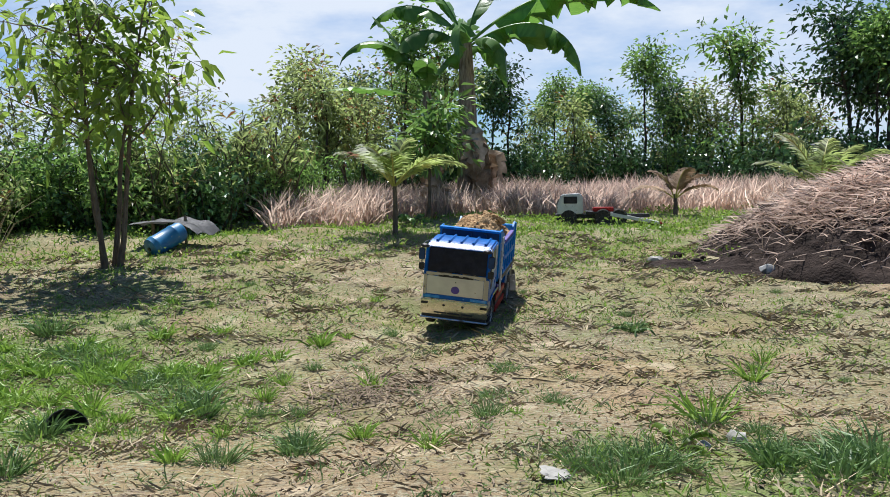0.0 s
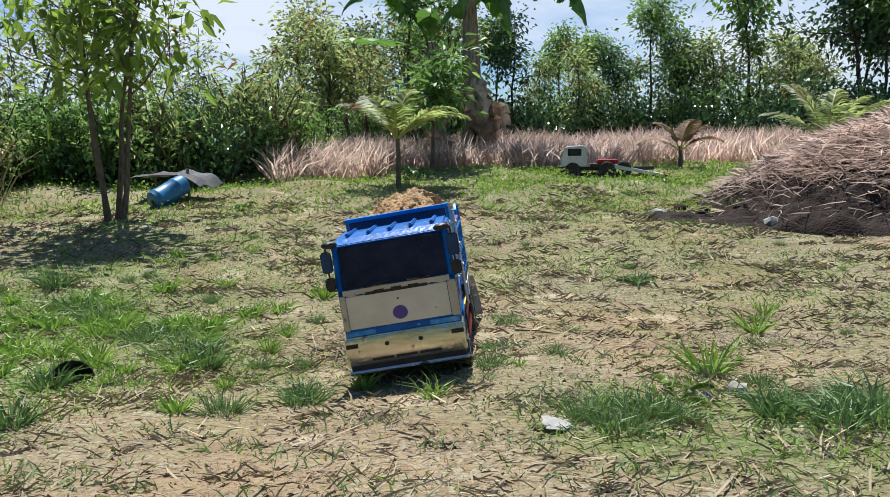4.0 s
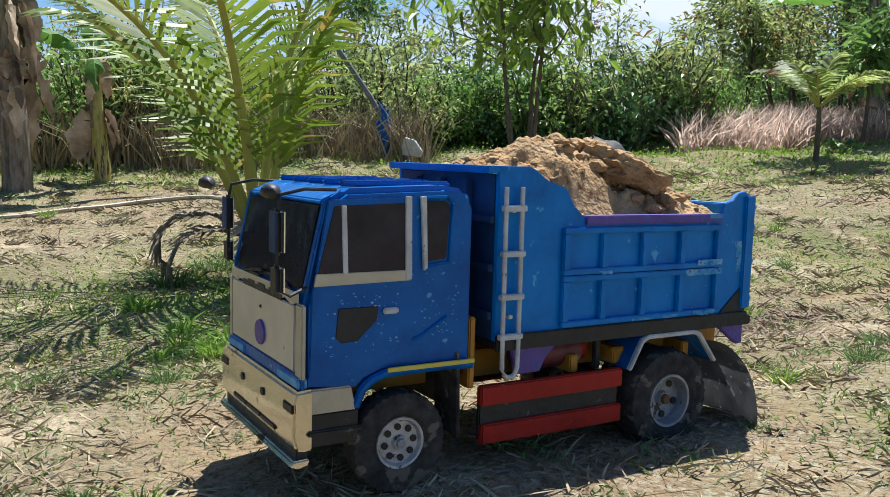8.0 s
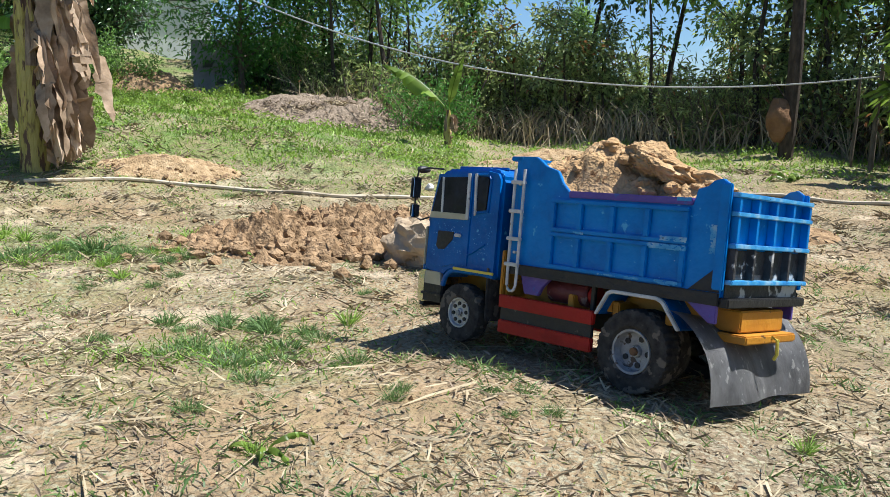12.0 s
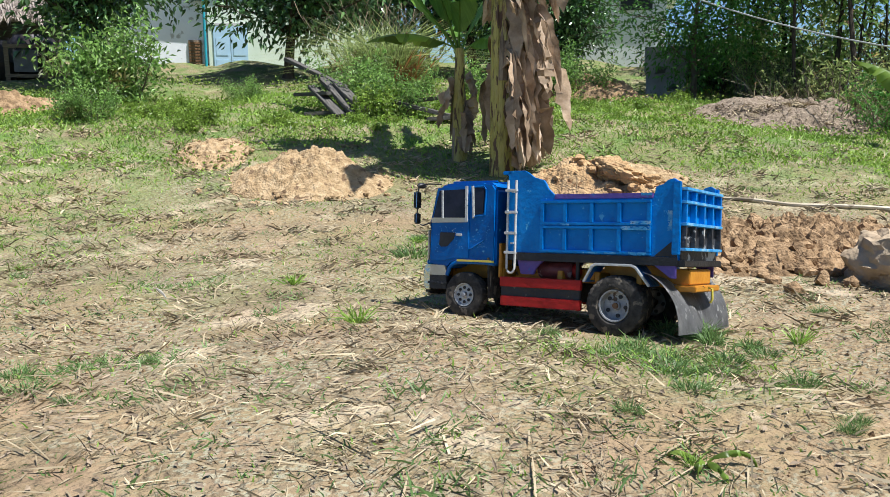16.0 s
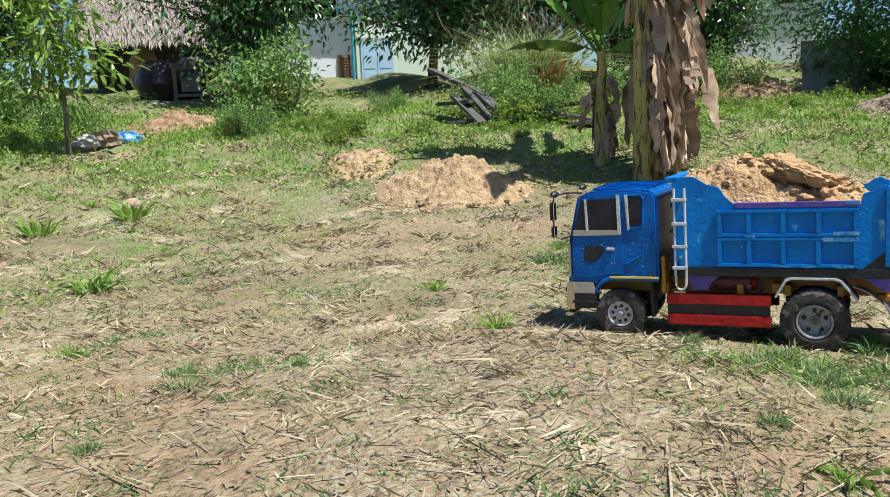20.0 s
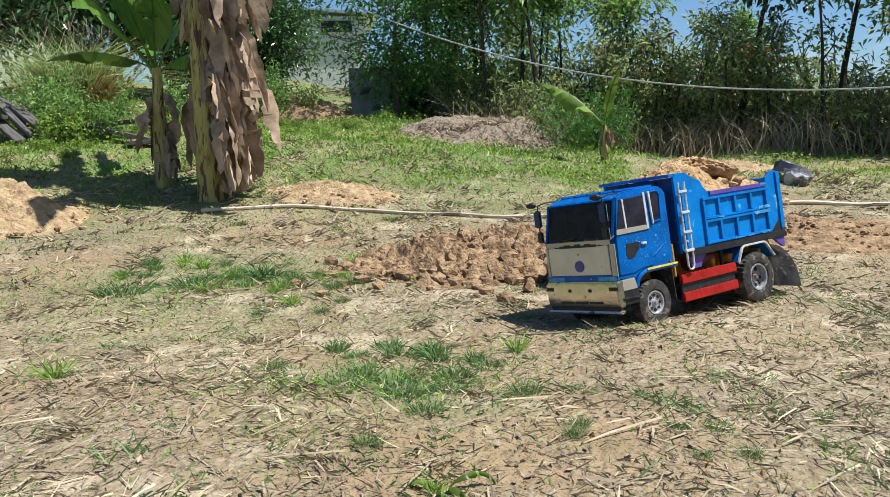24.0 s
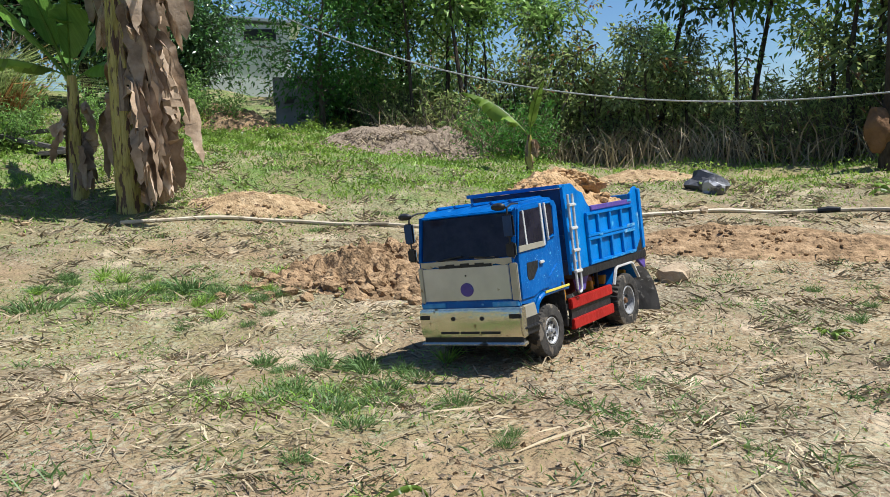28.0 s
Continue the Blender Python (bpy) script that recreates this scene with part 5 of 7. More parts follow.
# hedge behind the barrel, and on to the bananas
plant_arc([B1, B1, B3, B4], 11.5, 33, 11.3, 13.2, 32, 0.6, 0.92, 1)
plant_arc([B1, B3, B4], 10, 33, 13.5, 15, 14, 0.6, 0.85, 2)
plant_arc([T4, T1, T4], 9, 32, 13, 17, 7, 0.6, 0.95, 3)
plant_arc([B4, B2, B1], 31, 66, 10.6, 12.6, 27, 0.7, 1.05, 4)
plant_arc([B4, B2, T4, B1], 33, 66, 12.6, 15, 12, 0.8, 1.1, 5)
plant_arc([T1, T2, T4], 30, 66, 14, 17, 7, 0.7, 0.95, 6)
# thin far trees behind the reeds, and the taller ones past the compost heap
plant_arc([T1, T4, T1, T2], 2, 11, 15.5, 18, 8, 0.75, 1.0, 7)
plant_arc([T2, T3, B3], -6, 6, 18, 21, 10, 0.6, 0.85, 8)
plant_arc([T3, T2, T1], -15, -4, 18, 21, 10, 0.62, 0.8, 9)
plant_arc([T1, T4, T2, T5], -23, -14, 18, 22, 9, 0.75, 0.95, 19)
plant_arc([T3, T3, T2], -38, -23, 17.5, 21, 15, 0.85, 1.12, 20)
plant_arc([B3, B3, B1], -36, 10, 17.3, 20, 42, 0.85, 1.25, 10)
# the wood on the far side
plant_arc([T5, T5, T2], 60, 84, 11.7, 13.6, 6, 0.7, 0.95, 18)
plant_arc([T5, T4], 86, 104, 11.9, 13.6, 4, 0.55, 0.8, 21)
plant_arc([T1, T2, T4, T1], 60, 84, 12.0, 13.8, 7, 0.6, 0.85, 11)
plant_arc([T1, T1, T2, T4], 84, 99, 12.0, 14.5, 8, 0.5, 0.68, 22)
plant_arc([B2, B4], 60, 102, 12.8, 14.6, 14, 0.8, 1.1, 25)
plant_arc([T2, T1, T2], 99, 106, 12.4, 14.5, 5, 0.65, 0.9, 23)
plant_arc([T2, T1, T4], 60, 82, 14.2, 16.5, 4, 0.7, 0.9, 12)
plant_arc([T2, T3, T1], 99, 107, 14, 17, 4, 0.75, 0.95, 24)
plant_arc([B2, B4], 62, 107, 11.6, 13.2, 26, 0.4, 0.8, 13)
plant_arc([B2, B4, B1], 60, 108, 13.4, 16, 22, 0.65, 1.0, 14)
plant_arc([T2, T3, B1], 102, 109.5, 13.8, 17, 9, 0.7, 0.95, 15)
plant_arc([B1, B3, B2], 105, 112, 13.8, 16, 7, 0.5, 0.75, 26)
plant_arc([T2, T3, B1], 120.5, 123, 15, 18, 4, 0.8, 1.1, 17)
plant_arc([T3, T2, B3, T2], 118, 172, 24, 30, 26, 1.2, 1.7, 16)

for az, r, sc in ((76.3, 11.9, 0.85), (72.0, 12.1, 0.75)):
    again(T5, *polar(az, r), az, sc, -0.03)

# shade trees on the bank by the houses
shade = make_tree("shade_tree", 31, 3.6, 0.10, 1.7, 0.15, 0.07, 9000, (BARK_DARK, LEAF_DARK), "broad shade tree with dark glossy leaves", bare=0.24, limbs=26, clump=0.3, group="shade trees on the bank")
put(shade, *polar(148.5, 15), 0.4, 0.95)
for az, r, s, turn in ((137, 16, 1.05, 2.0), (119.6, 15.2, 0.62, 1.3), (165, 15.5, 1.0, 1.0), (122.3, 16.5, 0.95, 3.0), (124.5, 18, 1.1, 5.0), (171, 14.5, 1.0, 4.0), (131, 20, 1.25, 0.3), (146, 26, 1.3, 2.2)):
    again(shade, *polar(az, r), turn, s, -0.1)
bank_bush = make_bush("bank_bush", 32, 0.75, 1.0, 3600, 0.11, 0.045, (BARK, LEAF_MID), "round leafy bush on the bank", "bushes on the bank")
put(bank_bush, -6.3, -10.4, 0, 0.9)
for az, r, s in ((167.5, 11.5, 0.8), (165, 13, 0.7), (150, 9.9, 0.35), (133, 11.2, 0.6), (130, 10.4, 0.5), (124, 12.5, 0.55), (120, 13.2, 0.6), (117.5, 12.6, 0.5), (160.5, 11.2, 0.5), (140, 12.5, 0.3)):
    again(bank_bush, *polar(az, r), az, s, -0.04)
acacia = make_tree("feathery_tree", 33, 2.6, 0.05, 1.1, 0.085, 0.036, 6500, (BARK, LEAF_FERN), "feathery-leaved tree by the concrete block", bare=0.15, limbs=16, clump=0.25)
put(acacia, *polar(110.2, 13.3), 0, 1.05)
fern = make_bush("feathery_bush", 34, 0.5, 0.75, 2600, 0.09, 0.02, (BARK, LEAF_FERN), "bright green feathery bush")
put(fern, *polar(97.5, 11.2))

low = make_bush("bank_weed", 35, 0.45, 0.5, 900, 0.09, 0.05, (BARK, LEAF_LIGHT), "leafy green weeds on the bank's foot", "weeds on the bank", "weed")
put(low, *polar(143, 9.7), 0, 0.5)
q35 = random.Random(35)
for k in range(84):
    az, r = q35.uniform(110, 172), q35.uniform(9.2, 13.5)
    if not 139 < az < 142 and not 151.5 < az < 158.5 and not (155 < az < 161 and r < 11) and not (131 < az < 138 and 10 < r < 11.6):
        again(low, *polar(az, r), q35.uniform(0, 6.28), q35.uniform(0.16, 0.42), -0.03)
for az, r, sc in ((131.7, 10.1, 0.62), (131.2, 10.4, 0.7)):
    again(low, *polar(az, r), az, sc, -0.03)
r36 = np.random.default_rng(36)
pampas = thing("tall_grass", Matrix(), "clump of tall drooping grass with brown plumes", "tall grass")
n36 = 1300
a36 = r36.uniform(0, 6.28, n36)
w36 = np.stack([np.cos(a36) * r36.uniform(0, 0.35, n36), np.sin(a36) * r36.uniform(0, 0.35, n36), np.ones(n36)], 1)
blade_mesh("blades", r36.normal(size=(n36, 3)) * [0.18, 0.18, 0], w36, 1.6, 0.016, LEAF_OLIVE, r36, 2.2, pampas)
blade_mesh("plumes", r36.normal(size=(120, 3)) * [0.5, 0.5, 0.14] + [0, 0, 1.25], r36.normal(size=(120, 3)) * [0.5, 0.5, 0.2] + [0, 0, -0.9], 0.35, 0.008, REED, r36, 0.8, pampas).data.materials[0] = STRAW_DARK
put(pampas, *polar(130.6, 13.2))

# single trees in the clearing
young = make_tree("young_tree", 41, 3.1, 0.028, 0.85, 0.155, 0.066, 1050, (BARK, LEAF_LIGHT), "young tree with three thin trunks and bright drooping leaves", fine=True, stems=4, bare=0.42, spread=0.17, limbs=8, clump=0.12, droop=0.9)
put(young, -3.09, 7.48, 0.6)
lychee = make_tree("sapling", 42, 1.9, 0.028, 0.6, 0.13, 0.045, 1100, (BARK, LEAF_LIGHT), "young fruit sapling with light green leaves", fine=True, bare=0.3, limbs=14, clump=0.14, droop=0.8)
put(lychee, -2.91, -8.89, 0.2, 1.05)
mango = make_tree("sapling", 43, 1.75, 0.03, 0.5, 0.17, 0.07, 620, (BARK, LEAF_MID), "leafy sapling before the banana plants", fine=True, bare=0.62, limbs=10, clump=0.14, droop=0.6)
put(mango, -0.42, 12.5, 0.2, 1.12)
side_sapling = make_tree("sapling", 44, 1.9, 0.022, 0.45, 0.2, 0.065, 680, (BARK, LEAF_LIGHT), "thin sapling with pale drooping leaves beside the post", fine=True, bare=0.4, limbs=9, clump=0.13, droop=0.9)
put(side_sapling, -8.95, 3.95, 0.2, 1.0)

# banana plants
ba = make_banana(51, 2.62, 0.15, [(0.0, 0.7, 3.3, 0.95, 0.85), (-0.25, 0.6, 2.3, 0.85, 1.4), (2.9, 1.0, 1.9, 0.55, 1.3), (3.3, 0.75, 1.6, 0.6, 1.9), (2.6, 1.2, 2.1, 0.55, 1.0), (1.6, 0.9, 1.8, 0.6, 1.4), (4.6, 0.7, 1.5, 0.6, 1.9), (0.9, 1.25, 2.0, 0.55, 1.0), (5.6, 0.4, 1.2, 0.5, 1.8), (0.3, 0.2, 1.1, 0.5, 1.8)], 34,
                 "tall banana plant with torn green leaves", STEM_GREY, dead_arc=(-1.6, 1.0), dead_span=(0.1, 0.46), dead_w=0.2, jut=(0.15, 0.5))
put(ba, 0.2, 14.2, 0, 1.08)
bb = make_banana(52, 1.95, 0.11, [(3.0, 1.15, 1.5, 0.5, 0.25), (3.1, 0.3, 1.7, 0.36, 0.35), (3.4, 1.25, 1.9, 0.4, 1.5), (0.2, 1.2, 1.4, 0.5, 0.8), (4.8, 1.1, 1.2, 0.45, 1.1), (1.5, 1.1, 1.4, 0.45, 0.9)], 6,
                 "smaller banana plant beside the tall one", STEM_GREY, dead_span=(0.2, 0.6), dead_w=0.2, lean=(-0.07, 0))
put(bb, -0.31, 14.1, 0, 1.08)
bc = make_banana(53, 2.15, 0.1, [(0.85, 0.25, 1.7, 0.34, 0.75), (3.9, 0.35, 1.3, 0.36, 1.0), (5.5, 0.3, 1.2, 0.36, 1.3), (2.2, 0.7, 1.4, 0.36, 1.0), (1.5, 0.5, 1.4, 0.36, 1.2), (4.6, 0.0, 1.1, 0.34, 1.2), (0.3, 0.0, 1.1, 0.32, 1.3)], 14,
                 "banana plant with dry grey sheaths", STEM_GREY, dead_span=(0.3, 0.9), dead_w=0.13, lean=(0.03, 0.02))
put(bc, -7.0, 4.95, 0, 1.1)
bc2 = make_banana(54, 1.75, 0.075, [(4.05, 0.3, 1.25, 0.46, 0.5), (4.25, -0.2, 1.25, 0.46, 0.46), (3.8, 0.75, 1.5, 0.48, 0.8), (4.5, 0.5, 1.3, 0.46, 0.7), (0.9, -0.35, 1.0, 0.4, 0.8), (1.2, -0.7, 0.9, 0.34, 0.5), (2.6, 0.5, 1.2, 0.44, 0.8), (0.4, 0.7, 1.2, 0.44, 1.0)], 4,
                  "banana plant with broad drooping leaves", dead_span=(0.3, 0.7), dead_w=0.11, lean=(-0.04, -0.04))
put(bc2, -7.43, 4.5, 0, 1.05)
bc3 = make_banana(55, 1.15, 0.065, [(0.9, 0.6, 1.0, 0.28, 1.0), (4.0, 0.9, 0.9, 0.28, 0.9), (5.6, 0.3, 0.8, 0.28, 1.2), (2.4, 0.9, 1.0, 0.28, 0.8)], 8,
                  "small banana sucker with hanging brown leaves", dead_span=(0.45, 0.95), dead_w=0.1)
put(bc3, -6.85, 5.77, 0, 1.05)
bd = make_banana(56, 2.9, 0.095, [(0.6, 0.7, 1.5, 0.45, 1.0), (2.2, 0.9, 1.5, 0.45, 1.0), (3.6, 1.1, 1.6, 0.45, 0.9), (5.4, 0.9, 1.4, 0.42, 1.0), (2.6, 0.45, 1.2, 0.42, 1.2)], 210,
                 "banana plant in a thick skirt of dead leaves", STEM, dead_arc=(0.85, 4.1), dead_span=(0.12, 0.98), dead_w=0.105, jut=(0.2, 0.62))
put(bd, -6.25, -4.15, 0)
bd1 = make_banana(57, 1.08, 0.066, [(5.45, 0.95, 1.9, 0.56, 0.25), (5.9, 1.2, 1.9, 0.52, 0.2), (2.4, 1.2, 1.2, 0.38, 0.4), (5.5, 0.42, 0.95, 0.24, 0.55, LEAF_LIGHT), (0.6, 1.15, 1.1, 0.36, 0.5), (3.8, 1.0, 1.2, 0.4, 0.7), (2.6, 0.7, 0.9, 0.34, 0.9)], 14,
                  "young banana plant with dark green leaves", dead_span=(0.15, 0.75), dead_w=0.1)
put(bd1, -6.5, -4.8, 0)
bs = make_banana(58, 0.42, 0.04, [(4.6, 0.85, 0.95, 0.32, 0.42, LEAF_LIGHT), (1.2, 1.45, 0.66, 0.24, 0.3, LEAF_LIGHT)], 5, "banana shoot with two leaves", dead_span=(0.4, 0.9), dead_w=0.06)
put(bs, -9.85, -1.08, 0, 1.08)

# palms
coco = make_palm(61, 0.32, 0.07, 6, 2.2, 0.56, "young coconut palm with yellowing fronds", turns=[4.15, 2.6, 5.3, 4.7, 3.3, 1.9], rise=(1.05, 1.35), sag=0.95)
frond(coco, 650, (0.02, 0.03, 0.26), 0.96, 1.38, 1.8, 30, 0.5, 0.55)
frond(coco, 651, (0.02, -0.03, 0.26), 0.2, 1.42, 1.7, 30, 0.5, 0.5)
put(coco, -2.98, 3.64)
for k, (a, rise, ln, sag) in enumerate(((3.75, 0.8, 0.85, 2.6), (4.1, 0.6, 0.75, 2.5), (0.75, 0.8, 0.7, 2.9), (0.35, 0.5, 0.6, 2.6), (5.4, 0.7, 0.9, 2.4))):
    dead = frond(coco, 700 + k, (0, 0, 0.2), a, rise, ln, 24, 0.2, sag, STRAW_DARK, 0.02)
    dead.data.materials[0] = BARK
p2 = make_palm(62, 0.72, 0.026, 9, 0.85, 0.3, "small palm with pale fronds", LEAF_OLIVE, rise=(0.5, 1.4), sag=0.9)
put(p2, -0.74, 10.0)
p3 = make_palm(63, 0.45, 0.05, 9, 1.1, 0.4, "small palm behind the compost heap", LEAF_OLIVE, rise=(0.75, 1.4), sag=0.8)
put(p3, *polar(-22.5, 14))
p4 = make_palm(64, 0.3, 0.03, 6, 0.6, 0.25, "half-dry palm seedling before the reeds", LEAF_DEAD, rise=(0.6, 1.4), sag=1.0)
put(p4, *polar(-13.6, 12.5))


# ---- ground cover ----
def strew(n, r0, r1, az0, az1, q, power=0.8):
    """Places in a ring sector, thinning out with distance."""
    r = r0 + (r1 - r0) * q.random(n) ** power
    a = np.radians(az0 + (az1 - az0) * q.random(n))
    return 0.2 - r * np.sin(a), 0.05 + r * np.cos(a)


def patchy(x, y, s=1.0):
    return 0.5 + 0.25 * (np.sin(2.3 * s * x + 1.7 * np.sin(1.9 * s * y)) + np.sin(2.9 * s * y + 1.3 * np.sin(2.2 * s * x + 1)))


def lay_straw():
    q = np.random.default_rng(71)
    def clumps(count, per, r1, size, power=1.0):
        """Blade feet gathered in clumps of uneven size."""
        cx, cy = strew(count, 0.8, r1, -40, 185, q, power)
        k = np.repeat(np.arange(count), q.integers(per // 3, per * 2, count))
        rad = (size * q.uniform(0.4, 1.6, count))[k] * np.sqrt(q.random(len(k)))
        a = q.uniform(0, 6.28, len(k))
        return cx[k] + rad * np.cos(a) * 1.4, cy[k] + rad * np.sin(a), k

    # matted dry grass in clumps, half lying
    x, y, k = clumps(2900, 24, 9.5, 0.10, 0.9)
    n = len(x)
    lay = q.uniform(0, 6.28, 2900)[k] + q.normal(size=n) * 0.9
    ways = np.stack([np.cos(lay), np.sin(lay), q.uniform(-0.05, 0.75, n)], 1)
    ob = blade_mesh("matted_grass", np.stack([x, y, gz(x, y) - 0.002], 1), ways, (0.03 + 0.05 * q.random(n)) * (1 + 0.08 * np.hypot(x, y)), 0.0028 + 0.0012 * np.hypot(x, y), STRAW, q, 0.5)
    tagged(ob, "matted clumps of dry cut grass", "straw", kind="stuff")
    # loose straws lying every way
    x, y = strew(42000, 0.8, 10, -40, 185, q, 0.9)
    keep = q.random(len(x)) < np.clip(1.6 * (patchy(x, y) - 0.25), 0.12, 1)
    x, y = x[keep], y[keep]
    a = q.uniform(0, 6.28, len(x))
    ways = np.stack([np.cos(a), np.sin(a), q.normal(size=len(x)) * 0.12], 1)
    base = np.stack([x, y, gz(x, y) + q.uniform(0.002, 0.012, len(x))], 1)
    ob = blade_mesh("straw_litter", base, ways, 0.03 + 0.15 * q.random(len(x)) ** 4, 0.004, STRAW, q, 0.1, lying=True)
    tagged(ob, "bleached cut straw strewn over the soil", "straw", kind="stuff")
    # longer cut stalks that lie on top
    x, y = strew(3600, 0.8, 8.5, -40, 185, q, 0.95)
    keep = q.random(len(x)) < np.clip(1.8 * (patchy(x + 3, y, 0.7) - 0.3), 0.1, 1)
    x, y = x[keep], y[keep]
    a = q.normal(size=len(x)) * 0.7 + 0.6 + 1.5 * np.sin(0.9 * x + 0.7 * y)
    ways = np.stack([np.cos(a), np.sin(a), q.normal(size=len(x)) * 0.07], 1)
    ob = blade_mesh("cut_stalks", np.stack([x, y, gz(x, y) + q.uniform(0.006, 0.02, len(x))], 1), ways, 0.1 + 0.24 * q.random(len(x)) ** 2, 0.0055, STRAW, q, 0.12, lying=True)
    tagged(ob, "long pale cut stalks lying on the soil", "straw", kind="stuff")
    x, y, k = clumps(1100, 14, 9.5, 0.14)
    a = q.uniform(0, 6.28, len(x))
    base = np.stack([x, y, gz(x, y) + q.uniform(0.001, 0.008, len(x))], 1)
    ob = blade_mesh("brown_litter", base, np.stack([np.cos(a), np.sin(a), q.normal(size=len(x)) * 0.15], 1), 0.05 + 0.006 * np.hypot(x, y), 0.0022 + 0.0008 * np.hypot(x, y), STRAW_DARK, q, 0.1, lying=True)
    tagged(ob, "brown stalks and leaf litter on the soil", "litter", kind="stuff")
    # small green sprigs between
    x, y, k = clumps(4400, 20, 9.5, 0.08, 0.9)
    keep = q.random(4400)[k] < 0.3 + growth(x, y)
    x, y, k = x[keep], y[keep], k[keep]
    n = len(x)
    a = q.uniform(0, 6.28, n)
    ob = blade_mesh("grass_sprigs", np.stack([x, y, gz(x, y) - 0.003], 1), np.stack([np.cos(a), np.sin(a), q.uniform(0.3, 1.6, n)], 1), (0.02 + 0.055 * q.random(4400) ** 2)[k], 0.0042, GRASS_BLUE, q, 0.9)
    tagged(ob, "small green sprigs of grass", "grass", kind="stuff")
    # flakes of dead leaf and crumbs of soil
    x, y = strew(5000, 0.9, 8.0, -34, 170, q, 1.0)
    n = len(x)
    ob = leaf_mesh("leaf_flakes", np.stack([x, y, gz(x, y) + 0.006], 1), q.normal(size=(n, 3)) * [1, 1, 0.25], 0.03, 0.012, STRAW_DARK, None, q, 0.2, 0.0)
    tagged(ob, "dry leaf flakes scattered on the soil", "leaf litter", kind="stuff")
    x, y = strew(40000, 0.9, 8.5, -34, 170, q, 0.9)
    keep = patchy(x + 1, y + 2, 0.8) < 0.25 + 0.5 * q.random(len(x))
    x, y = x[keep], y[keep]
    n = len(x)
    s, a = 0.002 + 0.011 * q.random(n) ** 5, q.uniform(0, 6.28, n)
    g = gz(x, y)
    ring = [np.stack([x + s * np.cos(a + 2.1 * k) * q.uniform(0.7, 1.3, n), y + s * np.sin(a + 2.1 * k) * q.uniform(0.7, 1.3, n), g - 0.002], 1) for k in range(3)]
    v = np.stack(ring + [np.stack([x + s * q.normal(size=n) * 0.3, y + s * q.normal(size=n) * 0.3, g + s * q.uniform(0.6, 1.2, n)], 1)], 1)
    i = np.arange(n)[:, None] * 4
    ob = mesh_object("soil_crumbs", v.reshape(-1, 3), np.concatenate([i + [0, 1, 3], i + [1, 2, 3], i + [2, 0, 3]], 0), CLAY)
    tagged(ob, "loose crumbs of dry soil", "soil", kind="stuff")
    # thicker dry heap before the truck's first track
    n = 500
    x, y = -0.46 + q.normal(size=n) * 0.25, 3.9 + q.normal(size=n) * 0.17
    a = q.uniform(0, 6.28, n)
    ob = blade_mesh("straw_heap", np.stack([x, y, gz(x, y) + q.uniform(0, 0.03, n)], 1), np.stack([np.cos(a), np.sin(a), q.normal(size=n) * 0.2], 1), 0.17, 0.006, STRAW_DARK, q, 0.15, lying=True)
    tagged(ob, "small heap of reddish dry stalks", "straw", kind="stuff")


def lay_grass():
    q = np.random.default_rng(72)
    x, y = strew(300000, 0.8, 13, -38, 185, q, 0.85)
    g = growth(x, y) * (0.35 + 0.9 * patchy(x, y, 1.6))
    keep = q.random(len(x)) < np.clip(g, 0.1, 1) ** 1.4
    x, y = x[keep], y[keep]
    r = np.hypot(x - 0.2, y)
    h = 0.025 + 0.065 * growth(x, y) * q.random(len(x)) + 0.05 * np.clip((r - 7) / 4, 0, 1)
    ways = np.stack([q.normal(size=len(x)) * 0.55, q.normal(size=len(x)) * 0.55, np.ones(len(x))], 1)
    ob = blade_mesh("thin_grass", np.stack([x, y, gz(x, y) - 0.005], 1), ways, h, 0.0028 + 0.0009 * r, GRASS, q, 0.9)
    tagged(ob, "thin green grass over the clearing", "grass", kind="stuff")
    # low broad-leaved creepers, densest at the bank's foot
    x, y = strew(130000, 7.8, 15, -34, 170, q, 0.8)
    g = growth(x, y) * patchy(x + 2, y + 7, 1.2)
    keep = q.random(len(x)) < np.clip(1.5 * (g - 0.3), 0.0, 1)
    x, y = x[keep], y[keep]
    n = len(x)
    c = np.stack([x, y, gz(x, y) + q.uniform(0.01, 0.11, n)], 1)
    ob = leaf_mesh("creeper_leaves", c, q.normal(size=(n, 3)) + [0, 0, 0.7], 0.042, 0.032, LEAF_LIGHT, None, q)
    tagged(ob, "low broad-leaved creeping weeds", "weeds", kind="stuff")


def tuft(seed, blades, height, width, spread, mat, label):
    q = np.random.default_rng(seed)
    a = q.uniform(0, 6.28, blades)
    rr = spread * np.sqrt(q.random(blades))
    base = np.stack([0.3 * rr * np.cos(a), 0.3 * rr * np.sin(a), np.full(blades, -0.01)], 1)
    ways = np.stack([np.cos(a) * rr / spread * 0.85 + q.normal(size=blades) * 0.25, np.sin(a) * rr / spread * 0.85 + q.normal(size=blades) * 0.25, np.ones(blades)], 1)
    ob = blade_mesh("grass_tuft", base, ways, height, width, mat, q, 1.3)
    return tagged(ob, label, "grass tuft", group="grass tufts")


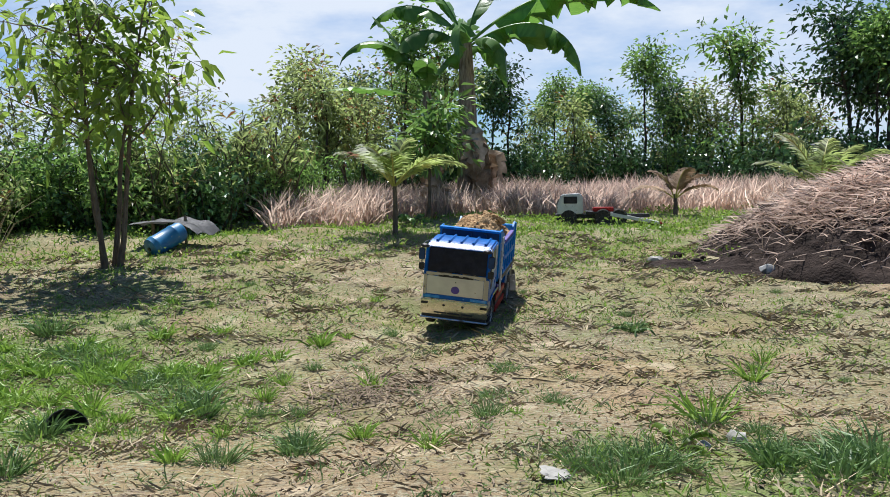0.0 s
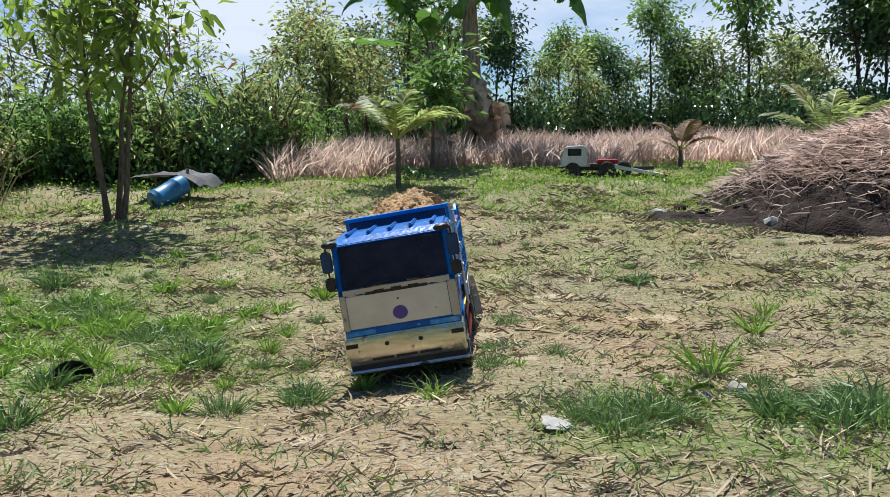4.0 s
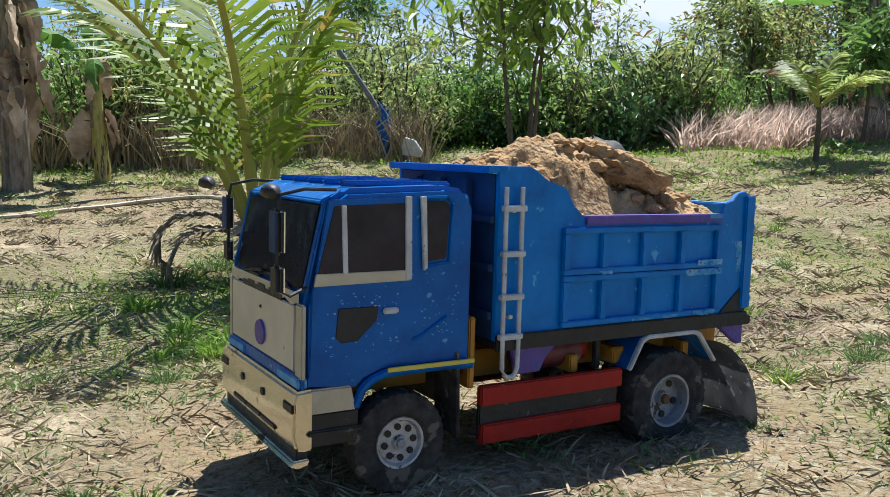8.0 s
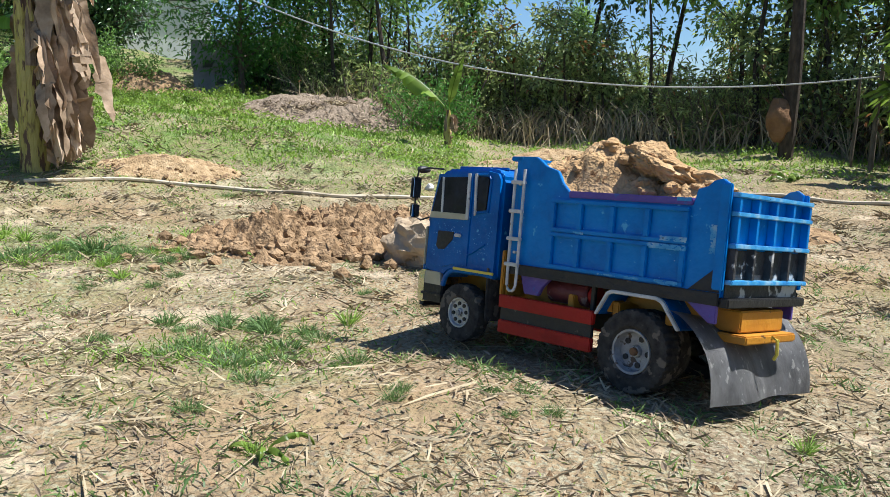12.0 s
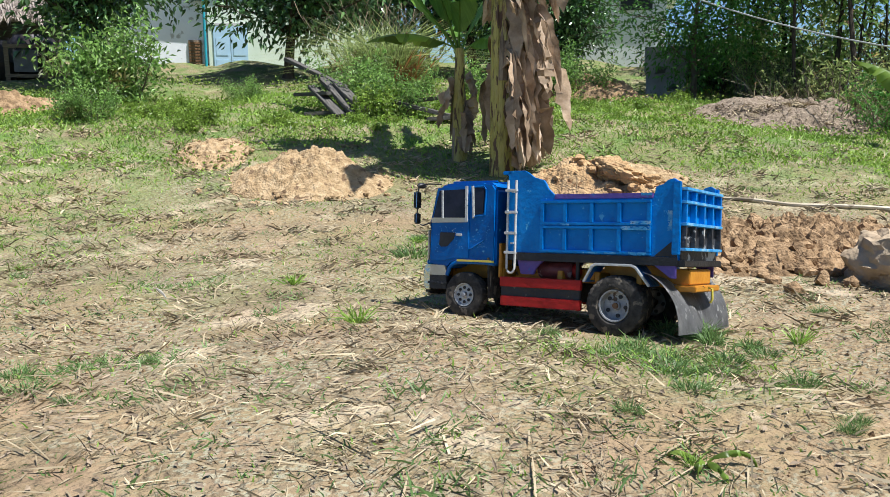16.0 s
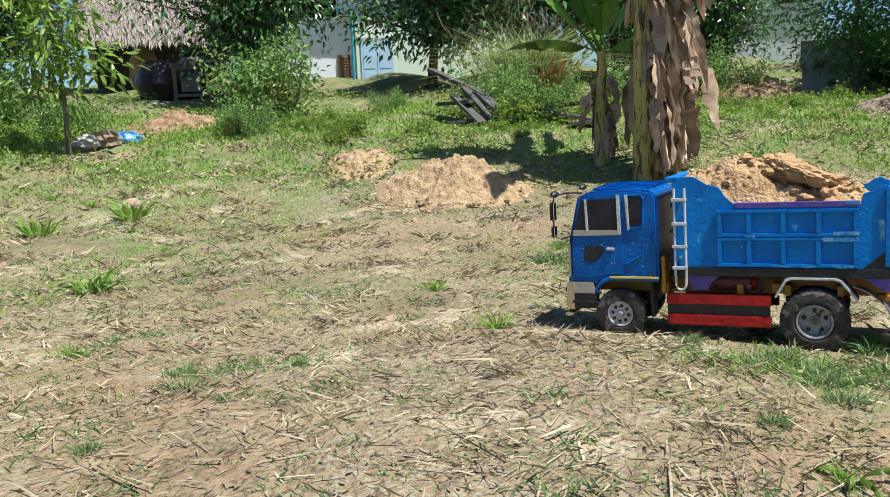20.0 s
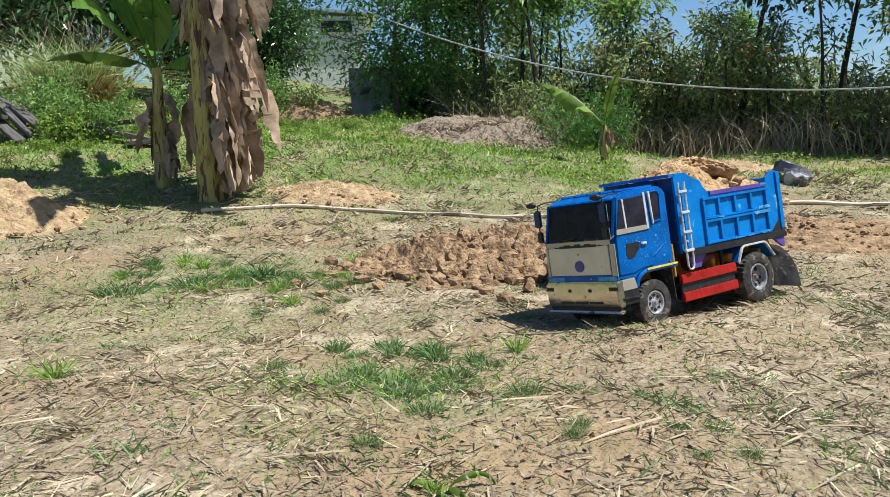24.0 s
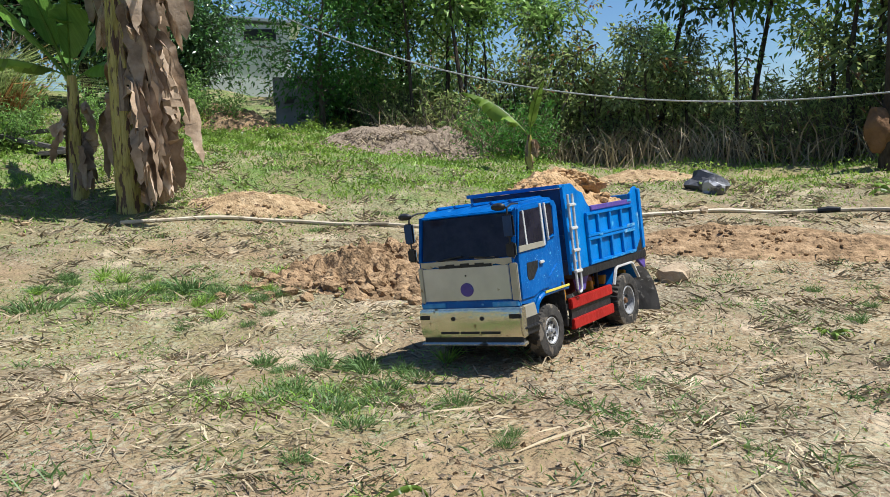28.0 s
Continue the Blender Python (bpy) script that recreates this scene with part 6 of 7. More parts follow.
def lay_tufts():
    kinds = [tuft(81, 95, 0.15, 0.007, 0.17, GRASS_BLUE, "tuft of coarse blue-green grass"), tuft(82, 55, 0.2, 0.007, 0.07, GRASS, "tall tuft of bright grass"), tuft(83, 120, 0.10, 0.0055, 0.25, GRASS_BLUE, "low spreading tuft of grass"),
             tuft(84, 48, 0.17, 0.0115, 0.14, GRASS, "leafy clump of broad-bladed bright grass"), tuft(85, 150, 0.13, 0.0035, 0.16, GRASS_BLUE, "dense clump of fine curling grass")]
    spots = [(0.40, 2.29, 4, 1.1), (0.31, 2.42, 4, 0.9), (0.5, 2.4, 4, 1.1), (0.57, 2.34, 4, 0.8), (0.44, 2.5, 2, 0.8), (0.95, 2.23, 0, 1.0), (0.85, 2.36, 0, 0.9), (1.11, 2.31, 0, 1.2), (1.02, 2.4, 4, 1.0), (1.15, 2.5, 0, 0.9), (0.9, 2.45, 4, 0.8), (0.87, 3.06, 1, 1.25), (0.85, 3.0, 4, 0.8), (1.52, 4.32, 1, 0.7), (0.11, 3.6, 2, 0.7), (0.2, 4.1, 2, 0.7), (-0.61, 3.0, 4, 0.9), (1.04, 5.14, 0, 0.9), (-1.25, 3.6, 2, 1.5), (-1.1, 3.4, 0, 1.2), (-1.5, 3.9, 2, 1.4),
             (-2.2, 4.7, 2, 1.6), (-1.9, 4.3, 0, 1.3), (-2.5, 5.1, 0, 1.4), (-1.6, 3.1, 0, 1.0), (-0.6, 2.9, 0, 0.9), (-1.98, -0.83, 2, 0.8), (-2.2, -0.95, 2, 0.9), (-2.3, -1.1, 2, 0.8), (-2.05, -1.05, 2, 0.7), (-2.42, -0.8, 2, 0.8), (-2.15, -0.75, 2, 0.7), (-1.8, -0.7, 2, 0.6), (-1.3, -0.52, 1, 0.3),
             (-3.9, -2.8, 2, 1.6), (-3.6, -3.1, 2, 1.5), (-4.2, -2.5, 0, 1.3), (-1.4, -4.7, 3, 1.4), (-1.8, -6.7, 3, 1.6), (-2.5, -6.6, 3, 1.7), (1.35, 3.95, 1, 1.0), (-3.3, 3.3, 0, 1.4), (-3.0, 3.4, 2, 1.5), (-2.9, 3.95, 0, 1.3), (-3.5, 3.8, 2, 1.5), (-1.45, 2.55, 0, 1.0), (-1.35, 0.95, 0, 0.5), (-1.6, 0.75, 1, 0.4)]
    q = random.Random(9)
    for _ in range(150):
        az, r = q.uniform(-32, 165), q.uniform(2.3, 9)
        x, y = polar(az, r)
        if q.random() < 0.25 + float(growth(np.array(x), np.array(y))):
            spots.append((x, y, q.choice((1, 2, 3, 4, 4)), q.uniform(0.3, 0.75)))
    for _ in range(26):
        spots.append((-2.1 + q.gauss(0, 0.5), 3.1 + q.gauss(0, 0.5), q.choice((3, 3, 1)), q.uniform(0.5, 0.9)))
    for _ in range(80):
        spots.append((-1.9 + q.gauss(0, 0.6), 3.8 + q.gauss(0, 0.75), q.choice((3, 3, 1, 4)), q.uniform(0.55, 1.05)))
    for _ in range(9):
        spots.append((-0.95 + q.gauss(0, 0.22), 1.0 + q.gauss(0, 0.12), q.choice((0, 1)), q.uniform(0.3, 0.55)))
    for _ in range(10):
        spots.append((-2.62 + q.gauss(0, 0.2), -1.02 + q.gauss(0, 0.2), q.choice((0, 2)), q.uniform(0.5, 0.8)))
    for _ in range(34):
        u = q.uniform(-1, 1)
        spots.append((-4.08 + 0.18 * u + q.gauss(0, 0.2), -2.75 + 0.8 * u + q.gauss(0, 0.12), q.choice((4, 4, 2, 1)), q.uniform(0.45, 0.85)))
    for _ in range(6):
        spots.append((-1.72 + q.gauss(0, 0.1), -0.05 + q.gauss(0, 0.12), q.choice((4, 2)), q.uniform(0.25, 0.45)))
    for x, y in ((-0.75, -2.08), (-1.19, -2.34), (-0.3, -1.95), (-2.05, 0.35), (-1.5, -0.75)):
        spots.append((x, y, 4, q.uniform(0.3, 0.5)))
    first = set()
    for x, y, k, s in spots:
        if k not in first:
            first.add(k)
            put(kinds[k], x, y, 0, s)
        else:
            again(kinds[k], x, y, q.uniform(0, 6.28), s)


def lay_reeds():
    q = np.random.default_rng(73)
    n = 26000
    az = q.uniform(-24, 13.5, n)
    r = 12.6 + 4.5 * q.random(n) - 1.6 * np.clip((az - 5) / 8, 0, 1) + 1.2 * np.clip((-8 - az) / 10, 0, 1)
    x, y = 0.2 - r * np.sin(np.radians(az)), 0.05 + r * np.cos(np.radians(az))
    keep = np.hypot(x - 0.0, y - 14.1) > 0.75
    x, y = x[keep], y[keep]
    ways = np.stack([q.normal(size=len(x)) * 0.35, q.normal(size=len(x)) * 0.35, np.ones(len(x))], 1)
    ob = blade_mesh("dead_reeds", np.stack([x, y, gz(x, y) - 0.02], 1), ways, 0.66, 0.02, REED, q, 0.8)
    tagged(ob, "stand of dead pinkish reeds", "reeds", kind="stuff")
    n = 5500
    az, r = q.uniform(30, 66, n), q.uniform(9.8, 11.8, n)
    x, y = 0.2 - r * np.sin(np.radians(az)), 0.05 + r * np.cos(np.radians(az))
    ways = np.stack([q.normal(size=n) * 0.25, q.normal(size=n) * 0.25, np.ones(n)], 1)
    ob = blade_mesh("dry_stalks", np.stack([x, y, gz(x, y) - 0.02], 1), ways, 0.9, 0.018, STRAW, q, 0.8)
    tagged(ob, "dense dry stalks at the hedge's foot", "stalks", kind="stuff")
    n = 2000
    az, r = q.uniform(64, 106, n), q.uniform(11.2, 12.6, n)
    x, y = 0.2 - r * np.sin(np.radians(az)), 0.05 + r * np.cos(np.radians(az))
    ways = np.stack([q.normal(size=n) * 0.3, q.normal(size=n) * 0.3, np.ones(n)], 1)
    ob = blade_mesh("dry_stalks", np.stack([x, y, gz(x, y) - 0.02], 1), ways, 0.75, 0.013, STRAW, q, 0.9)
    tagged(ob, "thin dry stalks along the wood's edge", "stalks", kind="stuff")


lay_straw()
lay_grass()
lay_tufts()
lay_reeds()


# ---- things lying about ----
def heap(name, x, y, rx, ry, h, mat, label, category, seed=1, turn=0.0, rough=0.25, n=60, flat=1.5, grain=0.03):
    """A heap with an uneven skin that runs out into the ground."""
    bm, rows = bmesh.new(), []
    c, s = math.cos(turn), math.sin(turn)
    for i in range(n + 1):
        row = []
        for k in range(n + 1):
            u, v = 2.2 * i / n - 1.1, 2.2 * k / n - 1.1
            px, py = x + c * u * rx - s * v * ry, y + s * u * rx + c * v * ry
            d = math.hypot(u, v) + 0.18 * noise.noise(Vector((u * 2, v * 2, seed)))
            f = max(0.0, 1 - d**flat)
            z = f * h * (1 + rough * noise.fractal(Vector((u * 3, v * 3, seed * 3)), 0.8, 2.1, 5)) + f**0.5 * grain * noise.fractal(Vector((u * n * 0.05, v * n * 0.05, seed)), 0.75, 2.0, 3)
            row.append(bm.verts.new((px, py, float(gz(px, py)) + z - (0.03 if f <= 0 else 0.0))))
        rows.append(row)
    for i in range(n):
        for k in range(n):
            bm.faces.new((rows[i][k], rows[i + 1][k], rows[i + 1][k + 1], rows[i][k + 1]))
    return tagged(part(name, bm, mat, None, angle=50), label, category)


def clods(name, x, y, rx, ry, turn, count, size, mat, label, seed):
    """Loose clods, joined."""
    q = random.Random(seed)
    bm = bmesh.new()
    c, s = math.cos(turn), math.sin(turn)
    for k in range(count):
        u, v = q.gauss(0, 0.45), q.gauss(0, 0.45)
        px, py = x + c * u * rx - s * v * ry, y + s * u * rx + c * v * ry
        m = bmesh.ops.create_icosphere(bm, subdivisions=1, radius=size * q.uniform(0.3, 1.2) ** 1.6)["verts"]
        for w in m:
            w.co = w.co * q.uniform(0.72, 1.2)
            w.co = Vector((w.co.x * q.uniform(0.8, 1.2), w.co.y, w.co.z * 0.7)) + Vector((px, py, float(gz(px, py)) + size * 0.25 + max(0, 0.06 * (1 - u * u - v * v))))
    return tagged(part(name, bm, mat, None, smooth=False), label, "soil", kind="stuff")


soil = heap("dug_soil", -4.98, -1.25, 1.0, 0.8, 0.10, CLAY, "low bank of freshly dug brown soil", "soil heap", 3, -0.9, 1.2, 190, 2.0, 0.11)
clod_meshes = []
q99 = random.Random(99)
for k in range(90):
    u, v = q99.gauss(0, 0.36), q99.gauss(0, 0.36)
    cx, cy = -4.98 + math.cos(-0.9) * u - math.sin(-0.9) * v * 0.8, -1.25 + math.sin(-0.9) * u + math.cos(-0.9) * v * 0.8
    if k < 6:
        clod_meshes.append(part("clod", lump(0.05, 140 + k, 0.5, 2, (1.2, 0.95, 0.75), 2.0), CLAY, soil, angle=30))
    ob = clod_meshes[k] if k < 6 else new("clod", clod_meshes[k % 6].data)
    ob.parent = soil
    ob.matrix_local = Matrix.LocRotScale((cx, cy, float(gz(cx, cy)) + 0.02 + 0.07 * max(0.0, 1 - u * u - v * v)), Euler((q99.uniform(0, 6), q99.uniform(0, 6), q99.uniform(0, 6))), (q99.uniform(0.45, 1.3),) * 3)
clods("soil_clods", -4.9, -1.25, 0.95, 0.75, -0.9, 1100, 0.046, CLAY, "loose clods of dug soil", 4)
heap("dug_soil", -5.9, 1.0, 1.2, 0.55, 0.06, CLAY, "trodden strip of dug soil beside the hose", "soil heap", 8, 1.4, 0.8, 80, 2.0, 0.04)
clods("soil_clods", -5.9, 0.9, 1.1, 0.5, 1.4, 300, 0.018, CLAY, "scattered clods along the dug strip", 5)
heap("sand_mound", -4.98, -5.36, 0.72, 0.56, 0.28, SAND_DRY, "heap of dug yellow sand", "sand heap", 11, 2.32, 0.3, 130, 1.25, 0.06)
clods("sand_clods", -4.95, -5.33, 0.8, 0.62, 2.3, 330, 0.03, SAND_DRY, "sand clods round the heap", 6)
heap("sand_mound", -4.95, -6.65, 0.55, 0.36, 0.1, SAND_DRY, "flat spread of dug sand beside a hollow", "sand heap", 12, 0.8, 0.35, 90, 1.3, 0.03)
heap("sand_mound", -6.75, -3.2, 0.62, 0.34, 0.1, SAND_DRY, "small heap of sand by the hose", "sand heap", 13, 1.9, 0.6)
heap("sand_mound", -9.2, 0.15, 0.8, 0.3, 0.08, SAND_DRY, "patch of bare sand in the grass", "sand heap", 14, 1.9, 0.6)
heap("litter_mound", -10.85, -2.6, 1.5, 0.75, 0.36, HEAP_DRY, "long mound of dry grey litter", "mound", 15, 2.31, 0.35, 90, 1.5, 0.05)
heap("bank_soil", -11.2, -5.6, 1.0, 0.6, 0.25, CLAY, "bare soil slipping from the bank", "soil heap", 16, 2.2, 0.6)
heap("bank_soil", -5.0, -10.4, 0.7, 0.5, 0.18, CLAY, "bare soil below the hut", "soil heap", 17, 2.6, 0.6)
heap("compost_mound", 4.25, 7.5, 2.1, 1.3, 0.76, LOOM, "dark compost heap under dry stalks", "compost heap", 21, -0.35, 0.35, 150, 1.3, 0.14)


def heap_stalks():
    q = np.random.default_rng(75)
    n = 30000
    u, v = q.normal(size=n) * 0.42 + 0.1, q.normal(size=n) * 0.42 + 0.15
    c, s = np.cos(-0.35), np.sin(-0.35)
    x, y = 4.25 + c * u * 2.1 - s * v * 1.3, 7.5 + s * u * 2.1 + c * v * 1.3
    f = np.clip(1 - np.hypot(u, v) ** 1.3, 0, 1)
    keep = ((v > -0.42 + 0.3 * np.sin(5 * u)) | (q.random(len(u)) < 0.5)) & (f > 0.02)
    x, y, f = x[keep], y[keep], f[keep]
    a = q.uniform(0, 6.28, len(x))
    ob = blade_mesh("dry_stalks", np.stack([x, y, gz(x, y) + f * 0.8 + q.uniform(0, 0.11, len(x))], 1), np.stack([np.cos(a), np.sin(a), q.normal(size=len(x)) * 0.35], 1), 0.24, 0.0085, REED, q, 0.5)
    tagged(ob, "dry stalks thrown over the compost heap", "stalks", kind="stuff")
    k = q.random(len(x)) < 0.22
    x, y, f, a = x[k], y[k], f[k], q.uniform(0, 6.28, int(k.sum()))
    ob = blade_mesh("rotting_stalks", np.stack([x, y, gz(x, y) + f * 0.8 + q.uniform(0, 0.12, len(x))], 1), np.stack([np.cos(a), np.sin(a), q.normal(size=len(x)) * 0.5], 1), 0.2, 0.008, STRAW_DARK, q, 0.6)
    tagged(ob, "brown rotting stalks in the compost heap", "stalks", kind="stuff")


heap_stalks()
q76 = np.random.default_rng(76)
u76, v76, a76 = q76.normal(size=2600) * 0.45, q76.normal(size=2600) * 0.45, q76.uniform(0, 6.28, 2600)
x76, y76 = -10.85 + np.cos(2.31) * u76 * 1.5 - np.sin(2.31) * v76 * 0.7, -2.6 + np.sin(2.31) * u76 * 1.5 + np.cos(2.31) * v76 * 0.7
z76 = gz(x76, y76) + 0.32 * np.clip(1 - np.hypot(u76, v76) ** 1.5, 0, 1)
tagged(blade_mesh("dry_stalks", np.stack([x76, y76, z76 + 0.01], 1), np.stack([np.cos(a76), np.sin(a76), q76.normal(size=2600) * 0.25], 1), 0.16, 0.012, STRAW, q76, 0.3, lying=True), "broken dry stalks on the litter mound", "stalks", kind="stuff")
clods("sand_clods", -4.93, -6.6, 0.65, 0.45, 0.8, 160, 0.025, SAND_DRY, "sand clods beside the hollow", 61)
clods("sand_clods", -6.75, -3.2, 0.7, 0.4, 1.9, 160, 0.022, SAND_DRY, "sand clods by the hose", 62)
heap("compost_strip", 2.7, 7.35, 1.15, 0.34, 0.07, LOOM, "thin strip of dark litter running out from the heap", "compost", 22, -0.14, 0.5, 60, 1.5, 0.03)
clods("compost_clods", 3.7, 7.15, 1.7, 0.6, -0.35, 400, 0.05, LOOM, "dark crumbly lumps of compost", 7)

rock = thing("rock", pose(-4.32, -0.6, float(gz(-4.32, -0.6)) + 0.1, 0, 0, 40), "broken block of pale clay rock", "rock")
part("rock_body", lump(0.215, 2, 0.4, 4, (1.15, 0.8, 0.8), 1.2), ROCK, rock, angle=25)
for k, (x, y, s, mt, lab) in enumerate(((-7.4, -0.1, 0.07, BLACK, "dark half brick by the hose"), (-2.58, -6.75, 0.09, ROCK, "yellow stone in the grass"), (-4.7, 0.31, 0.085, ROCK, "small square clay stone by the soil"), (-7.2, 0.7, 0.05, ROCK, "pale stone by the hose"), (-7.0, -0.9, 0.045, WHITE, "white stone by the hose"), (-6.3, -0.3, 0.04, ROCK, "small stone on the dug soil"), (2.59, 7.12, 0.075, CONCRETE, "grey scrap of concrete"), (1.83, 7.9, 0.06, PAPER, "pale scrap of board"), (3.05, 7.6, 0.07, PAPER, "pale scrap on the dark litter"), (0.84, 2.67, 0.035, PAPER, "pale flat scrap in the grass"), (0.7, 2.55, 0.022, PAPER, "small pale scrap in the grass"))):
    st = thing("stone", pose(x, y, float(gz(x, y)) + s * 0.35, 0, 0, 50 * k), lab, "stone")
    part("stone_body", lump(s, 30 + k, 0.35, 2, (1.15, 0.9, 0.8)), mt, st, angle=25)

hose_way = [(-5.85, -4.0), (-6.21, -3.43), (-6.43, -2.81), (-6.47, -2.11), (-6.46, -1.52), (-6.7, -0.7), (-6.98, 0.0), (-7.12, 0.52), (-7.33, 1.15), (-7.4, 1.6), (-7.31, 1.88), (-7.1, 2.3), (-6.84, 2.7), (-6.6, 3.1), (-6.3, 3.6), (-5.88, 4.05), (-5.62, 4.6), (-5.45, 5.05), (-5.1, 5.35), (-4.78, 5.46), (-4.5, 5.9)]


def smooth_way(way, steps=6):
    out = []
    for i in range(len(way) - 1):
        p0, p1, p2, p3 = (Vector(way[max(0, min(len(way) - 1, i + k))]) for k in (-1, 0, 1, 2))
        for s in range(steps):
            t = s / steps
            out.append(0.5 * ((2 * p1) + (p2 - p0) * t + (2 * p0 - 5 * p1 + 4 * p2 - p3) * t * t + (3 * p1 - p0 - 3 * p2 + p3) * t**3))
    return out + [Vector(way[-1])]


hose = thing("garden_hose", Matrix(), "long sun-bleached water hose lying over the grass", "hose")
part("pipe", tube([(p.x, p.y, float(gz(p.x, p.y)) + 0.016 + 0.004 * math.sin(9 * p.y)) for p in smooth_way(hose_way)], 0.017, 8), HOSE, hose)
part("joint", tube([(-7.385, 1.66, float(gz(-7.385, 1.66)) + 0.02), (-7.36, 1.74, float(gz(-7.36, 1.74)) + 0.026), (-7.33, 1.83, float(gz(-7.33, 1.83)) + 0.022)], [0.021, 0.03, 0.021], 8), BLACK, hose, "black tape round the joint")

# torn plastic in the grass
bag = thing("plastic_sheet", pose(-8.43, 0.83, float(gz(-8.43, 0.83)), 0, 0, 70), "crumpled black plastic sheet in the grass", "plastic sheet")
part("sheet", lump(0.2, 9, 0.42, 3, (1.1, 0.7, 0.85), 1.3), BLACK_BAG, bag, angle=20)
pot = thing("plastic_scrap", pose(-1.55, 3.18, float(gz(-1.55, 3.18)) - 0.02, 55, 0, 40), "curved scrap of black plastic pot", "scrap")
bm = lathe([(-0.07, 0.06), (0.0, 0.075), (0.07, 0.08)], 18, "z")
bmesh.ops.delete(bm, geom=[f for f in bm.faces if len(f.verts) > 4 or f.calc_center_median().y < -0.01], context="FACES")
bmesh.ops.solidify(bm, geom=bm.faces[:], thickness=0.003)
part("shell", bm, BLACK, pot)
paper = thing("paper_scrap", pose(0.22, 2.32, float(gz(0.22, 2.32)) + 0.015, 12, 8, 30), "crumpled scrap of pale paper", "paper")
part("sheet", lump(0.043, 12, 0.4, 3, (1.1, 0.85, 0.16), 2.5), PAPER, paper, angle=20)
chip = thing("bark_chip", pose(-1.92, -3.3, float(gz(-1.92, -3.3)) + 0.01, 0, 0, 20), "curled pale strip of bark", "bark chip")
part("strip", tube([(-0.02, 0.015, -0.005), (-0.015, 0.0, 0.018), (-0.004, -0.012, 0.036), (0.012, -0.018, 0.05)], [0.003, 0.0065, 0.007, 0.003], 6), PAPER, chip)

# barrel under a grey sheet
bar = thing("barrel", Matrix.LocRotScale((-2.98, 8.6, float(gz(-2.98, 8.6)) + 0.12), Euler((radians(24), 0, radians(-38))), (0.7, 0.8, 0.7)), "small blue plastic barrel lying on its side", "barrel")
part("shell", lathe([(-0.26, 0.01), (-0.26, 0.12), (-0.245, 0.145), (-0.2, 0.15), (-0.19, 0.157), (-0.17, 0.157), (-0.16, 0.15), (0.1, 0.15), (0.11, 0.157), (0.13, 0.157), (0.14, 0.15), (0.22, 0.148), (0.25, 0.13), (0.252, 0.01)], 28), BARREL, bar)
part("bung", lathe([(-0.275, 0.01), (-0.275, 0.03), (-0.258, 0.03), (-0.258, 0.01)], 12), BLACK, bar)
sheet = thing("plastic_cover", pose(-3.02, 8.98, float(gz(-3.02, 8.98)), 0, 0, -12), "sagging grey sheet propped over the barrel", "sheet")
bm, rows = bmesh.new(), []
for i in range(19):
    rows.append([bm.verts.new((-0.42 + 0.8 * i / 18, -0.2 + 0.5 * k / 8, 0.25 + 0.02 * math.sin(i * 0.9) * (k / 8) - 0.13 * max(0, (i - 11) / 7) ** 2 - 0.03 * max(0, (6 - i) / 6) + 0.02 * math.sin(k))) for k in range(9)])
for a, b in zip(rows, rows[1:]):
    for k in range(8):
        bm.faces.new((a[k], a[k + 1], b[k + 1], b[k]))
bmesh.ops.solidify(bm, geom=bm.faces[:], thickness=0.008)
part("cover", bm, MAT_GREY, sheet)
for x in (-0.34, 0.05):
    part("prop", tube([(x, 0.15, -0.05), (x, 0.15, 0.3)], 0.018, 6), WOOD, sheet)

# leaning pole with a scoop and a blue cloth
px, py = -5.39, 8.39
pole = thing("leaning_pole", pose(px, py, float(gz(px, py))), "leaning grey pole with a scoop and blue cloth", "pole")
part("shaft", tube([(0.45, 0.1, -0.05), (0.02, -0.05, 0.75), (-0.47, -0.25, 1.55)], [0.035, 0.032, 0.028], 8), MAT_GREY, pole)
part("scoop", prism([(-0.05, 0.0), (0.22, -0.03), (0.25, 0.04), (0.16, 0.16), (0.02, 0.2)], -0.02, 0.03, 0.008), WHITE, pole).location = (0.4, 0.05, 0.08)
part("cloth", lump(0.12, 14, 0.5, 3, (0.7, 0.5, 2.2), 2.0), BLUE, pole, "knotted blue cloth", angle=30).location = (0.16, 0.02, 0.36)
st = thing("stick", pose(-3.6, 5.75, float(gz(-3.6, 5.75)) + 0.02, 0, 0, 20), "pale broken branch on the grass", "stick")
part("branch", tube([(-0.35, 0, 0), (0, 0.03, 0.02), (0.35, -0.02, 0.01)], [0.018, 0.022, 0.012], 6), WOOD, st)


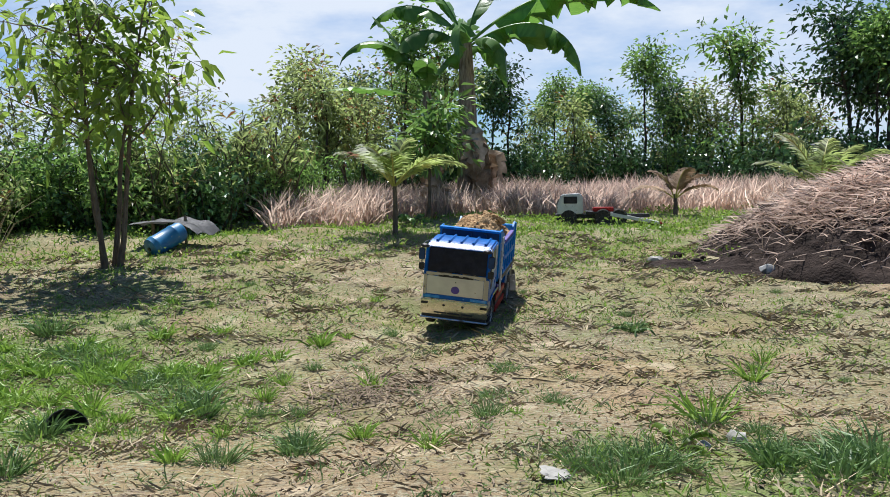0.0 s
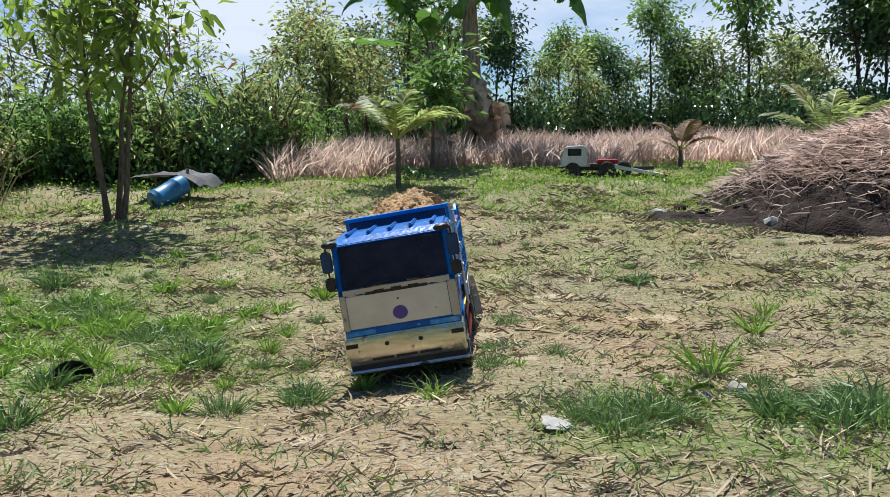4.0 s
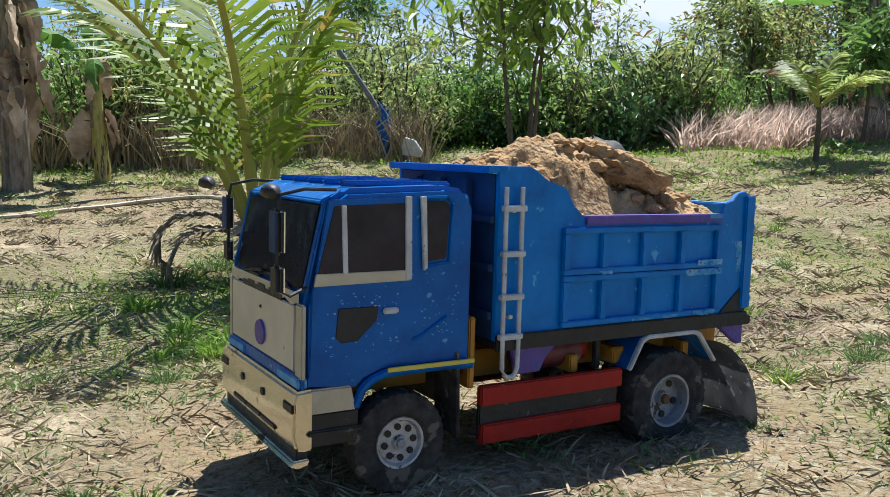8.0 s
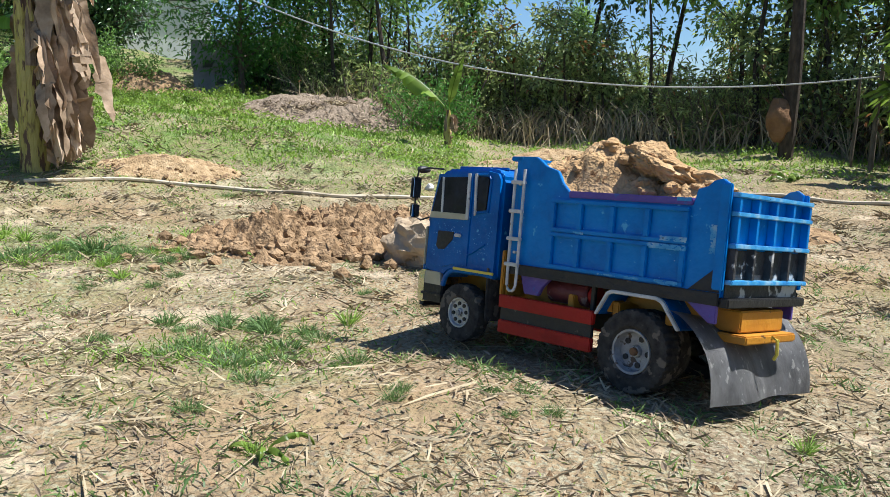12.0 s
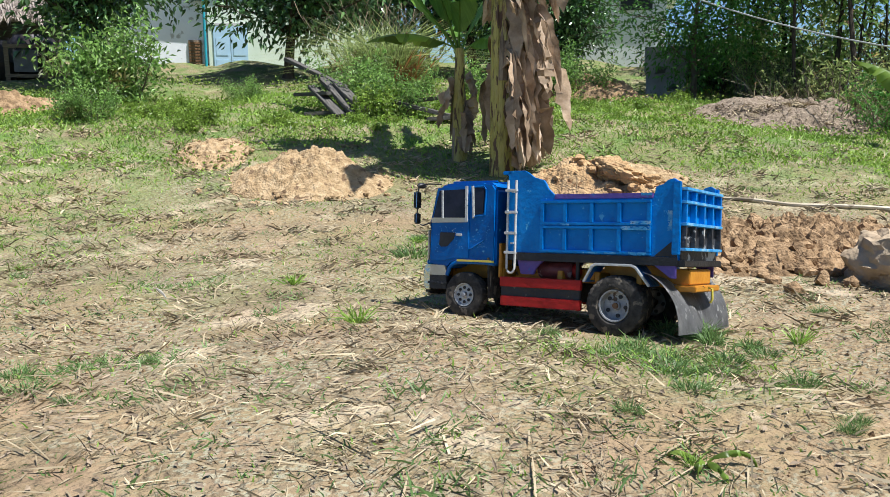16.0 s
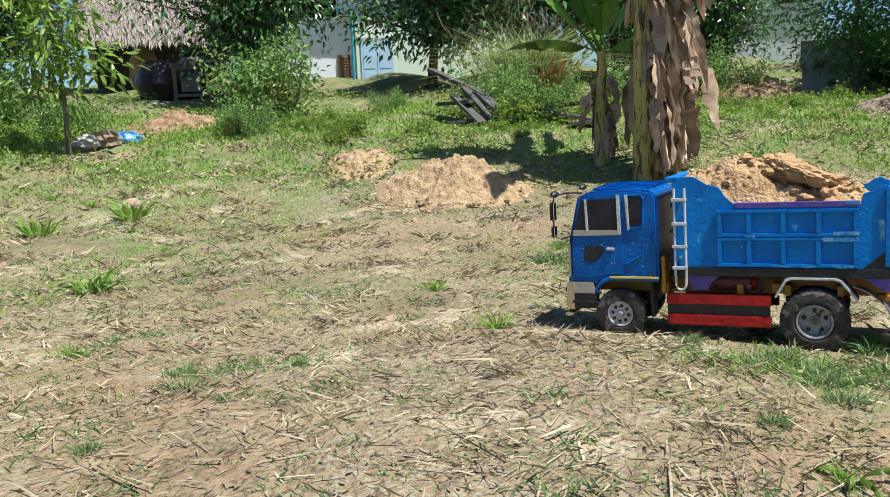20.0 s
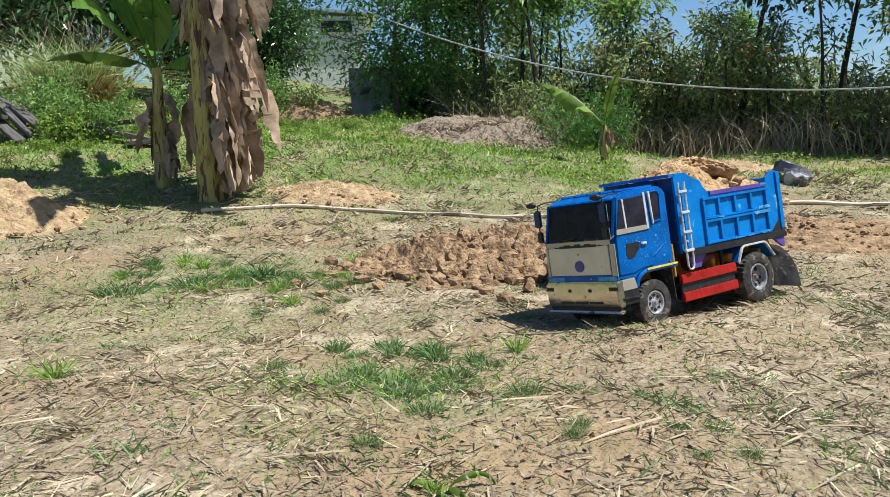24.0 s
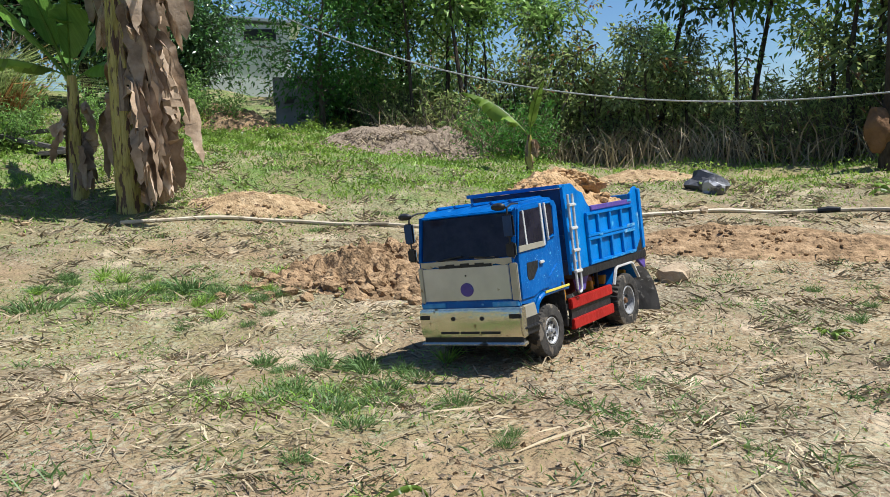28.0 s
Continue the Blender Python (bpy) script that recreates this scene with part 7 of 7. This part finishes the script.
def white_truck():
    """The second toy: a white cab and a red flat bed, parked by the reeds."""
    t = thing("toy_flatbed_truck", Matrix.LocRotScale((1.72, 11.7, float(gz(1.72, 11.7)) - 0.04), Euler((0, 0, radians(172))), (0.96,) * 3), "faded white toy truck with a red ramp bed", "toy truck")
    cab = part("cab", prism([(-0.02, 0.16), (-0.02, 0.42), (0.03, 0.45), (0.28, 0.44), (0.34, 0.3), (0.34, 0.16)], -0.2, 0.2, 0.012), WHITE_CAB, t)
    part("windscreen", prism([(0.288, 0.425), (0.293, 0.426), (0.338, 0.315), (0.333, 0.313)], -0.17, 0.17, 0.001), GLASS, cab)
    for s in (-1, 1):
        part("window", box(0.06, 0.25, *sorted((s * 0.199, s * 0.204)), 0.31, 0.41, 0.002), GLASS, cab)
    part("bumper", box(0.3, 0.37, -0.2, 0.2, 0.08, 0.16, 0.006), BLACK, t)
    part("chassis", box(-0.95, 0.3, -0.1, 0.1, 0.1, 0.15, 0.005), BLACK, t)
    part("bed", prism([(-0.06, 0.2), (-0.45, 0.17), (-0.45, 0.14), (-0.06, 0.16)], -0.2, 0.2, 0.005), BLACK, t)
    part("winch_box", box(-0.45, -0.16, -0.16, 0.16, 0.19, 0.25, 0.01), RED, t, "low red box on the bed")
    part("ramp", prism([(-0.4, 0.19), (-1.08, 0.04), (-1.08, 0.01), (-0.4, 0.15)], -0.2, 0.2, 0.004), WHITE_CAB, t, "pale loading ramp")
    part("ramp_end", prism([(-1.085, 0.042), (-1.13, 0.03), (-1.13, 0.0), (-1.085, 0.01)], -0.2, 0.2, 0.003), RED, t, "red ramp end")
    for s in (-1, 1):
        part("ramp_side", prism([(-0.4, 0.185), (-1.08, 0.035), (-1.08, 0.005), (-0.4, 0.13)], *sorted((s * 0.2, s * 0.215)), 0.002), WHITE_CAB, t)
    for x in (0.18, -0.3, -0.52):
        for s in (-1, 1):
            w = part("wheel", lathe([(-0.03, 0.03), (-0.034, 0.105), (-0.02, 0.118), (0.02, 0.118), (0.034, 0.105), (0.03, 0.03)], 20), RUBBER, t)
            w.location = (x, s * 0.17, 0.11)
            part("rim", lathe([(s * 0.028, 0.045), (s * 0.036, 0.04), (s * 0.036, 0.005)], 14), BLACK, w)


white_truck()

# planks, rubbish and cable -------------------------------------------------
def plank(a, b, wide=0.15):
    """An old board lying from a to b: bearing, distance and height over the ground of each end."""
    ends = []
    for az, r, z in (a, b):
        x, y = polar(az, r)
        ends.append(Vector((x, y, float(gz(x, y)) + z)))
    d = ends[1] - ends[0]
    side = d.cross(Vector((0, 0, 1))).normalized()
    m = Matrix((d.normalized(), side, d.normalized().cross(side))).transposed().to_4x4()
    pl = thing("plank", Matrix.Translation((ends[0] + ends[1]) / 2) @ m, "old grey plank thrown on the bank", "plank", "planks on the bank")
    part("board", box(-d.length / 2, d.length / 2, -wide / 2, wide / 2, -0.022, 0.022, 0.005), WOOD_GREY, pl)


for a, b in (((137.2, 11.3, 0.6), (133.4, 10.8, 0.34)), ((134.9, 10.9, 0.46), (132.8, 10.3, 0.03)), ((135.6, 10.9, 0.36), (133.8, 10.3, 0.03)), ((134.0, 10.8, 0.4), (132.0, 10.2, 0.05)), ((131.2, 10.3, 0.2), (126.4, 10.0, 0.05)), ((130.5, 10.5, 0.12), (127.0, 10.3, 0.2)),
             ((136.2, 10.6, 0.05), (132.6, 10.5, 0.06)), ((136.6, 11.1, 0.2), (134.4, 10.6, 0.3)), ((128, 9.9, 0.04), (125.2, 9.9, 0.06))):
    plank(a, b)
bx, by = -3.69, -9.3
for k, (dx, dy, s, mt, name, lab) in enumerate(((0, 0, 0.13, BLUE_BAG, "plastic_bag", "crumpled blue plastic bag"), (0.33, 0.25, 0.16, WOOD, "basket", "broken wicker basket on its side"), (0.55, 0.3, 0.14, PAPER, "plastic_bag", "crumpled pale plastic bag"), (-0.2, -0.1, 0.1, CLAY, "clod", "clod of soil by the rubbish"))):
    o = thing(name, pose(bx + dx, by + dy, float(gz(bx + dx, by + dy)) + s * 0.4, 0, 0, 40 * k), lab, "rubbish")
    part("body", lump(s, 50 + k, 0.45, 3, (1.3, 0.9, 0.65), 2.0), mt, o, angle=25)

post = thing("cable_post", pose(-9.28, 3.63, float(gz(-9.28, 3.63))), "thin wooden post that carries a cable", "post")
part("pole", tube([(0, 0, -0.05), (0.01, 0.0, 0.6), (0.0, 0.02, 1.15)], [0.03, 0.027, 0.022], 8), BARK, post)
for dx, dy, s in ((0.05, 0.35, 0.8), (-0.2, -0.15, 1.0)):
    o = thing("cable_post", pose(-9.28 + dx, 3.63 + dy, float(gz(-9.28 + dx, 3.63 + dy))), "bare pole beside the cable post", "post")
    part("pole", tube([(0, 0, -0.05), (0.01, 0.02, 0.5 * s), (0.04, 0.0, 1.0 * s)], [0.022, 0.02, 0.015], 7), BARK, o)
wire_a, wire_b = Vector((-11.4, -5.4, 2.75)), Vector((-9.28, 3.65, float(gz(-9.28, 3.63)) + 1.02))
cable = thing("cable", Matrix(), "pale sagging cable strung across the clearing", "cable")
part("wire", tube([wire_a.lerp(wire_b, k / 30) - Vector((0, 0, 0.72 * 4 * (k / 30) * (1 - k / 30))) for k in range(31)], 0.009, 6), WIRE, cable)
tn_x, tn_y = -9.89, 2.79
nest = thing("termite_nest", pose(tn_x, tn_y, float(gz(tn_x, tn_y)) + 0.44), "reddish termite nest on a trunk", "termite nest")
part("nest", lump(0.19, 60, 0.3, 3, (0.8, 0.8, 1.25)), TERMITE, nest, angle=40)
part("trunk", tube([(0.0, 0.1, -0.5), (0.02, 0.12, 0.5), (-0.05, 0.1, 2.2)], [0.09, 0.08, 0.06], 8), BARK_DARK, nest)


# ---- houses on the bank ----
def facing(x, y):
    """The turn that makes a front (local -y) face the clearing."""
    return math.atan2(y - 0.05, x - 0.2) + math.pi / 2 + math.pi


def house():
    x, y = -14.4, -17.6
    h = thing("house", Matrix.LocRotScale((x, y, 1.75), Euler((0, 0, facing(x, y))), None), "pale green house with a blue double door", "house")
    part("wall", box(-0.55, 4.2, 0.0, 0.18, -0.4, 1.75, 0.01), WALL_GREEN, h)
    part("side_wall", box(-3.2, -0.56, 0.25, 0.42, -0.6, 1.75, 0.01), WALL_WHITE, h)
    part("gable", box(-1.0, 4.2, 0.02, 0.14, 1.75, 3.6, 0.01), WALL_WHITE, h)
    for k in range(40):
        part("sheet_ridge", tube([(-0.95 + 0.13 * k, 0.02, 1.76), (-0.95 + 0.13 * k, 0.02, 3.55)], 0.022, 5), SHEET, h)
    part("roof", prism([(-3.4, 3.6), (4.6, 3.6), (4.6, 3.68), (-3.4, 3.68)], -0.6, 5.0, 0.01), SHEET, h)
    part("back_wall", box(-3.2, 4.2, 4.6, 4.78, -0.5, 3.6, 0.01), WALL_WHITE, h)
    for x0, x1 in ((-0.42, 0.0), (0.01, 0.44)):
        d = part("door", box(x0, x1, -0.035, 0.0, -0.35, 1.1, 0.006), DOOR_BLUE, h)
        for z in (0.0, 0.55):
            part("door_panel", box(x0 + 0.06, x1 - 0.06, -0.045, -0.035, z - 0.2, z + 0.25, 0.004), DOOR_BLUE, d)
    part("door_frame", box(-0.48, 0.5, -0.04, -0.002, 1.1, 1.17, 0.006), WHITE, h)
    w = part("window", box(-1.05, -0.72, 0.2, 0.25, 0.1, 0.75, 0.006), WOOD, h, "brown louvred shutter")
    for k in range(8):
        part("louvre", box(-1.04, -0.73, 0.18, 0.2, 0.13 + 0.075 * k, 0.175 + 0.075 * k, 0.003), TERMITE, w)
    part("pipe", tube([(-0.62, -0.08, -0.3), (-0.62, -0.08, 1.9), (-1.2, -0.08, 1.95)], 0.035, 8), PIPE_BLUE, h)
    part("pipe", tube([(-0.62, -0.08, 0.05), (-1.25, -0.08, -0.02)], 0.03, 8), PIPE_BLUE, h)


def grey_house():
    x, y = -17.85, -8.0
    h = thing("shed", Matrix.LocRotScale((x, y, 1.1), Euler((0, 0, facing(x, y))), None), "whitewashed shed behind the trees", "shed")
    part("wall", box(-1.6, 0.7, 0, 0.18, -0.6, 2.1, 0.01), WALL_WHITE, h)
    part("side_wall", box(0.52, 0.7, 0.18, 3.0, -0.6, 2.1, 0.01), WALL_WHITE, h)
    part("back_wall", box(-1.6, 0.52, 2.8, 3.0, -0.6, 2.1, 0.01), WALL_WHITE, h)
    part("roof", prism([(-1.9, 2.3), (1.0, 2.1), (1.0, 2.17), (-1.9, 2.37)], -0.12, 3.4, 0.01), SHEET, h)
    part("window", box(-0.3, 0.4, -0.03, 0.0, 1.75, 2.0, 0.004), BLACK, h)


def hut():
    x, y = polar(154.3, 17.5)
    h = thing("thatched_hut", Matrix.LocRotScale((x, y, 1.5), Euler((0, 0, facing(x, y))), None), "thatched hut with mud walls", "hut")
    # front wall coloured darker than the mud walls to paint in the eaves' shade
    part("wall", box(-1.3, 1.3, 1.5, 1.65, -0.3, 1.0, 0.02), WOOD_GREY, h)
    part("back_wall", box(-1.3, 1.3, 3.0, 3.2, -0.3, 1.0, 0.02), MUD, h)
    part("side_wall", box(-1.3, -1.1, 1.65, 3.0, -0.3, 1.0, 0.02), MUD, h)
    part("side_wall", box(1.1, 1.3, 1.65, 3.0, -0.3, 1.0, 0.02), MUD, h)
    part("mud_column", lump(0.42, 77, 0.3, 3, (0.7, 0.6, 1.5)), MUD, h).location = (-0.35, 0.3, 0.3)
    n = np.random.default_rng(91)
    part("roof", prism([(-0.3, 0.92), (1.8, 2.5), (3.9, 0.92), (3.8, 0.85), (1.8, 2.38), (-0.25, 0.82)], -1.55, 1.55, 0.02), THATCH, h).matrix_local = Matrix.Rotation(math.pi / 2, 4, "Z") @ Matrix.Translation((0, 0, 0))
    k = 5000
    u, v = n.uniform(-1.55, 1.55, k), n.random(k)
    base = np.stack([u, -0.32 + 2.1 * v, 0.9 + 1.6 * v + 0.03], 1)
    b = blade_mesh("thatch", base, np.stack([n.normal(size=k) * 0.15, -np.ones(k), -0.75 + n.normal(size=k) * 0.1], 1), 0.35, 0.03, REED, n, 0.2, h)
    b.data.materials[0] = THATCH
    for i, dx in enumerate((-1.15, 0.2, 0.95)):
        jx, jy = x + (-0.35 + dx) * 1.0, y + 1.1
        j = thing("water_jar", pose(jx, jy, float(gz(jx, jy)) - 0.05), "big dark glazed water jar", "jar", "water jars by the hut")
        part("jar", lathe([(0, 0.2), (0.1, 0.36), (0.38, 0.47), (0.62, 0.4), (0.75, 0.3), (0.8, 0.31), (0.8, 0.27), (0.7, 0.26)], 24, "z"), JAR, j)
    fx, fy = x + 0.35, y + 1.75
    f = thing("wooden_frame", Matrix.LocRotScale((fx, fy, float(gz(fx, fy)) + 0.02), Euler((0, 0, facing(fx, fy))), None), "rough wooden frame before the jars", "frame")
    for dx in (-0.28, 0.28):
        part("upright", box(dx - 0.035, dx + 0.035, -0.03, 0.03, -0.05, 0.66, 0.006), WOOD, f)
    for z in (0.1, 0.58):
        part("rail", box(-0.32, 0.32, -0.05, -0.03, z - 0.03, z + 0.03, 0.006), WOOD, f)
    part("panel", box(-0.18, 0.18, -0.02, 0.0, 0.16, 0.52, 0.004), MAT_GREY, f)


house()
grey_house()
hut()
pxx, pyy = -12.62, -5.12
block = thing("concrete_pillar", Matrix.LocRotScale((pxx, pyy, float(gz(pxx, pyy)) - 0.1), Euler((0, 0, facing(pxx, pyy))), None), "stained concrete block at the bank's end", "concrete block")
part("lower", box(-0.3, 0.3, -0.3, 0.3, 0, 0.45, 0.02), CONCRETE, block)
part("upper", box(-0.33, 0.33, -0.33, 0.33, 0.45, 0.85, 0.02), CONCRETE, block)

# weeds with broad blades in the foreground
for k, (x, y, n, ln, wd, lab, mt) in enumerate(((-1.32, -0.5, 4, 0.17, 0.032, "broad-bladed weed in the straw", LEAF_LIGHT), (-4.9, -1.8, 9, 0.14, 0.05, "bright yellow-green weed on the dug soil", LEAF_LIGHT), (1.04, 5.1, 6, 0.24, 0.035, "large-leaved weed in the straw", None), (-2.2, 8.3, 8, 0.3, 0.08, "leafy weed beside the young tree", LEAF_LIGHT), (-4.14, -1.51, 3, 0.14, 0.03, "single pale leaf standing in the soil", GRASS), (0.62, 2.55, 5, 0.18, 0.04, "broad-leaved weed among the grass", LEAF_LIGHT), (-3.5, 0.9, 8, 0.12, 0.035, "leafy weed in the track", LEAF_LIGHT), (-6.3, 3.0, 9, 0.22, 0.08, "leafy weed by the hose", LEAF_LIGHT), (-7.9, 2.4, 9, 0.25, 0.09, "broad-leaved weed by the wood", LEAF_LIGHT), (-1.4, -4.7, 8, 0.28, 0.04, "weed with long blades", None), (-0.6, 11.9, 9, 0.4, 0.14, "leafy weed under the bananas", LEAF_MID))):
    put(weed(200 + k, n, ln, wd, lab, mt), x, y, k)


# ---- what moves ----
TRUCK = [
    (0, -0.005, 5.854, -0.129, 257.72, -6.64, -6.15),
    (0.5, -0.056, 5.417, -0.151, 263.52, -3.47, 8.52),
    (1, -0.084, 5.079, -0.133, 264.31, -0.18, 7.66),
    (1.5, -0.109, 4.764, -0.126, 266.67, 2.08, 9.05),
    (2, -0.116, 4.464, -0.112, 267.47, 2.43, 7.43),
    (2.5, -0.147, 4.120, -0.110, 268.23, 2.14, 6.74),
    (4.5, -0.233, 3.058, -0.076, 267.73, 0.98, 9.82),
    (5, -0.286, 2.711, -0.034, 265.55, 3.62, 9.81),
    (5.5, -0.364, 2.418, -0.000, 261.83, 4.68, 9.45),
    (6, -0.464, 2.198, 0.007, 256.89, 4.24, 5.54),
    (6.5, -0.576, 1.989, 0.039, 253.14, 4.97, 5.95),
    (7, -0.679, 1.836, 0.060, 249.47, 5.16, 4.06),
    (7.5, -0.825, 1.676, 0.076, 243.44, 5.61, 2.74),
    (8, -0.844, 1.510, 0.075, 239.38, 3.53, 1.49),
    (8.5, -0.926, 1.372, 0.060, 234.49, -0.00, 1.79),
    (9, -1.200, 1.171, 0.041, 229.73, -2.33, 3.86),
    (9.5, -1.544, 0.938, -0.006, 224.12, -4.97, 3.34),
    (10, -1.865, 0.738, -0.020, 220.80, -7.05, 0.98),
    (10.5, -2.099, 0.584, -0.003, 217.37, -3.29, 1.81),
    (11, -2.282, 0.396, -0.023, 219.62, -3.99, 1.84),
    (11.5, -2.430, 0.167, -0.015, 224.53, -3.00, 7.74),
    (13.5, -2.881, -0.726, -0.091, 241.55, -6.26, -0.99),
    (14, -2.936, -1.060, -0.129, 247.94, -8.10, -4.06),
    (14.5, -2.938, -1.358, -0.127, 254.65, -4.88, -1.32),
    (15, -2.888, -1.607, -0.150, 260.54, -5.64, 1.35),
    (15.5, -2.822, -1.836, -0.148, 267.34, -4.87, 6.16),
    (16, -2.776, -2.011, -0.137, 270.61, -3.84, 9.07),
    (16.5, -2.704, -2.195, -0.127, 275.99, -2.32, 9.64),
    (17, -2.614, -2.361, -0.127, 281.05, -2.63, 6.84),
    (17.5, -2.513, -2.564, -0.105, 284.99, -0.90, 6.08),
    (18, -2.505, -2.614, -0.111, 286.86, -0.77, 5.95),
    (18.5, -2.511, -2.551, -0.110, 287.45, -0.77, 5.69),
    (19, -2.523, -2.397, -0.109, 289.50, -1.32, 3.03),
    (19.5, -2.568, -2.208, -0.103, 291.49, -1.08, 0.45),
    (20, -2.578, -1.864, -0.097, 290.69, -1.50, 1.13),
    (20.5, -2.671, -1.737, -0.107, 294.31, -2.69, 2.90),
    (21, -2.760, -1.537, -0.110, 296.43, -3.24, 3.98),
    (21.5, -2.825, -1.322, -0.113, 301.73, -4.59, 6.58),
    (22, -2.907, -1.092, -0.103, 305.94, -4.50, 8.61),
    (22.5, -3.036, -0.888, -0.088, 309.39, -2.46, 12.72),
    (24.5, -3.590, -0.186, -0.100, 323.58, -2.29, 8.29),
    (25, -3.618, -0.153, -0.092, 323.93, -1.36, 9.15),
    (25.5, -3.618, -0.153, -0.092, 323.98, -1.07, 9.45),
    (26, -3.526, -0.214, -0.090, 325.88, -0.52, 12.27),
    (26.5, -3.367, -0.285, -0.082, 328.03, 0.16, 12.49),
    (27, -3.271, -0.328, -0.066, 329.28, 1.00, 12.10),
    (27.5, -3.083, -0.393, -0.059, 333.23, 0.77, 9.03),
    (28, -2.887, -0.422, -0.050, 336.97, 0.68, 7.34),
]  # seconds, x, y, z, heading, nose up, roll


def truck_pose(row):
    _, x, y, z, head, nose, roll = row
    return Matrix.LocRotScale((x, y, z), Matrix.Rotation(radians(head), 3, "Z") @ Matrix.Rotation(-radians(nose), 3, "Y") @ Matrix.Rotation(radians(roll), 3, "X"), None)


def motions():
    walk(truck, [(row[0], truck_pose(row)) for row in TRUCK])
    times = [0.1 * k for k in range(281)]
    way = np.array([[np.interp(t, [r[0] for r in TRUCK], [r[k] for r in TRUCK]) for k in (1, 2, 4)] for t in times])
    head = np.radians(way[:-1, 2])
    step = np.diff(way[:, 0]) * np.cos(head) + np.diff(way[:, 1]) * np.sin(head)
    gone = np.concatenate([[0], np.cumsum(step)])
    for wheel, x, y, r, hz in wheels:
        walk(wheel, [(t, Matrix.Translation((x, y, hz)) @ Matrix.Rotation(d / r, 4, "Y")) for t, d in zip(times, gone)])


motions()
